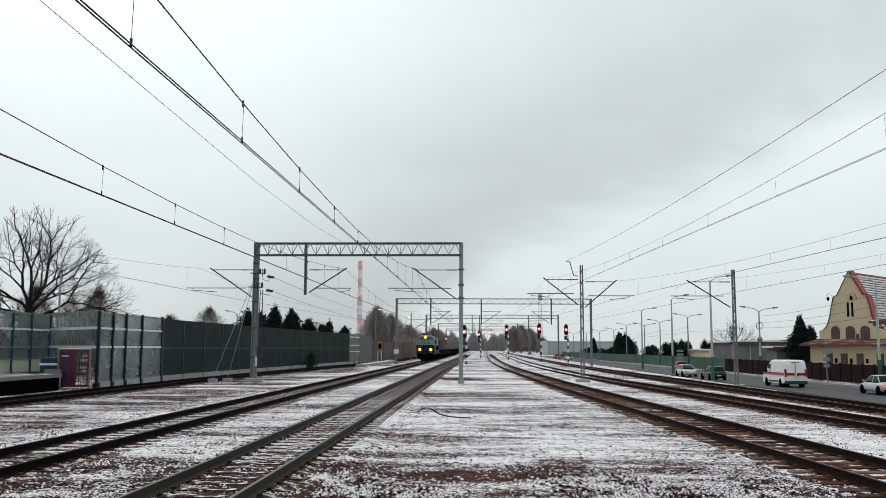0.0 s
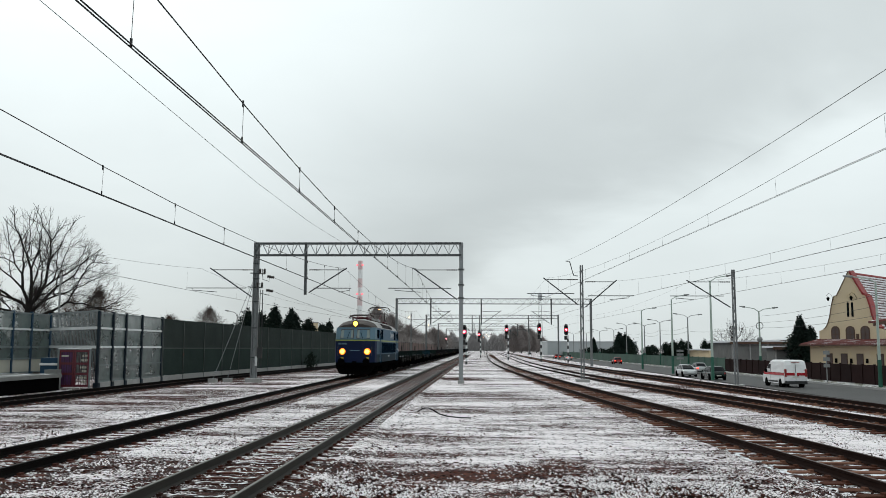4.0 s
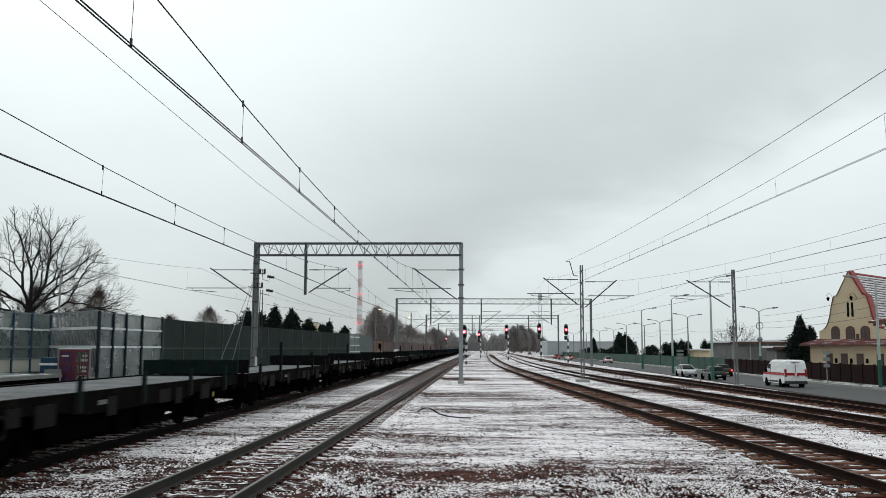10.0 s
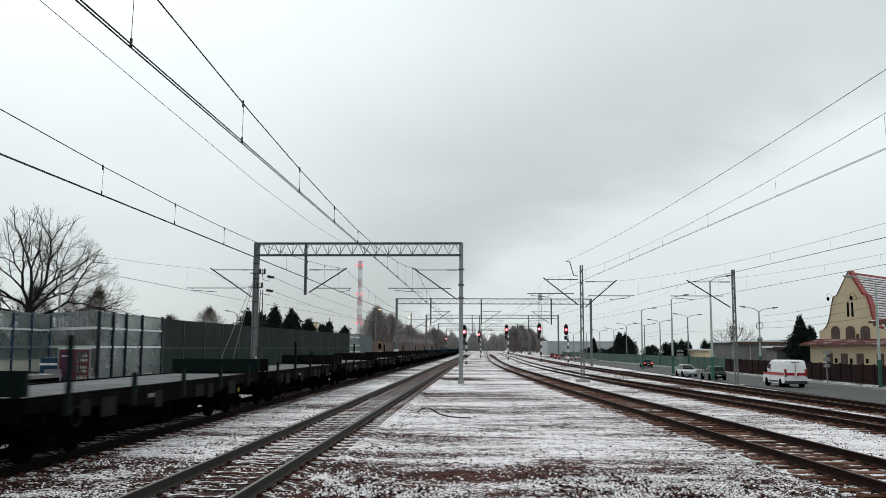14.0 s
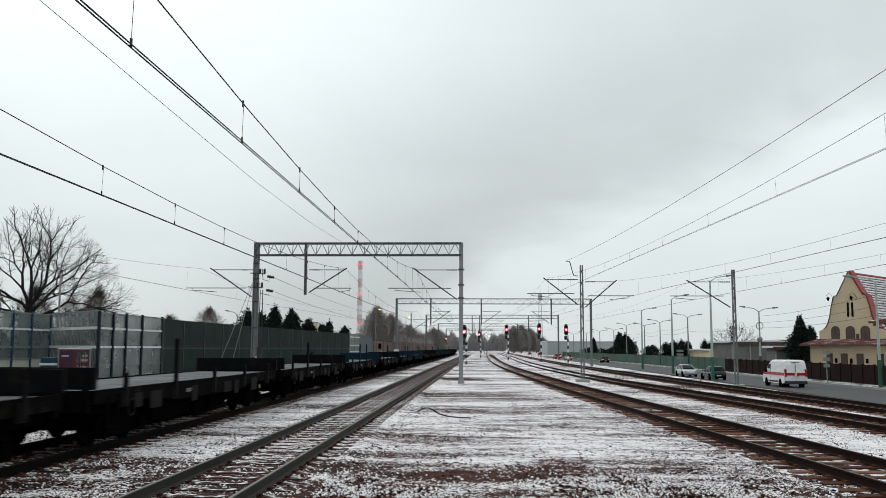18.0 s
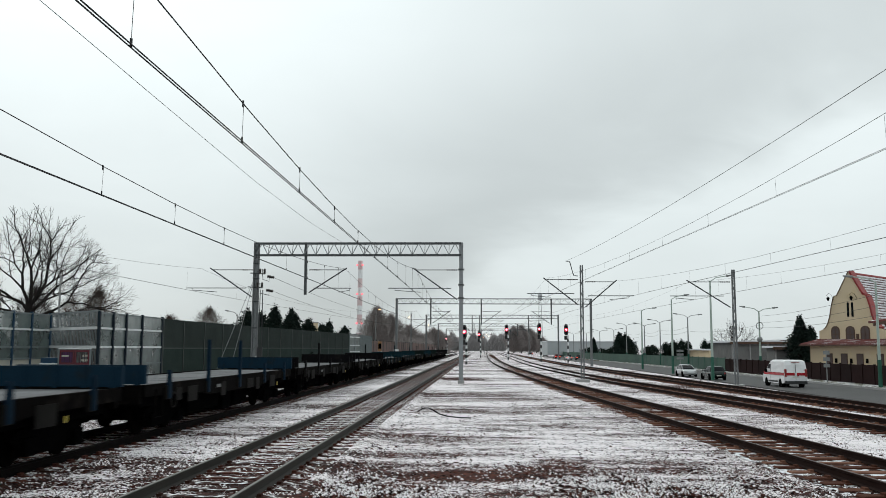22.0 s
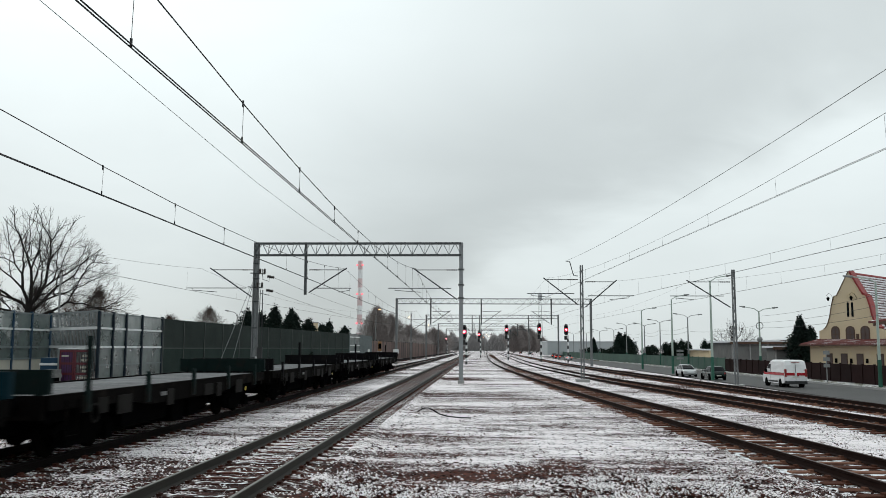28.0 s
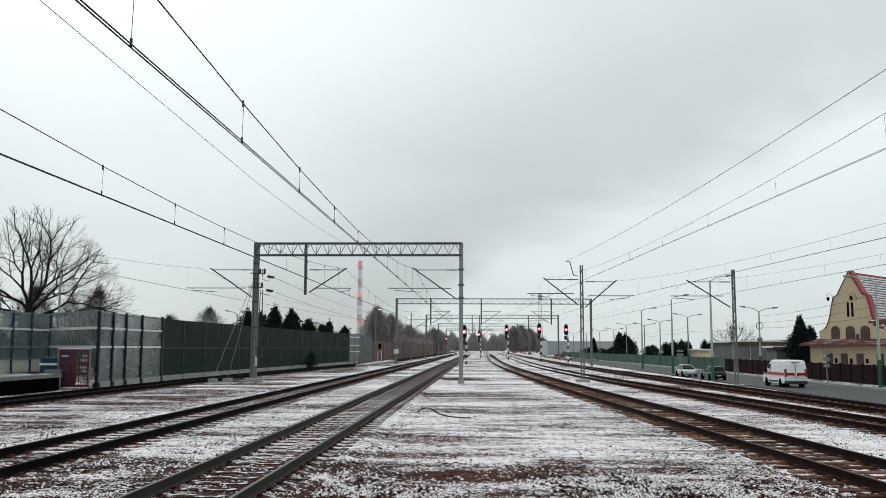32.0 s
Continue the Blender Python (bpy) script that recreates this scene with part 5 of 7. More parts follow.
M["wagon_teal"] = material("dark_teal_wagon", (0.003, 0.022, 0.031), (0.002, 0.014, 0.021), 1, 20, 0.8, 0, 0.2, wear=(0.008, 0.014, 0.016), gloss=0.1)
M["stake_blue"] = material("dark_blue_stanchion", (0.003, 0.015, 0.030), (0.002, 0.010, 0.02), 1, 20, 0.8, 0, 0.2, gloss=0.08)
PITCH, WL = 16.27, 15.0


def build_wagon(col, label):
    """A bogie flat wagon with end boards and side stanchions; snow lies on its deck."""
    t = thing("flat_wagon", label, "flat wagon", "wagons of the train")
    h = WL / 2
    tall = {"wagon_blue": (-3.1, 0.0), "wagon_green": (-6.1,), "wagon_black": (-3.1,), "wagon_teal": (0.0,)}[col]
    g = Geo()
    g.box(-1.30, 1.30, -h, h, 1.22, 1.33)
    part("deck", g, "snowy_deck", t, "wooden deck under thin snow")
    for s in (-1, 1):
        g = Geo()
        g.prism([(-h, 1.10), (-h + 3.6, 1.06), (-h + 4.8, 0.93), (h - 4.8, 0.93), (h - 3.6, 1.06), (h, 1.10), (h, 1.36), (-h, 1.36)], s * 1.38 - 0.05, s * 1.38 + 0.05, "x")
        part("side_sill", g, "wagon_frame", t, "dirty grey side sill with shade put into its colour")
        for y in (-6.1, -3.1, 0.0, 3.1, 6.1) if s > 0 else ():
            g = Geo()
            top = 2.36 if y in tall else 1.62
            g.prism([(-0.075, 1.0), (0.075, 1.0), (0.075, 1.36), (0.05, 1.42), (0.05, top), (0.03, top + 0.04), (-0.03, top + 0.04), (-0.05, top), (-0.05, 1.42), (-0.075, 1.36)], s * 1.47 - 0.04, s * 1.47 + 0.04, "x")
            ob = part("stanchion", g, "stake_blue" if col == "wagon_blue" else col, t)
            ob.location.y = y
            g = Geo()
            g.box(s * 1.44 - 0.03, s * 1.44 + 0.03, y - 0.14, y + 0.14, 0.98, 1.3)
            part("stanchion_pocket", g, "wagon_plate", t)
        for k, y in enumerate((-5.35, -4.3, -1.6, 1.35, 2.3, 4.35)):
            g = Geo()
            g.box(s * 1.445 - 0.012, s * 1.445 + 0.012, y - (0.36 if k % 2 else 0.22), y + (0.36 if k % 2 else 0.22), 0.84 if k % 3 else 0.92, 1.22)
            part("hanging_plate", g, "wagon_plate", t, "worn grey plate hanging from the sill")
        g = Geo()
        g.tube([(s * 1.46, -6.9, 1.25), (s * 1.46, -6.9, 0.62), (s * 1.46, -6.45, 0.62), (s * 1.46, -6.45, 1.25)], 0.016, 5)
        part("footstep", g, "wagon_frame", t)
        g = Geo()
        g.box(-1.45, 1.45, s * h - 0.06, s * h + 0.06, 1.38, 1.80)
        board = part("end_board", g, col, t, "hinged steel end board")
        for x in (-1.25, -0.6, 0.05, 0.65, 1.25):
            g = Geo()
            g.box(x - 0.05, x + 0.05, s * h - 0.085, s * h + 0.085, 1.30, 1.80)
            part("rib", g, col, board)
        g = Geo()
        g.box(-1.36, 1.36, s * h - 0.14, s * h + 0.02, 0.95, 1.36)
        part("headstock", g, "wagon_frame", t)
        buffers(t, s * h, s * 1.2)
        # bogie
        c = s * (h - 2.2)
        g = Geo()
        for q in (-1.0, 1.0):
            g.prism([(c - 1.3, 0.62), (c - 1.1, 0.50), (c - 0.6, 0.48), (c - 0.35, 0.34), (c + 0.35, 0.34), (c + 0.6, 0.48), (c + 1.1, 0.50), (c + 1.3, 0.62), (c + 1.15, 0.76), (c + 0.4, 0.92), (c - 0.4, 0.92), (c - 1.15, 0.76)], q - 0.07, q + 0.07, "x")
        # Solid block added to keep daylight from showing through the bogie.
        g.box(-0.93, 0.93, c - 1.25, c + 1.25, 0.52, 0.9)
        for q in (-1.1, 1.1):
            for k in (-0.9, 0.9):
                g.box(q - 0.1, q + 0.1, c + k - 0.16, c + k + 0.16, 0.36, 0.66)
        part("bogie", g, "black", t)
        for k in (-0.9, 0.9):
            wheelset(t, c + k, 0.46)
    g = Geo()
    for x in (-0.35, 0.35):
        g.box(x - 0.1, x + 0.1, -h + 0.2, h - 0.2, 0.62, 1.22)
    part("centre_sill", g, "black", t)
    # Black boxes fill the dark under the deck, gear and shade alike.
    g = Geo()
    g.box(-1.22, 1.22, -h + 0.3, h - 0.3, 0.86, 1.12)
    part("underfloor", g, "black", t, "black box for floor frame and shade under the deck")
    g = Geo()
    g.box(-1.12, 1.12, -0.5, 0.3, 0.36, 0.86)
    g.box(-1.12, 1.12, 0.75, 1.5, 0.42, 0.86)
    g.box(-1.12, 1.12, -3.6, -1.0, 0.50, 0.86)
    part("underfloor_gear", g, "black", t, "black boxes for brake gear and shade")
    g = Geo()
    g.lathe([(0.05, -0.75), (0.24, -0.68), (0.26, 0), (0.24, 0.68), (0.05, 0.75)], (0.75, 2.1, 0.66), "y", 12)
    part("air_tank", g, "black", t)
    for x in (-0.9, 0.9):
        g = Geo()
        g.tube([(x, -3.6, 0.72), (x, -1.9, 0.52), (x, 1.5, 0.52), (x, 3.6, 0.72)], 0.03, 5)
        part("brake_rod", g, "black", t)
    g = Geo()
    g.lathe([(0.16, -0.015), (0.19, -0.015), (0.19, 0.015), (0.16, 0.015)], (1.47, -5.75, 0.95), "x", 14, True)
    part("handbrake_wheel", g, "wagon_plate", t)
    g = Geo()
    g.box(1.458, 1.466, 5.0, 5.09, 0.86, 0.98)
    part("yellow_mark", g, "buffer_yellow", t, "small yellow mark")
    g = Geo()
    g.box(-1.42, -1.21, -0.9, 0.4, 0.55, 0.85)
    part("brake_box", g, "black", t)
    g = Geo()
    g.box(1.431, 1.437, -2.2, -1.75, 1.08, 1.17)
    part("lettering_bar", g, "mark_dim", t, "small dim lettering bar")
    return t


TRAIN = []
loco = build_loco()
TRAIN.append((loco, 9.62))
WCOL = "ggtgkkkkgkkkkkkbkbbkkttgtgkkk"
KINDS = {}
for i, k in enumerate(WCOL):
    mat, words = {"g": ("wagon_green", "dark green"), "k": ("wagon_black", "black"), "b": ("wagon_blue", "blue"), "t": ("wagon_teal", "dark teal"), "l": ("wagon_blue", "blue")}[k]
    if mat not in KINDS:
        KINDS[mat] = w = build_wagon(mat, words + " flat wagon with stanchions and snowy deck")
    else:
        w = copy_thing(KINDS[mat], Matrix())
    TRAIN.append((w, 19.24 + PITCH * (i + 0.5)))
# tail lamps on the last wagon
last = TRAIN[-1][0]
M["tail_lamp"] = material("white_tail_lamp", (0.7, 0.7, 0.68), (0.6, 0.6, 0.58), 2, 25, 0.5, 0, 0)
for s in (-1.15, 1.15):
    g = Geo()
    g.box(s - 0.09, s + 0.09, WL / 2 - 0.1, WL / 2 + 0.02, 1.8, 2.06)
    part("tail_board", g, "tail_lamp", last, "white end-of-train board")


def motions():
    for ob, back in TRAIN:
        y = FRONT0 + back
        walk(ob, [(t, pose(lerp(LINES["a"], min(max(y - V * t, -40), 460)), y - V * t, 0)) for t in (0.0, 4.0, 8.0, 12.0, 16.0, 20.0, 24.0, 28.0, 32.0)])
    for ob, rows in MOVING:
        walk(ob, rows)




# ---- the road side: road, kerb, fences ----
M["asphalt"] = material("wet_asphalt", (0.046, 0.046, 0.045), (0.028, 0.028, 0.0275), 0.4, 30, 0.7, 0, 0.3)
M["kerb"] = material("kerb_stone", (0.36, 0.36, 0.355), (0.24, 0.24, 0.235), 1, 25, 0.9, 0, 0.3, snow=0.3)
M["verge"] = material("snowy_verge", (0.16, 0.15, 0.12), (0.09, 0.085, 0.06), 0.8, 9, 0.95, 0, 0.5, snow=0.26)
M["brown_fence"] = material("dark_brown_fence", (0.020, 0.0085, 0.0085), (0.012, 0.006, 0.006), 0.7, 25, 0.9, 0, 0.2, rnd=0.3, gloss=0.08)
M["green_fence"] = material("green_mesh_fence", (0.035, 0.085, 0.062), (0.022, 0.06, 0.045), 0.5, 25, 0.8, 0, 0.2, rnd=0.4)
M["lamp_pole"] = material("pale_green_pole", (0.40, 0.48, 0.43), (0.30, 0.37, 0.33), 1, 25, 0.6, 0.1, 0.1)
M["lamp_foot"] = material("green_pole_foot", (0.012, 0.10, 0.065), (0.008, 0.07, 0.045), 1, 25, 0.6, 0, 0.1)
M["grey_pole"] = material("grey_pole", (0.26, 0.27, 0.27), (0.18, 0.19, 0.19), 1, 25, 0.7, 0.1, 0.1)
M["lamp_lit"] = material("lit_sodium_lamp", (0.9, 0.5, 0.2), (0.9, 0.5, 0.2), 1, 25, 0.4, 0, 0, emit=(1.0, 0.40, 0.16), power=14)

REACH[0] = 1.26
KERB = [(-40, 26.6), (60, 26.6), (130, 26.6), (180, 25.8), (300, 25.0)]
FENCE = [(20, 29.2), (62, 29.0), (104, 28.6), (140, 28.3), (180, 27.0), (300, 26.0)]


def strip(name, rows, mat, label, z, thick=0.1):
    """A flat band between two edges given as (y, x0, x1)."""
    g = Geo()
    g.loft([[Vector((a, y, z - thick)), Vector((b, y, z - thick)), Vector((b, y, z)), Vector((a, y, z))] for y, a, b in rows])
    return tagged(part(name, g, mat), label, name, kind="structure")


YS = (-40, 20, 60, 100, 140, 180, 240, 300)
strip("road", [(y, 20.0 if y < 150 else 20.0 - (y - 150) * 0.01, lerp(KERB, y)) for y in YS], "asphalt", "wet dark grey asphalt road", -0.47)
strip("pavement", [(y, lerp(KERB, y) + 0.16, lerp(FENCE, y) + 0.6) for y in YS], "verge", "snow-dusted pavement beside the fence", -0.36, 0.3)
for i in range(40):
    g = Geo()
    y0 = 30 + i * 4.0
    a, b = lerp(KERB, y0), lerp(KERB, y0 + 3.98)
    g.bar((a + 0.08, y0, -0.45), (b + 0.08, y0 + 3.98, -0.45), 0.15, 0.24)
    tagged(part("kerb_stone", g, "kerb"), "grey kerb stone dusted with snow", "kerb", "kerb stones", "structure")


def build_fences():
    t = thing("brown_fence", "dark brown boarded fence along the pavement", "fence")
    y = 38.0
    while y < 103:
        a, b = lerp(FENCE, y), lerp(FENCE, y + 2.0)
        g = Geo()
        g.bar((a, y + 0.04, 0.36), (b, y + 1.96, 0.36), 0.06, 1.42)
        part("board_panel", g, "brown_fence", t)
        g = Geo()
        g.box(a - 0.07, a + 0.07, y - 0.06, y + 0.06, -0.4, 1.14)
        part("post", g, "brown_fence", t)
        y += 2.0
    t = thing("green_fence", "green screened mesh fence along the pavement", "fence")
    y = 104.0
    while y < 290:
        a, b = lerp(FENCE, y), lerp(FENCE, y + 3.0)
        g = Geo()
        g.bar((a, y + 0.04, 0.42), (b, y + 2.96, 0.42), 0.05, 1.5)
        part("screen_panel", g, "green_fence", t)
        g = Geo()
        g.tube([(a, y, -0.4), (a, y, 1.25)], 0.05, 6)
        part("post", g, "lamp_foot", t)
        y += 3.0


build_fences()


# ---- street lamps ----
def street_lamp(x, y, z0, h, arms, pole="lamp_pole", foot="lamp_foot", lit=False, r=0.11, ball=False):
    t = thing("street_lamp", ("lit orange" if lit else "unlit") + " street lamp on a " + ("pale green pole" if pole == "lamp_pole" else "grey concrete pole") + " beside the road", "street lamp", "street lamps")
    g = Geo()
    g.tube([(x, y, z0 + 1.9), (x, y, h)], r, 8, r * 0.6)
    part("pole", g, pole, t)
    g = Geo()
    g.tube([(x, y, z0), (x, y, z0 + 1.9)], r * 1.35, 8, r * 1.25)
    part("pole_foot", g, foot, t, "painted lower pole")
    for dx, dz in arms:
        g = Geo()
        g.tube([(x, y, h - 0.05), (x + dx * 0.25, y, h + dz * 0.55), (x + dx * 0.75, y, h + dz * 0.9)], 0.04, 6)
        part("arm", g, pole, t)
        g = Geo()
        a = Vector((x + dx * 0.72, y, h + dz * 0.88))
        b = Vector((x + dx, y, h + dz))
        g.tube([a, a.lerp(b, 0.2), a.lerp(b, 0.8), b], 0.10, 8, 0.05)
        part("lantern", g, "lamp_lit" if lit else "grey_pole", t, "glowing lantern" if lit else "grey lantern")
    if ball:
        g = Geo()
        g.lathe([(0.02, -0.3), (0.22, -0.2), (0.3, 0), (0.22, 0.2), (0.02, 0.3)], (x, y, 3.2), "z", 12)
        part("sign_disc", g, "grey_pole", t)
        g = Geo()
        g.tube([(x + 0.35 * math.cos(a), y - 0.1, 4.6 + 0.35 * math.sin(a)) for a in (k * math.pi / 6 for k in range(13))], 0.04, 5)
        part("bracket_ring", g, "grey_pole", t)


street_lamp(19.3, 74, -0.35, 7.85, [(1.9, 0.5)])
street_lamp(20.4, 94, -0.4, 7.45, [(1.9, 0.5)])
street_lamp(20.9, 114, -0.4, 7.1, [(1.95, 0.35)])
street_lamp(27.55, 62, -0.4, 6.9, [(-2.2, 0.4)])
for lx, ly, lz in ((28.9, 92, 6.1), (28.4, 121, 6.5), (28.3, 139, 6.3), (28.3, 152, 6.1), (28.2, 170, 6.6), (28.1, 185, 6.0), (27.9, 205, 6.1), (27.6, 228, 6.1), (27.2, 255, 6.3)):
    street_lamp(lx, ly, -0.4, lz, [(-1.95, 0.5), (1.95, 0.4)], "grey_pole" if ly > 92 else "lamp_pole", "lamp_foot", ball=ly == 92)


def build_cable(pts, sag):
    """A cable that hangs from pole to pole."""
    g = Geo()
    line = []
    for p, q in zip(pts, pts[1:]):
        for i in range(8):
            s = i / 8
            line.append((p[0] + (q[0] - p[0]) * s, p[1] + (q[1] - p[1]) * s, p[2] + (q[2] - p[2]) * s - sag * 4 * s * (1 - s)))
    g.tube(line + [pts[-1]], 0.011, 5)
    tagged(part("cable", g, "wire"), "dark cable slung between the street lamp poles", "cable", "street cables")


for dz in (0.0, 0.55, 1.2):
    build_cable([(28.9, 92, 4.4 + dz), (22.2, 47.6, 4.2 + dz)], 0.25)
build_cable([(28.4, 121, 5.2), (28.3, 139, 5.1), (28.3, 152, 5.0), (28.2, 170, 5.0), (28.1, 185, 4.9)], 0.3)
build_cable([(28.9, 92, 4.7), (28.4, 121, 4.6), (28.3, 139, 4.6), (28.3, 152, 4.5), (28.2, 170, 4.5)], 0.35)
REACH[0] = None
street_lamp(-31.7, 65, 0, 7.6, [(-1.9, 0.45)], "grey_pole", "grey_pole")
street_lamp(-30.6, 110, 0, 6.3, [(-1.6, 0.5)], "grey_pole", "grey_pole")
street_lamp(-22.4, 190, 0, 10.2, [(0.9, 0.3)], "grey_pole", "grey_pole", True)
street_lamp(-19.6, 235, 0, 10.0, [(0.9, 0.3)], "grey_pole", "grey_pole", True)
street_lamp(-17.5, 290, 0, 9.4, [(0.9, 0.3)], "grey_pole", "grey_pole", True)
street_lamp(1.9, 330, 0, 7.2, [(1.0, 0.3)], "grey_pole", "grey_pole", True)
street_lamp(3.1, 345, 0, 6.6, [(0.9, 0.3)], "grey_pole", "grey_pole", True)
street_lamp(0.9, 360, 0, 6.2, [(0.9, 0.3)], "grey_pole", "grey_pole", True)


# ---- vehicles ----
def car_paint(name, c):
    return material(name, c, tuple(v * 0.8 for v in c), 0.8, 20, 0.25, 0.1, 0)


M["car_silver"] = car_paint("silver_car_paint", (0.58, 0.60, 0.61))
M["car_red"] = car_paint("red_car_paint", (0.30, 0.02, 0.02))
M["car_dark"] = car_paint("dark_red_car_paint", (0.022, 0.006, 0.007))
M["car_green"] = car_paint("dark_green_car_paint", (0.006, 0.020, 0.017))
M["car_white"] = car_paint("white_van_paint", (0.84, 0.85, 0.86))
M["van_red"] = car_paint("red_van_stripe", (0.42, 0.012, 0.022))
M["tyre"] = material("black_tyre", (0.016, 0.016, 0.016), (0.011, 0.011, 0.011), 5, 40, 0.9, 0, 0.2)
M["hub"] = material("alloy_hub", (0.30, 0.31, 0.32), (0.2, 0.21, 0.22), 5, 40, 0.4, 0.6, 0)
M["tail_red"] = material("lit_tail_lamp", (0.4, 0.01, 0.01), (0.4, 0.01, 0.01), 5, 40, 0.3, 0, 0, emit=(1.0, 0.06, 0.03), power=3.0)
M["tail_dull"] = material("red_tail_lens", (0.25, 0.012, 0.012), (0.2, 0.01, 0.01), 5, 40, 0.3, 0, 0)
M["head_clear"] = material("clear_head_lamp", (0.6, 0.62, 0.62), (0.5, 0.52, 0.52), 5, 40, 0.2, 0.2, 0)
M["plate_bar"] = material("pale_plate", (0.6, 0.6, 0.55), (0.5, 0.5, 0.46), 5, 40, 0.5, 0, 0)


def vehicle_wheels(t, w, ys, r):
    for s in (-1, 1):
        for y in ys:
            g = Geo()
            g.lathe([(r * 0.6, -0.1), (r - 0.03, -0.1), (r, -0.07), (r, 0.07), (r - 0.03, 0.1), (r * 0.6, 0.1)], (s * (w - 0.12), y, r), "x", 18)
            wh = part("wheel", g, "tyre", t)
            g = Geo()
            g.lathe([(0.03, s * 0.09), (r * 0.6, s * 0.1), (r * 0.6, -s * 0.05)], (s * (w - 0.12), y, r), "x", 12)
            part("hubcap", g, "hub", wh)


def super_ring(n, e):
    """Unit points round a rounded square; e below 1 squares it."""
    out = []
    for k in range(n):
        a = 2 * math.pi * (k + 0.5) / n
        c, d = math.cos(a), math.sin(a)
        out.append((math.copysign(abs(c) ** e, c), math.copysign(abs(d) ** e, d)))
    return out


def build_car(paint, label, m, lit=False, L=4.3, roof_z=1.45, hatch=True):
    """A car that faces +y, on its wheels at z = 0."""
    t = thing("car", label, "car", m=m)
    h, w = L / 2, 0.87
    g = Geo()
    stations = [(-h, 0.72, 0.44, 0.80), (-h + 0.05, 0.81, 0.30, 0.92), (-h + 0.35, 0.86, 0.21, 0.97), (-h + 0.9, 0.875, 0.19, 0.965), (0, 0.875, 0.19, 0.95), (h - 1.2, 0.875, 0.19, 0.925), (h - 0.6, 0.86, 0.21, 0.83), (h - 0.18, 0.79, 0.26, 0.73), (h, 0.63, 0.36, 0.62)]
    g.loft([[Vector((hw * a, y, (z0 + z1) / 2 + (z1 - z0) / 2 * b)) for a, b in super_ring(16, 0.42)] for y, hw, z0, z1 in stations])
    part("body", g, paint, t, smooth=True)
    back0, back1 = (0.16, 0.60) if hatch else (0.62, 1.25)
    cabin = []
    for z, s in ((0.88, 0.0), (1.02, 0.22), (1.22, 0.58), (roof_z - 0.06, 0.94), (roof_z - 0.04, 1.0)):
        ya, yb = -h + back0 + (back1 - back0) * s, h - 0.95 - 1.0 * s
        hw = 0.80 - 0.17 * s
        cabin.append((z, (ya + yb) / 2, (yb - ya) / 2, hw))
    g = Geo()
    g.loft([[Vector((hw * a, yc + yl * b, z)) for a, b in super_ring(20, 0.32)] for z, yc, yl, hw in cabin])
    part("glasshouse", g, "dark_glass", t, smooth=True)
    z, yc, yl, hw = cabin[-1]
    g = Geo()
    g.loft([[Vector((hw * k * a, yc + yl * k * b, zz)) for a, b in super_ring(20, 0.32)] for k, zz in ((1.03, z - 0.03), (1.02, z + 0.01), (0.86, roof_z), (0.4, roof_z + 0.02))])
    part("roof", g, paint, t, smooth=True)
    for sx in (-1, 1):
        for f in (-0.97, -0.1, 0.97):
            g = Geo()
            pts = []
            for z, yc, yl, hw in cabin[:4]:
                pts.append((sx * hw * (0.99 if abs(f) < 0.5 else 0.93), yc + yl * f * (1.0 if abs(f) < 0.5 else 0.97), z))
            g.tube(pts, 0.035, 5)
            part("pillar", g, paint, t)
        for y in (-h + 0.75, h - 0.8):
            g = Geo()
            g.lathe([(0.05, -0.12), (0.37, -0.12), (0.37, 0.012), (0.05, 0.012)], (sx * 0.868 - (0.0 if sx > 0 else -0.108), y, 0.33), "x", 16)
            part("wheel_arch", g, "black", t, "dark wheel housing")
    vehicle_wheels(t, w, (-h + 0.75, h - 0.8), 0.31)
    for s in (-1, 1):
        g = Geo()
        g.box(s * 0.66 - 0.12, s * 0.66 + 0.12, -h - 0.012, -h + 0.1, 0.66, 0.83)
        part("tail_lamp", g, "tail_red" if lit else "tail_dull", t, "red tail lamp")
        g = Geo()
        g.box(s * 0.6 - 0.17, s * 0.6 + 0.17, h - 0.14, h + 0.005, 0.52, 0.68)
        part("headlamp", g, "head_clear", t)
        g = Geo()
        g.box(s * 0.95 - 0.09, s * 0.95 + 0.09, h - 1.45, h - 1.33, 0.93, 1.06)
        part("mirror", g, paint, t)
    g = Geo()
    g.box(-0.26, 0.26, -h - 0.012, -h + 0.02, 0.42, 0.54)
    part("number_plate", g, "plate_bar", t)
    g = Geo()
    g.box(-0.72, 0.72, -h - 0.02, -h + 0.08, 0.28, 0.42)
    part("bumper", g, "black", t)
    return t


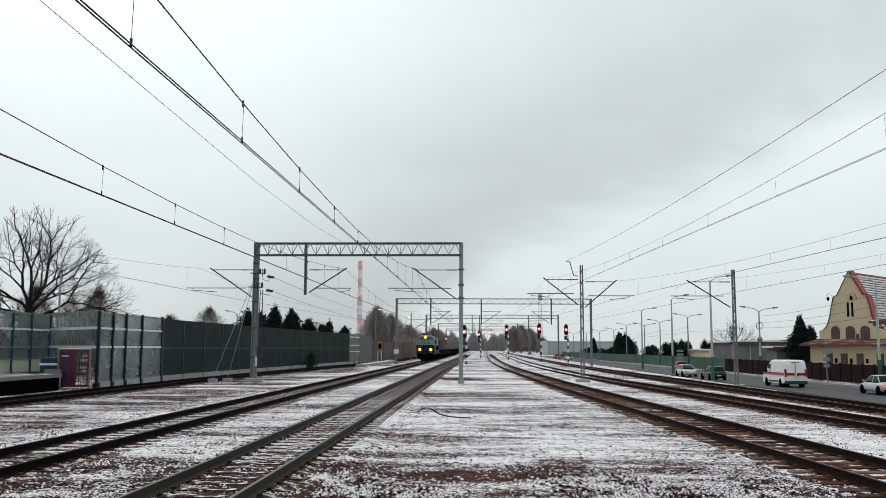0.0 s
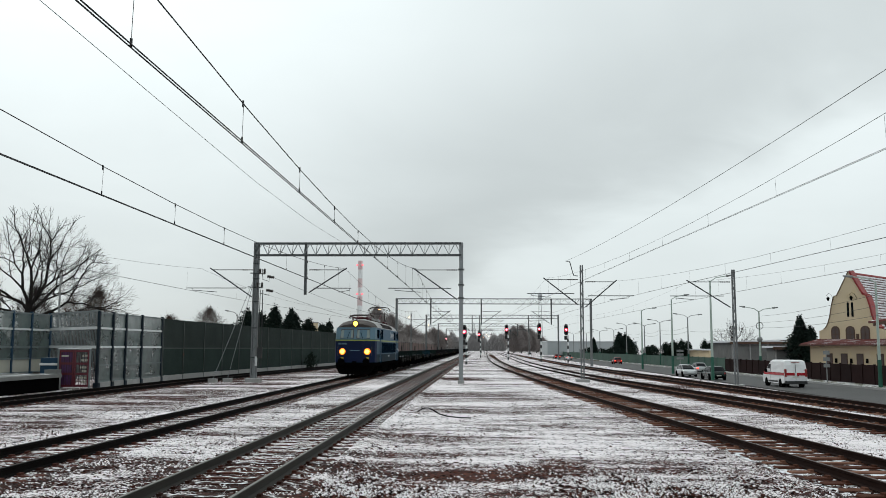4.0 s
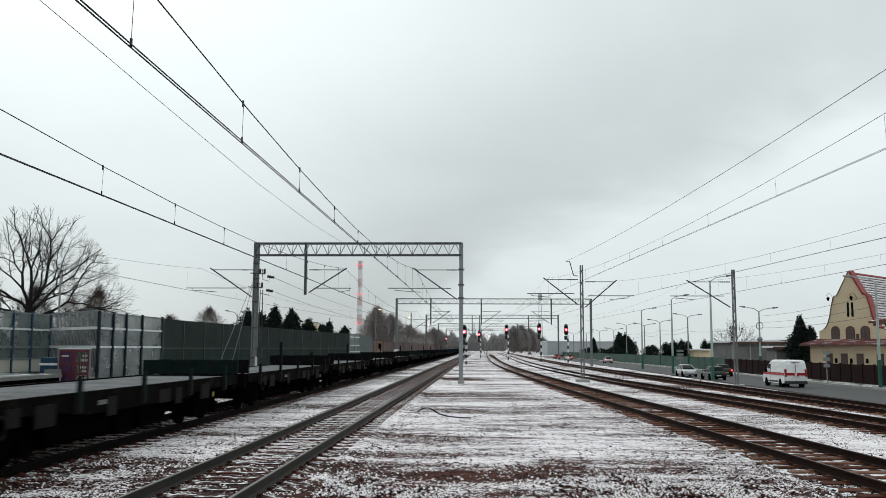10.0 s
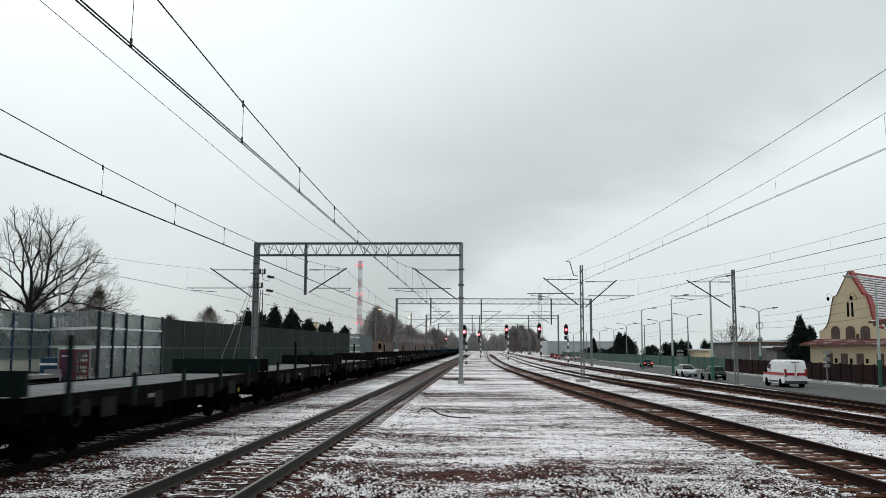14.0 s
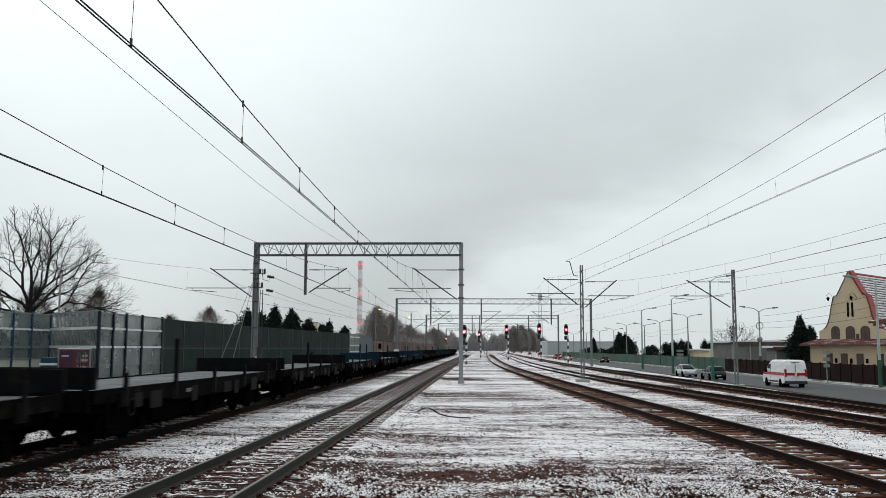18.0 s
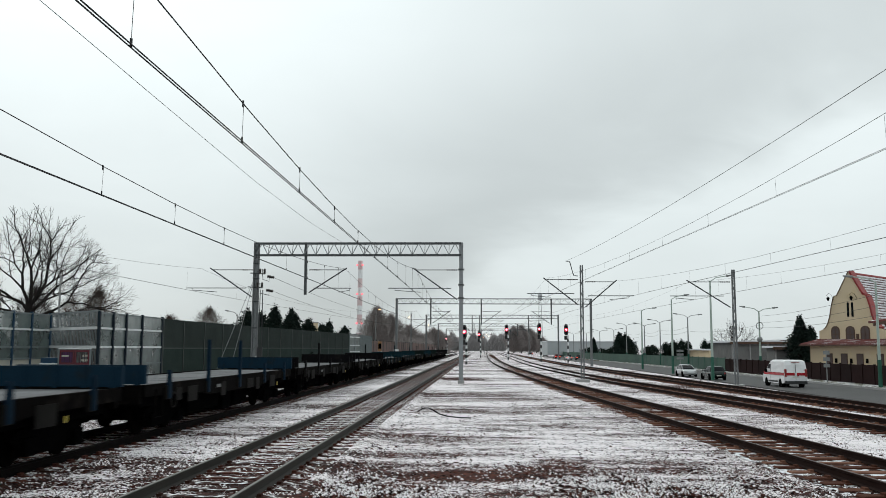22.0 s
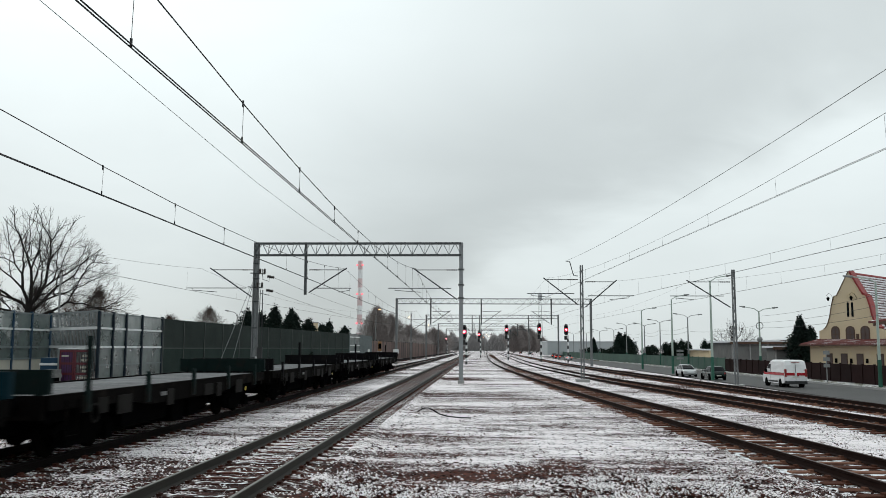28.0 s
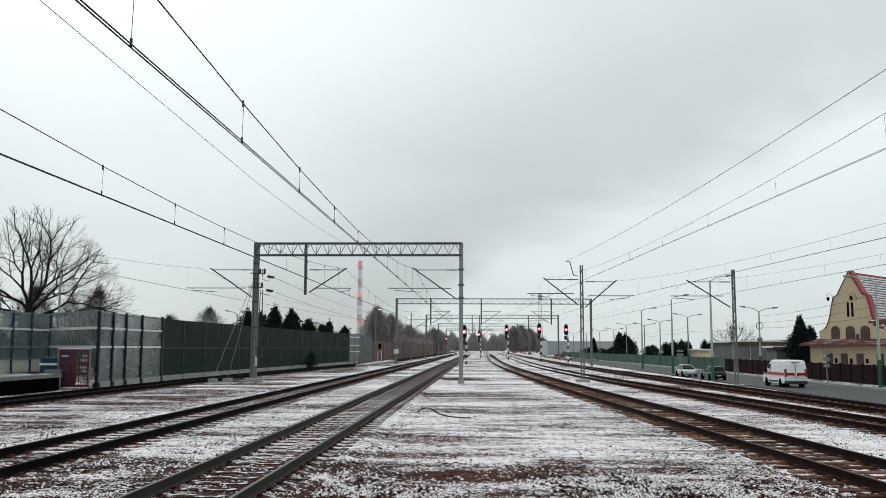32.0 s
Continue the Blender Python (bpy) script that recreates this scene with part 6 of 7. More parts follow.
def build_van(m):
    """A panel van that faces +y: rounded body with wheel arches, sloping nose, twin rear doors."""
    t = thing("van", "white panel van with a broad red stripe parked at the roadside", "van", m=m)
    w, h = 1.02, 2.75
    belt, top = 1.30, 2.42
    side = [(-h, 0.42), (-h + 0.55, 0.34)]
    for c in (-h + 1.05, h - 0.95):
        side += [(c + 0.44 * math.cos(a), 0.34 + 0.44 * math.sin(a)) for a in (math.pi * (1 - k / 6) for k in range(7))]
    side += [(h - 0.25, 0.34), (h - 0.02, 0.45), (h, 0.72), (h - 0.08, 1.02), (h - 0.75, 1.30), (h - 1.50, 2.10), (h - 1.85, 2.32), (h - 2.4, top), (-h + 0.45, top), (-h + 0.18, 2.34), (-h + 0.09, 2.0), (-h, 1.2)]
    g = Geo()
    rings = []
    for x in (-w, -w + 0.05, -w + 0.16, w - 0.16, w - 0.05, w):
        edge = (w - abs(x))
        drop = 0.16 if edge < 0.01 else 0.06 if edge < 0.06 else 0.0
        rings.append([Vector((x * (1 - 0.10 * max(0, z - belt) / (top - belt) * (1 if edge < 0.1 else 0.6)), y * (1 - 0.012 * (edge < 0.01)), z - drop * max(0, z - belt) / (top - belt))) for y, z in side])
    g.loft(rings)
    part("body", g, "car_white", t, "white panelled body", smooth=False)
    for s in (-1, 1):
        X = s * w
        g = Geo()
        g.box(X - 0.006, X + 0.008, -h + 0.06, h - 0.35, 1.05, 1.30)
        part("side_stripe", g, "van_red", t, "red stripe")
        g = Geo()
        g.prism([(h - 2.05, 1.36), (h - 0.98, 1.34), (h - 1.52, 1.98), (h - 2.05, 2.02)], s * 0.93 - 0.06, s * 0.93 + 0.075, "x")
        part("cab_window", g, "dark_glass", t)
        g = Geo()
        g.box(s * 0.90 - 0.09, s * 0.90 + 0.09, -h - 0.02, -h + 0.12, 0.95, 1.62)
        part("tail_lamp", g, "tail_dull", t, "red tail lamp")
        g = Geo()
        g.box(s * 1.14 - 0.10, s * 1.14 + 0.10, h - 1.30, h - 1.18, 1.25, 1.55)
        part("mirror", g, "black", t)
        g = Geo()
        g.box(X - 0.01, X + 0.012, -h + 1.55, h - 1.5, 0.42, 0.56)
        part("rubbing_strip", g, "signal_dark", t, "dark rubbing strip")
        g = Geo()
        g.box(X - 0.004, X + 0.004, h - 2.14, h - 2.11, 0.45, 2.2)
        part("door_seam", g, "signal_dark", t)
        g = Geo()
        g.box(s * 0.45 - 0.36, s * 0.45 + 0.36, -h - 0.014, -h + 0.10, 1.06, 1.30)
        part("rear_stripe", g, "van_red", t, "red stripe on the rear door")
        g = Geo()
        g.lathe([(0.05, -0.24), (0.43, -0.24), (0.43, 0.0), (0.05, 0.0)], (s * (w - 0.02) - (0.0 if s > 0 else -0.24), -h + 1.05, 0.36), "x", 16)
        g.lathe([(0.05, -0.24), (0.43, -0.24), (0.43, 0.0), (0.05, 0.0)], (s * (w - 0.02) - (0.0 if s > 0 else -0.24), h - 0.95, 0.36), "x", 16)
        part("wheel_arch", g, "black", t, "dark wheel housing")
    g = Geo()
    g.box(-w + 0.03, w - 0.03, -h - 0.09, -h + 0.12, 0.30, 0.58)
    part("bumper", g, "signal_dark", t, "dark plastic bumper", bevel=0.03)
    g = Geo()
    g.box(-0.30, 0.30, -h - 0.02, -h + 0.02, 0.84, 0.97)
    part("number_plate", g, "plate_bar", t)
    g = Geo()
    g.box(-0.010, 0.010, -h - 0.010, -h + 0.03, 0.6, 2.0)
    part("door_gap", g, "signal_dark", t)
    g = Geo()
    g.box(0.10, 0.24, -h - 0.03, -h + 0.02, 0.98, 1.05)
    part("door_handle", g, "black", t)
    g = Geo()
    g.box(-0.35, 0.35, -h + 0.02, -h + 0.10, 2.20, 2.24)
    part("brake_light", g, "tail_dull", t)
    vehicle_wheels(t, w, (-h + 1.05, h - 0.95), 0.36)


RD = -1.162
build_van(pose(27.95, 82.3, RD, 0, 0, 1.5))
build_car("car_silver", "pale silver hatchback parked at the roadside", pose(25.6, 110.5, RD, 0, 0, 182), L=4.2, roof_z=1.42)
build_car("car_green", "dark green car parked at the roadside", pose(26.0, 99.5, RD, 0, 0, 2))
build_car("car_white", "white car waiting far down the road", pose(21.0, 370, RD, 0, 0, 4), roof_z=1.7)
build_car("car_red", "red car with lit tail lamps waiting far down the road", pose(25.4, 290, RD, 0, 0, 4), True)
build_car("car_silver", "silver car with lit tail lamps waiting far down the road", pose(26.3, 262, RD, 0, 0, 3), True)
CARS = [
    (build_car("car_silver", "silver car driving away along the road", pose(30.6, 70, RD), True, hatch=False), 68.8, 13.95),
    (build_car("car_red", "red car driving away along the road", pose(30.6, 136, RD), True), 136.0, 14.9),
    (build_car("car_dark", "dark red saloon driving away along the road", pose(30.6, -10, RD), True, hatch=False), -12.0, 12.5),
]
SIDE = [
    (build_car("car_dark", "dark car with lit tail lamps on the side street", pose(-27.5, -60, -0.05), True), -59.5, 10.0),
    (build_car("car_green", "dark green car with lit tail lamps on the side street", pose(-27.5, -120, -0.05), True, hatch=False), -123.0, 10.0),
]
for car, y0, speed in SIDE:
    MOVING.append((car, [(float(t), pose(-27.5 - lerp([(150, 0.0), (200, 1.0)], y0 + speed * t), y0 + speed * t, -0.05)) for t in range(0, 33, 4)]))
for car, y0, speed in CARS:
    MOVING.append((car, [(float(t), pose(30.6 - max(0, (y0 + speed * t - 165)) * 0.012, y0 + speed * t, RD)) for t in range(0, 33, 4)]))


# ---- the house by the road ----
M["plaster"] = material("ochre_plaster", (0.66, 0.55, 0.385), (0.57, 0.465, 0.315), 0.5, 20, 0.9, 0, 0.15, wear=(0.61, 0.49, 0.315))
M["tile_red"] = material("red_roof_tile", (0.17, 0.040, 0.036), (0.10, 0.028, 0.025), 0.8, 20, 0.7, 0, 0.2, rnd=0.4, snow=0.2)
M["coping_red"] = material("red_sheet_coping", (0.30, 0.03, 0.03), (0.22, 0.025, 0.024), 1, 20, 0.6, 0, 0.1, snow=0.1)
M["snow"] = material("roof_snow", (0.78, 0.80, 0.82), (0.66, 0.68, 0.71), 0.7, 12, 0.9, 0, 0.3)
M["tile_snow"] = material("snow_on_tiles", (0.74, 0.75, 0.77), (0.62, 0.60, 0.61), 2.5, 14, 0.9, 0, 0.3, wear=(0.30, 0.16, 0.15))
M["brown_wood"] = material("brown_window_wood", (0.10, 0.05, 0.03), (0.06, 0.03, 0.02), 3, 30, 0.6, 0, 0.1)


def arch(x0, x1, z0, z1):
    r = (x1 - x0) / 2
    c = (x0 + x1) / 2
    return [(x0, z0), (x1, z0)] + [(c + r * math.cos(a), z1 - r + r * math.sin(a)) for a in (k * math.pi / 8 for k in range(9))]


REACH[0] = None


def build_house():
    """The house stands at a slant to the line; its gable is local x, its depth local y."""
    t = thing("house", "ochre plastered house with a curved gable and snowy red roof", "house", m=pose(*build_house_at, 0, 0, -45))
    t.scale = (1.26, 1.26, 1.26)
    half = [(3.0, 2.3), (3.0, 3.95), (2.55, 4.12), (2.32, 4.3), (2.08, 4.75), (1.90, 5.37), (1.72, 6.3), (1.55, 6.9), (1.46, 7.2), (1.18, 7.26), (0.6, 8.35), (0.0, 9.5)]
    g = Geo()
    g.prism([(-x, z) for x, z in half] + [(x, z) for x, z in half[-2::-1]], 0, 0.45)
    part("gable_wall", g, "plaster", t, "ochre plastered gable")
    for s in (-1, 1):
        pts = [Vector((s * x, 0, z)) for x, z in half[2:]]
        for p, q in zip(pts, pts[1:]):
            d = (q - p).normalized()
            nrm = Vector((-d.z, 0, d.x))
            nrm = nrm if nrm.x * s > 0 else -nrm
            f, k = Vector((0, -0.12, 0)), Vector((0, 0.95, 0))
            g = Geo()
            # The left coping is thinned to fit the camera's view.
            w = 0.16 if s > 0 else 0.035
            g.loft([[o + f, o + nrm * w + f, o + nrm * w + k, o + k] for o in (p, q)])
            part("coping_sheet", g, "coping_red" if s > 0 else "brown_wood", t, "red sheet-metal coping" if s > 0 else "dark coping thinned to fit the camera's view")
        g = Geo()
        g.prism(arch(s * 0.2 - 0.1, s * 0.2 + 0.1, 5.25, 6.6), -0.02, 0.1)
        part("slit_window", g, "dark_glass", t)
    for x0, x1 in ((-1.75, -1.15), (-0.4, 0.25), (0.95, 1.6)):
        g = Geo()
        g.prism(arch(x0 - 0.1, x1 + 0.1, 3.05, 4.4), -0.05, 0.1)
        win = part("arched_window", g, "brown_wood", t, "arched window in a brown frame")
        g = Geo()
        g.prism(arch(x0, x1, 3.15, 4.3), -0.06, 0.1)
        part("pane", g, "curtained", win)
        g = Geo()
        m = (x0 + x1) / 2
        g.box(m - 0.03, m + 0.03, -0.08, -0.04, 3.15, 4.25)
        g.box(x0, x1, -0.08, -0.04, 3.6, 3.66)
        part("glazing_bar", g, "brown_wood", win)
    g = Geo()
    g.box(0.45, 0.7, -0.04, 0.05, 3.1, 3.65)
    part("wall_plaque", g, "brown_wood", t, "dark wall plaque")
    for lx, lz in ((-1.85, 7.2), (0.3, 7.2)):
        g = Geo()
        g.tube([(lx + 0.4, -0.05, lz - 0.3), (lx + 0.2, -0.2, lz + 0.2), (lx, -0.28, lz + 0.28), (lx - 0.18, -0.28, lz + 0.1), (lx - 0.05, -0.28, lz - 0.08)], 0.018, 5)
        lamp = part("wall_lamp", g, "black", t, "scrolled black wall lamp")
        g = Geo()
        g.lathe([(0.04, 0.2), (0.16, 0.12), (0.11, -0.08), (0.05, -0.17)], (lx - 0.05, -0.28, lz - 0.25), "z", 8)
        part("lantern", g, "black", lamp)
    g = Geo()
    g.box(-2.95, 6.2, -2.2, 12, -0.6, 2.62)
    part("lower_wall", g, "plaster", t, "ochre lower storey")
    for x0 in (-1.5, -0.15, 1.25, 3.0):
        g = Geo()
        g.box(x0 + 0.04, x0 + 0.64, -2.26, -2.15, 0.75, 1.85)
        win = part("window", g, "brown_wood", t, "brown-framed window")
        g = Geo()
        g.box(x0 + 0.09, x0 + 0.59, -2.28, -2.2, 0.82, 1.79)
        part("pane", g, "curtained", win)
        g = Geo()
        g.box(x0 + 0.9, x0 + 1.06, -2.38, -2.2, 1.0, 1.4)
        part("wall_light", g, "black", t, "small black wall light")
    rows = 6
    for i in range(rows):
        a, b = i / rows, (i + 1) / rows
        ya, yb = -3.0 + 3.1 * a, -3.0 + 3.1 * b + 0.1
        za, zb = 2.62 + 0.42 * a + 0.15 * a * a, 2.62 + 0.42 * b + 0.15 * b * b
        xa, xb = -3.5 + 0.7 * a, -3.5 + 0.7 * b
        g = Geo()
        g.loft([[Vector((xa, ya, za)), Vector((6.8, ya, za)), Vector((6.8, ya, za + 0.07)), Vector((xa, ya, za + 0.07))],
                [Vector((xb, yb, zb)), Vector((6.8, yb, zb)), Vector((6.8, yb, zb + 0.02)), Vector((xb, yb, zb + 0.02))]])
        part("skirt_roof_course", g, "tile_red", t, "red tiled skirt roof")
    g = Geo()
    g.add([(-3.5, -3.0, 2.65), (-3.5, 12, 2.65), (-2.5, 12, 4.1), (-2.5, 0.3, 4.1), (-2.85, 0.1, 3.2)], [(0, 1, 2, 3, 4)])
    ob = part("hip_roof", g, "tile_red", t, "red tiled hip")
    sm = ob.modifiers.new("thickness", "SOLIDIFY")
    sm.thickness = 0.1
    g = Geo()
    g.tube([(-3.55, -3.08, 2.57), (6.8, -3.08, 2.57)], 0.08, 6)
    part("gutter", g, "brown_wood", t)
    # roof courses follow the bell-shaped outline; snow lies on each
    prof = [(4.6, 2.75)] + half[2:]
    zs = np.linspace(2.8, 9.25, 27)
    px = [p[0] for p in prof]
    pz = [p[1] for p in prof]
    for s in (-1, 1):
        for z0, z1 in zip(zs, zs[1:]):
            xa, xb = np.interp(z0, pz, px) - 0.06, np.interp(z1, pz, px) - 0.06
            if s < 0 and z0 < 3.8:
                continue
            for mat, lift, f in (("tile_red", 0.0, 1.0), ("tile_snow", 0.05, 0.70)):
                xm, zm = xa + (xb - xa) * f, z0 + (z1 - z0) * f
                g = Geo()
                y0 = 0.46 + (0.3 + 0.25 * random.random()) * (mat == "tile_snow")
                g.loft([[Vector((s * (xa + lift), yy, z0 + lift)), Vector((s * (xa + lift + 0.05), yy, z0 + lift + 0.06)), Vector((s * (xm + lift + 0.0), yy, zm + lift + 0.01)), Vector((s * (xm + lift - 0.06), yy, zm + lift - 0.05))] for yy in (y0, 15.0)])
                part("roof_course" if mat == "tile_red" else "snow_course", g, mat, t, "red tile course" if mat == "tile_red" else "snow lying on the tiles")
    g = Geo()
    g.prism([(-x + 0.12, z) for x, z in half[1:-1]] + [(0, 9.2)] + [(x - 0.12, z) for x, z in half[-2:0:-1]], 0.5, 14.9)
    part("roof_core", g, "tile_red", t)
    g = Geo()
    g.tube([(0, 0.9, 9.32), (0, 15, 9.32)], 0.15, 8)
    part("ridge", g, "coping_red", t, "red ridge tiles")


REACH[0] = 1.26
build_house_at = drawn_out(34.62, 83.4, 0)
REACH[0] = None
build_house()


def build_shed(x0, x1, y0, y1, h, wall, label, roof="snow", over=0.4, name="shed", glazed=False):
    t = thing(name, label, name)
    g = Geo()
    g.box(x0, x1, y0, y1, -0.5, h)
    part("wall", g, wall, t)
    g = Geo()
    g.box(x0 - over, x1 + over, y0 - over, y1 + over, h, h + 0.22)
    part("roof", g, roof, t, "snow-covered flat roof")
    if wall == "grey_block":
        n = max(3, int((x1 - x0) / 1.6))
        for i in range(n + 1):
            a = x0 + (x1 - x0) * i / n
            g = Geo()
            g.box(a - 0.07, a + 0.07, y0 - 0.06, y0 + 0.05, -0.5, h)
            part("pilaster", g, "concrete", t, "pale concrete pilaster")
        g = Geo()
        g.box(x0 - over, x1 + over, y0 - over - 0.03, y0 - over + 0.05, h - 0.18, h + 0.10)
        part("fascia", g, "brown_wood", t, "dark roof edge")
    n = max(2, int((x1 - x0) / 3)) if glazed else 0
    for i in range(n):
        a = x0 + (x1 - x0) * (i + 0.25) / n
        g = Geo()
        g.box(a, a + (x1 - x0) / n * 0.5, y0 - 0.03, y0 + 0.05, h * 0.45, h * 0.8)
        part("window", g, "dark_glass", t)


M["grey_block"] = material("grey_block_wall", (0.20, 0.20, 0.195), (0.11, 0.11, 0.108), 0.6, 20, 0.9, 0, 0.3)
# Cladding is lightened so the hall sinks into painted distance haze.
M["hall_grey"] = material("hazed_hall_cladding", (0.42, 0.45, 0.46), (0.36, 0.39, 0.40), 0.1, 3, 0.8, 0, 0.1)
REACH[0] = 1.26
build_shed(30.6, 37.0, 108, 118, 3.0, "grey_block", "grey block-built shed with a flat roof")
build_shed(31.8, 37.6, 96, 99, 2.35, "grey_block", "low grey garage with snow on its roof", name="garage")
build_shed(33.0, 40.0, 128, 140, 2.0, "plaster", "low ochre building with a flat roof")
REACH[0] = None
build_shed(27.0, 62.0, 350, 380, 4.9, "hall_grey", "long grey industrial hall paled by haze in its colour, snow on its roof", name="industrial_hall")
REACH[0] = 1.26
build_shed(44.0, 60.0, 130, 145, 3.4, "grey_block", "grey shed with a snowy roof")
REACH[0] = None
build_shed(-42.0, -34.0, 176, 184, 4.6, "plaster", "low cream house behind the barrier", name="cottage", glazed=True)


def build_stack():
    t = thing("chimney_stack", "cream chimney stack on the cottage roof", "chimney")
    g = Geo()
    g.box(-34.6, -33.4, 180, 181.2, 4.7, 7.4)
    part("shaft", g, "plaster", t)
    g = Geo()
    g.box(-34.75, -33.25, 179.85, 181.35, 7.2, 7.4)
    part("cap", g, "concrete", t)


build_stack()


# canopy at the edge of the house's yard
def build_canopy():
    t = thing("canopy", "dark brown canopy roof on posts by the yard", "canopy")
    g = Geo()
    g.prism([(27.55, 4.05), (34, 5.3), (34, 5.45), (27.5, 4.2)], 62.5, 63.4)
    part("roof", g, "tile_red", t)
    g = Geo()
    g.prism([(27.5, 3.85), (34, 5.1), (34, 5.3), (27.5, 4.05)], 62.45, 62.6)
    part("fascia", g, "brown_wood", t)
    for x in (29.4, 33.6):
        g = Geo()
        g.box(x - 0.1, x + 0.1, 62.7, 62.9, -0.4, 4.6)
        part("post", g, "brown_wood", t)
    g = Geo()
    g.bar((29.4, 62.8, 3.0), (28.4, 62.8, 4.0), 0.1, 0.1)
    part("brace", g, "brown_wood", t)


REACH[0] = 1.26
build_canopy()


def build_road_sign(x, y, z0, h, w=0.75):
    t = thing("road_sign", "grey-backed road sign on a pole by the fence", "road sign")
    g = Geo()
    g.tube([(x, y, z0), (x, y, h)], 0.04, 6)
    part("pole", g, "grey_pole", t)
    for z in (h - 0.75, h - 1.25, h - 0.25):
        g = Geo()
        g.box(x - w / 2, x + w / 2, y - 0.05, y - 0.02, z - 0.14, z + 0.14)
        part("board", g, "grey_pole", t)


build_road_sign(27.25, 70.5, -0.4, 2.2, 0.5)
build_road_sign(24.8 + 2, 119, -0.4, 2.2, 0.9)
REACH[0] = None


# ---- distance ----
# Chimney bands are paled: distance haze is put into their base colours.
M["hazed_red"] = material("hazed_red_band", (0.66, 0.53, 0.53), (0.62, 0.50, 0.50), 0.02, 1, 0.9, 0, 0)
M["hazed_white"] = material("hazed_white_band", (0.78, 0.80, 0.80), (0.74, 0.76, 0.76), 0.02, 1, 0.9, 0, 0)
# The tower's steel is lightened too, with haze in its colour.
M["hazed_steel"] = material("hazed_steel", (0.42, 0.44, 0.45), (0.38, 0.40, 0.41), 0.02, 1, 0.9, 0, 0)


M["warn_red"] = material("red_warning_lens", (0.6, 0.1, 0.1), (0.6, 0.1, 0.1), 1, 5, 0.4, 0, 0, emit=(1.0, 0.22, 0.26), power=1.1)


def build_chimney():
    t = thing("tall_chimney", "tall red and white banded factory chimney with warning lights", "chimney")
    x, y = -123.0, 900.0
    zs = [-2] + [8.0 + 9.3 * k for k in range(10)]
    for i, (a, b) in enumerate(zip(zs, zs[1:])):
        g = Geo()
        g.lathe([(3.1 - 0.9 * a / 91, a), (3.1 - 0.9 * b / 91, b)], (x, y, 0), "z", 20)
        part("band", g, "hazed_red" if i % 2 else "hazed_white", t)
    for z in (27, 57, 87):
        for dx in (-2.7, 2.7):
            g = Geo()
            g.lathe([(0.05, -1.1), (1.0, -0.6), (1.0, 0.6), (0.05, 1.1)], (x + dx, y - 2.8, z), "z", 10)
            part("warning_light", g, "warn_red", t, "red warning light")


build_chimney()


def build_pylon():
    t = thing("pylon", "distant lattice radio tower, paled by haze in its colour", "tower")
    x, y, h = 36.0, 520.0, 34.0
    for sx in (-1, 1):
        for sy in (-1, 1):
            g = Geo()
            g.bar((x + sx * 1.6, y + sy * 1.6, 0), (x + sx * 0.5, y + sy * 0.5, h), 0.16, 0.16)
            part("leg", g, "hazed_steel", t)
    for i in range(12):
        a, b = i / 12, (i + 1) / 12
        wa, wb = 1.6 - 1.1 * a, 1.6 - 1.1 * b
        g = Geo()
        g.bar((x - wa, y - wa, h * a), (x + wb, y - wb, h * b), 0.1, 0.1)
        g.bar((x + wa, y - wa, h * a), (x - wb, y - wb, h * b), 0.1, 0.1)
        part("bracing", g, "hazed_steel", t)
    g = Geo()
    g.box(x - 1.2, x + 1.2, y - 1.2, y + 1.2, h - 3.5, h)
    part("antenna_head", g, "hazed_steel", t)


build_pylon()


# ---- trees and shrubs ----
M["bark"] = material("dark_bark", (0.020, 0.017, 0.016), (0.011, 0.010, 0.009), 2, 25, 0.95, 0, 0.6)
M["twig"] = material("grey_brown_twig", (0.040, 0.034, 0.031), (0.026, 0.022, 0.021), 2, 25, 0.95, 0, 0)
M["twig_brown"] = material("reddish_twig", (0.105, 0.075, 0.066), (0.07, 0.052, 0.046), 0.5, 5, 0.95, 0, 0)
M["needle"] = material("dark_needles", (0.016, 0.028, 0.022), (0.009, 0.017, 0.014), 1.2, 10, 0.9, 0, 0)
M["thuja"] = material("dark_hedge_leaf", (0.014, 0.026, 0.018), (0.008, 0.015, 0.011), 1.2, 10, 0.9, 0, 0)
# Far twigs are lightened: distance haze is put into the base colour.
M["hazed_twig"] = material("hazed_brown_twigs", (0.33, 0.295, 0.285), (0.25, 0.225, 0.218), 0.5, 5, 0.95, 0, 0)
M["dead_leaf"] = material("brown_leaf", (0.085, 0.058, 0.046), (0.05, 0.036, 0.03), 1.2, 10, 0.9, 0, 0)


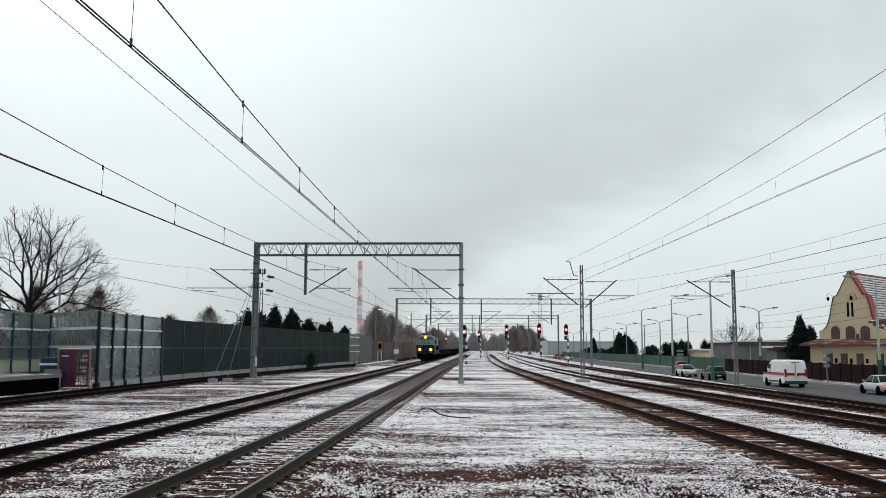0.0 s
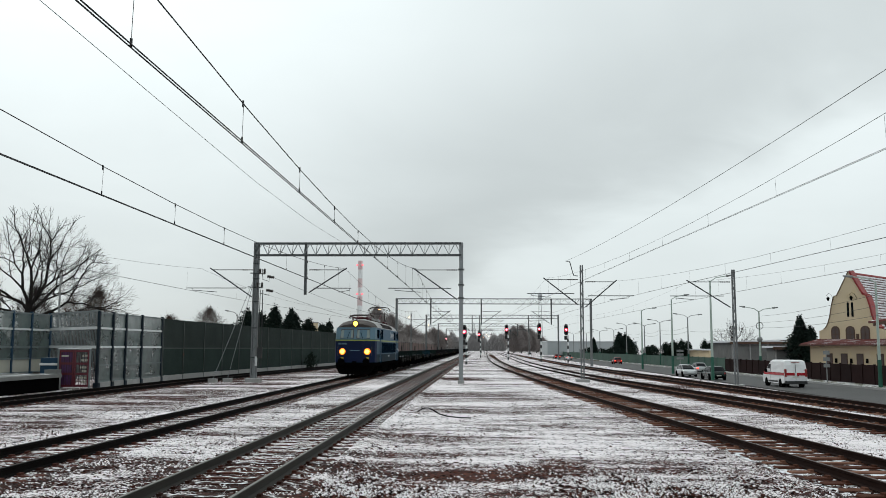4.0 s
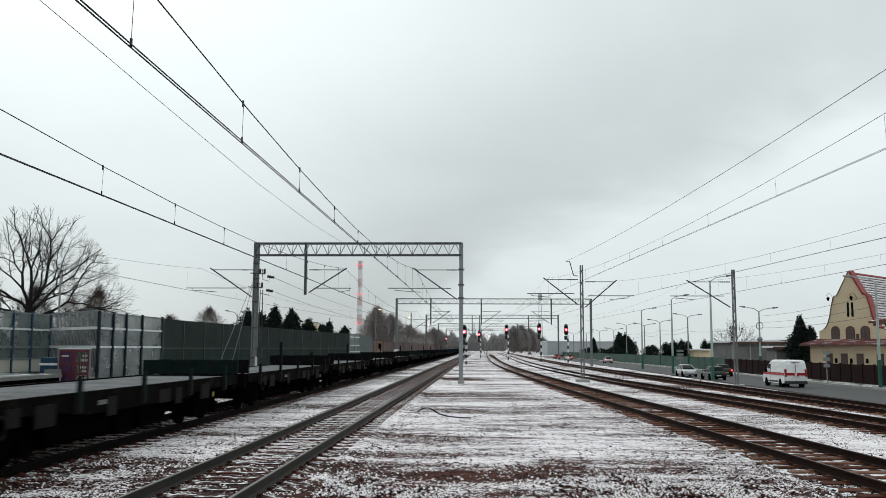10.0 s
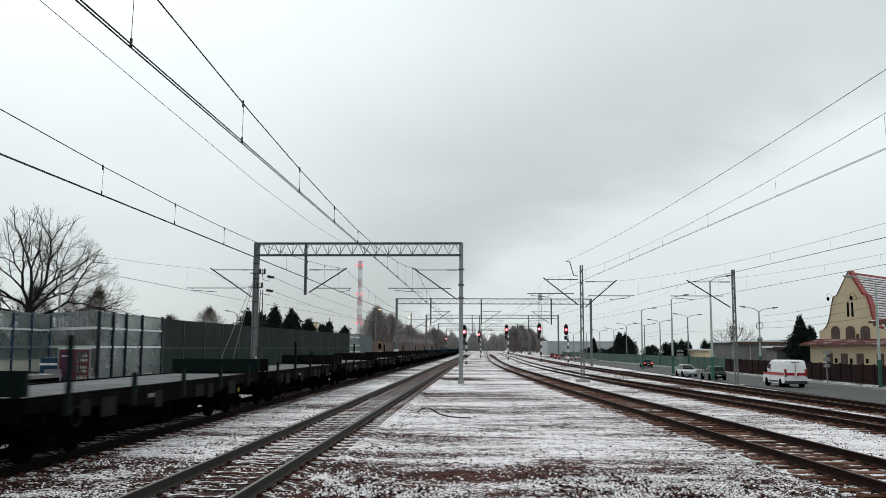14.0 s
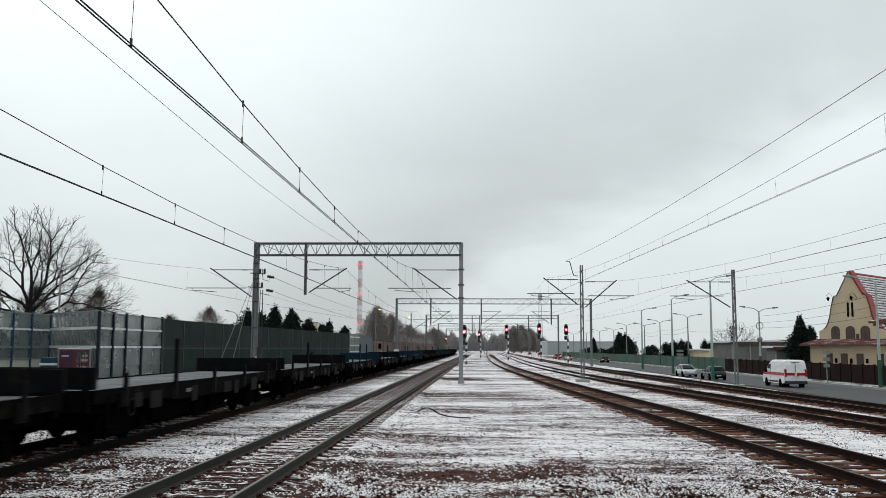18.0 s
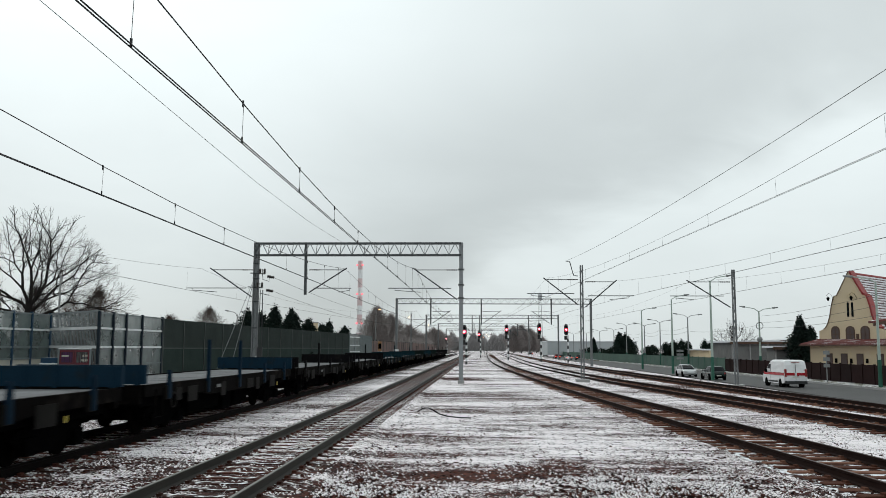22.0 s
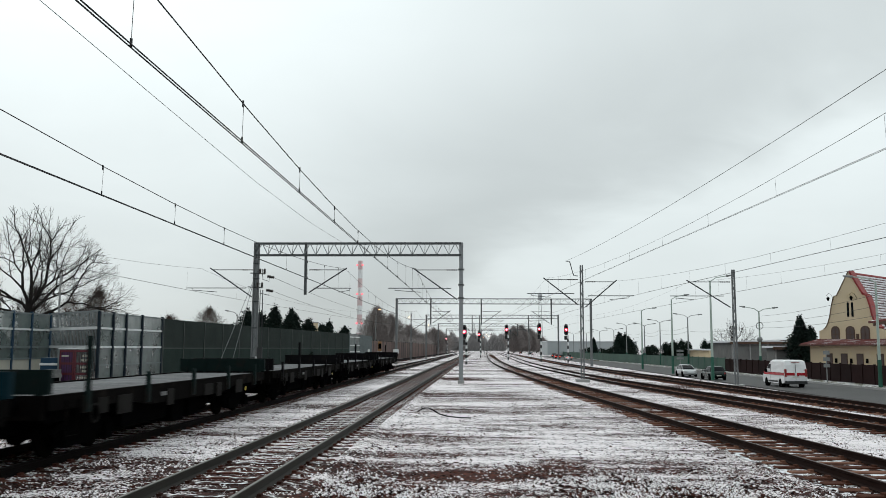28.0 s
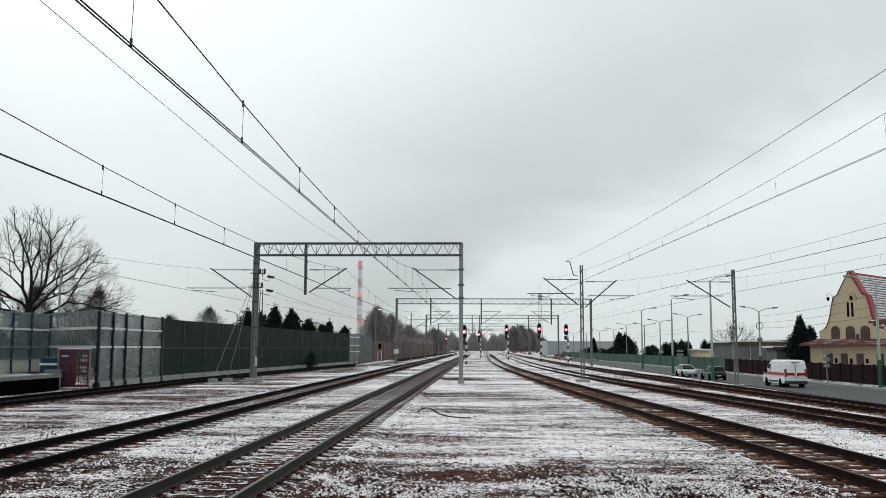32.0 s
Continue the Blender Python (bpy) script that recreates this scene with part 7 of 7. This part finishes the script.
def bare_tree(name, label, x, y, z0, height, radius, seed, levels=6, trunk=0.4, twig="twig", low=0.16, limbs=8, kids=3, fine_r=0.0105, calm=0.0):
    """A leafless tree: a short trunk, limbs that fan out into a dome, and many fine twigs."""
    rng = random.Random(seed)
    t = thing(name, label, "tree", m=pose(x, y, z0))
    wood, fine = Geo(), Geo()
    mid = Vector((0, 0, height * (low + 0.27)))
    rz = height - mid.z

    def far_out(p):
        e = p - mid
        return math.sqrt((e.x / radius) ** 2 + (e.y / radius) ** 2 + (e.z / rz) ** 2)

    def grow(p, d, length, r, lev):
        steps = 4 if lev < 3 else 3
        pts = [p]
        for _ in range(steps):
            out = (pts[-1] - mid).normalized()
            wild = (0.20 + 0.05 * lev) * (1 - 0.45 * calm)
            d = (d + out * (0.07 + 0.05 * calm) + Vector((0, 0, 0.05 * calm)) + Vector((rng.uniform(-1, 1), rng.uniform(-1, 1), rng.uniform(-0.75 - 0.1 * calm, 0.95))) * wild).normalized()
            pts.append(pts[-1] + d * length / steps)
        (wood if lev < 4 else fine).tube(pts, r, 6 if lev < 2 else 4 if lev < 4 else 3, r * 0.62)
        if lev >= levels or (lev > 1 and far_out(pts[-1]) > 1.0):
            return
        for k in range(kids):
            q = pts[steps if k == 0 else rng.randint(1, steps)]
            side = Vector((rng.uniform(-1, 1), rng.uniform(-1, 1), rng.uniform(-0.7, 1.0))).normalized()
            nd = (d * (1.0 if k == 0 else 0.7 + 0.25 * calm) + side * (0.35 if k == 0 else 0.85) * (1 - 0.15 * calm)).normalized()
            grow(q, nd, length * rng.uniform(0.62, 0.86), max(fine_r, r * (0.66 if k == 0 else 0.48)), lev + 1)

    top = height * (low + 0.17)
    wood.tube([(0, 0, -0.3), (0.08, 0, top * 0.35), (-0.06, 0.05, top * 0.7), (0.05, 0, top)], trunk * 1.15, 8, trunk * 0.5)
    for k in range(limbs):
        s = (k + 0.5) / limbs
        a, el = radians(137.5 * k + rng.uniform(-15, 15)), radians(4 + 12 * calm + (68 + 2 * calm) * s)
        d = Vector((math.cos(a) * math.cos(el), math.sin(a) * math.cos(el), math.sin(el)))
        root = Vector((0, 0, height * low + (top - height * low) * s))
        reach = radius * math.cos(el) + (height - root.z) * math.sin(el) * 0.75
        grow(root, d, reach * 0.35, trunk * (0.48 - 0.06 * s), 1)
    part("trunk", wood, "bark", t, "dark trunk and spreading limbs")
    part("crown", fine, twig, t, "leafless crown of fine twigs")
    return t


def oak_tree(x, y, z0):
    """A spreading oak: limbs fan out low from a short trunk, and each fork has a stouter and a weaker arm."""
    rng = np.random.default_rng(5)
    t = thing("oak_tree", "large leafless oak with a broad twiggy crown behind the barrier", "tree", m=pose(x, y, z0))
    wood, fine = Geo(), Geo()
    wood.tube([(0, 0, -0.4), (0.05, 0, 1.5), (-0.05, 0.04, 3.4), (0.02, 0, 5.7)], 0.46, 12, 0.30)

    def unit(v):
        return v / np.linalg.norm(v)

    def grow(p, d, r, length, depth):
        side = unit(np.cross(d, rng.standard_normal(3)))
        mid = p + d * length * 0.5 + side * length * rng.uniform(0.03, 0.10)
        end = p + d * length + side * length * rng.uniform(-0.06, 0.06)
        keep = 0.80 if r > 0.03 else 0.72
        (wood if r > 0.035 else fine).tube([tuple(p), tuple(mid), tuple(end)], r, 7 if r > 0.1 else 5 if r > 0.04 else 3, r * keep)
        if depth == 0:
            return
        d = unit(end - mid)
        axis = unit(np.cross(d, rng.standard_normal(3)))
        for turn, part_r, part_l in ((rng.uniform(9, 27), keep, rng.uniform(0.78, 0.92)), (-rng.uniform(26, 46), keep * rng.uniform(0.62, 0.85), rng.uniform(0.66, 0.86))):
            a = math.radians(turn)
            n = d * math.cos(a) + np.cross(axis, d) * math.sin(a)
            away = unit(end - np.array([0, 0, 4.6]))
            grow(end, unit(n + 0.10 * away + np.array([0, 0, 0.03])), max(r * part_r, 0.006), max(length * part_l, 0.26), depth - 1)
        if depth < 7:
            n = unit(d + rng.standard_normal(3) * 0.8)
            grow(mid, n, max(r * 0.42, 0.006), max(length * 0.6, 0.25), min(depth - 1, 1))

    # lean from the horizontal, bearing, girth and reach of the great limbs
    for lift, bearing, r, length in ((84, 40, 0.17, 1.72), (66, 175, 0.16, 1.75), (58, 10, 0.17, 1.85), (42, 190, 0.15, 1.8), (34, 345, 0.15, 1.8), (17, 5, 0.14, 1.95), (20, 172, 0.13, 1.75), (52, 80, 0.12, 1.4), (6, 330, 0.10, 1.5), (8, 205, 0.10, 1.5)):
        e, h = math.radians(lift), math.radians(bearing)
        root = np.array([0.0, 0.0, 4.3 + 1.3 * min(1, lift / 60)])
        grow(root, np.array([math.cos(e) * math.cos(h), math.cos(e) * math.sin(h), math.sin(e)]), r, length, 8)
    part("trunk", wood, "bark", t, "dark trunk and spreading limbs")
    part("crown", fine, "twig", t, "leafless crown of fine twigs")
    return t


def leaf_cloud(name, label, x, y, z0, z1, rx, ry, n, size, mat, seed, shape="round", category="shrub", twigs=False):
    """An uneven crown of many small leaf clumps round a stem."""
    rng = np.random.default_rng(seed)
    t = thing(name, label, category, m=pose(x, y, 0))
    h = z1 - z0
    u = rng.random(n)
    a = rng.random(n) * 6.283
    if shape == "dome":
        prof = (1 - u) ** 0.36 * (0.78 + 0.3 * np.sin(2 * a + 9 * u + seed))
        rad = prof * rng.random(n) ** 0.4 * (0.7 + 0.45 * rng.random(n))
    elif shape == "cone":
        tier = (u * 9) % 1.0
        prof = (1 - u) ** 0.6 * (0.5 + 0.5 * (1 - tier)) * (0.8 + 0.25 * np.sin(2 * a + 11 * u + seed))
        rad = prof * rng.random(n) ** 0.35 * (0.75 + 0.4 * rng.random(n))
    elif shape == "column":
        prof = np.where(u < 0.7, 1.0, np.sqrt(np.maximum(0, 1 - ((u - 0.7) / 0.3) ** 2)))
        rad = prof * np.sqrt(rng.random(n)) * (0.85 + 0.2 * np.sin(3 * a + 7 * u))
    else:
        prof = np.sqrt(np.maximum(0.02, 1 - (2 * u - 0.9) ** 2))
        rad = prof * np.sqrt(rng.random(n)) * (0.8 + 0.3 * np.sin(3 * a + 5 * u + seed)) * (0.85 + 0.3 * rng.random(n))
    c = np.stack([rad * rx * np.cos(a), rad * ry * np.sin(a), z0 + h * u * (1 + 0.06 * rng.standard_normal(n))], -1)
    d = rng.standard_normal((n, 3, 3)) * size
    if twigs:
        way = np.stack([np.cos(a) * (0.3 + rad), np.sin(a) * (0.3 + rad), 0.5 + rng.random(n)], -1) + 0.5 * rng.standard_normal((n, 3))
        way *= (size * 7 / np.linalg.norm(way, axis=1) * (0.5 + rng.random(n)))[:, None]
        d = rng.standard_normal((n, 3, 3)) * size * 0.16
        d[:, 1] += way
        d[:, 2] += way * 0.5
    if shape == "cone":
        d[:, 1, 0] += np.cos(a) * size * 2.2
        d[:, 1, 1] += np.sin(a) * size * 2.2
        d[:, 1, 2] -= size * 0.8
    v = (c[:, None] + d).reshape(-1, 3)
    me = bpy.data.meshes.new("crown")
    me.from_pydata(v.tolist(), [], np.arange(3 * n).reshape(-1, 3).tolist())
    me.materials.append(M[mat])
    ob = new("crown", me)
    ob.parent = t
    g = Geo()
    g.tube([(0, 0, -0.5), (0, 0, z0 + h * 0.75)], max(0.05, rx * 0.08), 6, 0.03)
    part("trunk", g, "bark", t)
    return t


oak_tree(-39.3, 75.0, 0.0)
bare_tree("bare_tree", "leafless tree beside the large oak", -46.5, 84, 0, 9.0, 4.5, 4, 5, 0.25, calm=1.0)
bare_tree("bare_tree", "small leafless tree by the sheds", 47.2, 166, -1.2, 9.0, 4.4, 7, 6, 0.2, low=0.2, limbs=10, fine_r=0.008, calm=1.0)
bare_tree("bare_tree", "small reddish leafless tree behind the barrier", -33.8, 110, 0, 6.9, 2.6, 9, 5, 0.18, "twig_brown")
leaf_cloud("bush", "brown winter shrub under the oak", -35.3, 80, 2.6, 7.2, 2.0, 2.0, 9000, 0.07, "dead_leaf", 3, twigs=True)
leaf_cloud("bush", "broad brown winter shrub behind the oak", -43.4, 84, 2.2, 7.6, 1.9, 2.0, 9000, 0.08, "twig", 7, twigs=True)
leaf_cloud("bush", "broad brown winter shrub behind the oak", -40.2, 85, 2.2, 6.8, 1.7, 2.0, 3500, 0.08, "dead_leaf", 8, twigs=True)
leaf_cloud("bush", "brown winter shrub behind the barrier", -33.6, 108, 2.8, 6.6, 1.9, 2, 9000, 0.07, "twig_brown", 5, twigs=True)
leaf_cloud("bush", "brown winter shrub behind the barrier", -37.5, 105, 2.5, 5.6, 2.4, 2, 7000, 0.07, "dead_leaf", 6, twigs=True)
for i, (x, y, top, r) in enumerate(((-34.8, 131, 7.2, 2.3), (-32.4, 138, 7.9, 3.0), (-30.0, 140, 7.4, 3.2), (-33.4, 143, 6.6, 2.8), (-35.6, 142, 7.3, 2.4), (-31.2, 145, 7.7, 2.6), (-28.6, 146, 6.3, 2.0), (-33.6, 196, 7.4, 2.6), (-36.0, 200, 7.0, 2.4), (-38.2, 190, 6.2, 2.2), (-31.4, 205, 6.6, 2.0))):
    leaf_cloud("conifer", "dark green conifer behind the barrier", x, y, 0.4, top, r * 1.4, r * 1.4, 6500, 0.13, "needle", 20 + i, "cone" if i in (1, 2, 5, 7, 9) else "dome", "conifer")
for i, (x, y, top, r) in enumerate(((34.1, 95, 5.2, 2.9), (36.3, 98, 4.3, 2.3), (37.9, 240, 6.0, 3.4), (28.9, 182, 4.4, 1.9), (30.3, 184, 4.8, 2.3), (31.8, 190, 4.2, 2.2), (27.8, 215, 4.2, 1.2))):
    leaf_cloud("conifer", "dark green conifer behind the fence", x * 1.26, y * 1.26, -1.0, 2.2 + (top - 2.2) * 1.26, r * 1.26, r * 1.26, 9000, 0.055 + 0.0004 * y, "needle", 40 + i, "cone" if i not in (3, 4, 5) else "round", "conifer")
for i, (x, y, top, r) in enumerate(((29.4, 140, 2.9, 1.1), (30.6, 140, 3.2, 1.1), (31.8, 140, 3.3, 1.1), (33.0, 141, 3.1, 1.0), (34.4, 136, 3.3, 0.7), (35.3, 136, 3.1, 0.6), (30.4, 160, 2.4, 1.4), (32.2, 165, 2.6, 1.6), (29.8, 175, 2.0, 1.6), (30.0, 200, 2.2, 2.0), (31.0, 225, 2.0, 2.4), (31.0, 250, 2.2, 2.8))):
    leaf_cloud("thuja", "dark clipped thuja behind the green fence", x * 1.26, y * 1.26, -1.1, 2.2 + (top - 2.2) * 1.26, r * 1.26, r * 1.26, 6500, 0.05 + 0.0002 * y, "thuja", 60 + i, "column", "hedge")
for i, (x, y, top, r) in enumerate(((-24.0, 205, 10.4, 3.4), (-21.5, 214, 9.0, 3.4), (-21.0, 262, 7.6, 4.6), (-15.5, 300, 7.6, 5.0), (-16.0, 350, 8.0, 5.4))):
    leaf_cloud("tree", "dense brown winter tree beyond the barrier", x, y, 0.5, top, r, r, 22000, 0.16, "hazed_twig", 90 + i, "round", "tree", True)
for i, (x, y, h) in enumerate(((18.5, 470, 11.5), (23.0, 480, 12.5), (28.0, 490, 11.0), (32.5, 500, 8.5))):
    leaf_cloud("tree", "bare brown tree at the end of the yard", x, y, 0.2, h, 5.2, 5.2, 26000, 0.26, "hazed_twig", 120 + i, "round", "tree", True)
for i, (x, y, top) in enumerate(((-31.0, 60, 3.3), (-32.6, 64, 3.5), (-34.2, 61, 3.2), (-35.8, 62, 3.4), (-23.0, 64, 2.6), (-37.4, 62, 3.4), (-22.9, 70, 3.0))):
    leaf_cloud("bush", "dark dense shrub behind the glazed barrier", x, y, 0.1, top, 2.0, 1.6, 4200, 0.07, "thuja" if i % 2 else "dead_leaf", 160 + i)
for i, x in enumerate((-31.6, -33.0, -34.5, -36.0, -39.0)):
    leaf_cloud("bush", "grey-green shrub behind the platform", x, 66 + 4 * i, 0.0, 2.6, 2.2, 2.2, 1200, 0.13, "twig_brown", 140 + i)
leaf_cloud("bush", "dark shrub in front of the barrier", wall_x(92) + 1.0, 92, -0.05, 1.55, 0.75, 1.2, 500, 0.08, "thuja", 150)


def far_wood(name, label, rows, n, size, mat, seed):
    """A long ragged belt of far trees as loose twig clumps."""
    rng = np.random.default_rng(seed)
    me = bpy.data.meshes.new(name)
    s = rng.random(n)
    xs = np.interp(s, [r[0] for r in rows], [r[1] for r in rows])
    ys = np.interp(s, [r[0] for r in rows], [r[2] for r in rows]) + rng.random(n) * 20
    hs = np.interp(s, [r[0] for r in rows], [r[3] for r in rows]) * (0.7 + 0.3 * np.sin(xs * 0.23) * np.sin(xs * 0.61 + 1) + 0.12 * rng.standard_normal(n))
    c = np.stack([xs, ys, hs * rng.random(n) ** 0.8], -1)
    d = rng.standard_normal((n, 3, 3)) * size * 0.3
    d[:, 1] += rng.standard_normal((n, 3)) * size * 0.8 + np.array([0, 0, size * 2.2])
    v = (c[:, None] + d).reshape(-1, 3)
    me.from_pydata(v.tolist(), [], np.arange(3 * n).reshape(-1, 3).tolist())
    me.materials.append(M[mat])
    tagged(new(name, me), label, "woodland", kind="stuff")


# Both woods carry the haze of their distance in their base colours.
M["hazed_wood"] = material("hazed_grey_wood", (0.34, 0.325, 0.325), (0.28, 0.27, 0.27), 0.05, 1, 0.95, 0, 0)
M["horizon_haze_wood"] = material("hazed_horizon_wood", (0.36, 0.37, 0.37), (0.31, 0.32, 0.32), 0.03, 1, 0.95, 0, 0)
far_wood("far_woodland", "leafless woodland at the end of the line, greyed by haze in its colour", [(0, -62, 620, 14), (0.5, -8, 640, 12), (1, 20, 660, 12)], 42000, 0.65, "hazed_wood", 1)
far_wood("far_woodland", "leafless woodland on the horizon, paled by haze in its colour", [(0, -640, 1200, 30), (0.5, -300, 1200, 22), (1, -70, 1250, 16)], 9000, 3.0, "horizon_haze_wood", 2)
far_wood("brushwood", "brown leafless brushwood beside the far tracks", [(0, -19, 190, 4.6), (0.4, -17, 240, 5.0), (0.7, -15, 300, 6.5), (1, -13, 380, 7.5)], 26000, 0.22, "hazed_twig", 4)
far_wood("far_woodland", "leafless woodland behind the barrier", [(0, -190, 330, 10), (0.5, -90, 360, 9), (1, -52, 420, 8)], 9000, 0.7, "hazed_wood", 3)


# ---- small things in the yard ----
def build_small():
    g = Geo()
    pts = [(-1.7, 30.7), (-1.6, 31.4), (-1.4, 31.6), (-1.15, 30.9), (-0.95, 29.6), (-0.65, 28.6), (-0.2, 28.0), (0.15, 27.9)]
    g.tube([(x - 0.4, y, 0.02 + (0.05 if i in (1, 2) else 0)) for i, (x, y) in enumerate(pts)], 0.02, 6)
    tagged(part("cable", g, "black"), "black cable end lying on the snow", "cable")
    t = thing("platform_far", "far snow-covered low platform", "platform", kind="structure")
    g = Geo()
    g.box(-14.6, -13.4, 104, 140, -0.2, 0.22)
    part("platform_body", g, "concrete", t)
    g = Geo()
    g.box(-11.72, -11.05, 120.77, 120.83, 1.4, 2.0)
    tagged(part("hectometre_board", g, "white_rail"), "small white line-side board on the gantry post", "sign")
    t = thing("warning_board", "trackside board tinted amber for headlamp light, on two white posts", "sign")
    for dx in (-0.22, 0.22):
        g = Geo()
        g.tube([(-13.25 + dx, 117, -0.1), (-13.25 + dx, 117, 1.75 if dx > 0 else 3.1)], 0.05, 8)
        part("post", g, "white_rail", t, "white post")
    # The amber is the locomotive's headlamp light, put into the plate's colour.
    M["board_orange"] = material("headlamp_tinted_board", (0.36, 0.19, 0.08), (0.28, 0.15, 0.07), 2, 15, 0.6, 0, 0.1)
    g = Geo()
    g.box(-13.50, -13.0, 116.90, 116.94, 1.75, 3.05)
    part("plate", g, "board_orange", t, "plate with amber headlamp light in its colour")
    g = Geo()
    g.box(-13.40, -13.02, 116.82, 116.896, 2.05, 2.75)
    part("case", g, "black", t, "black case")


build_small()
motions()
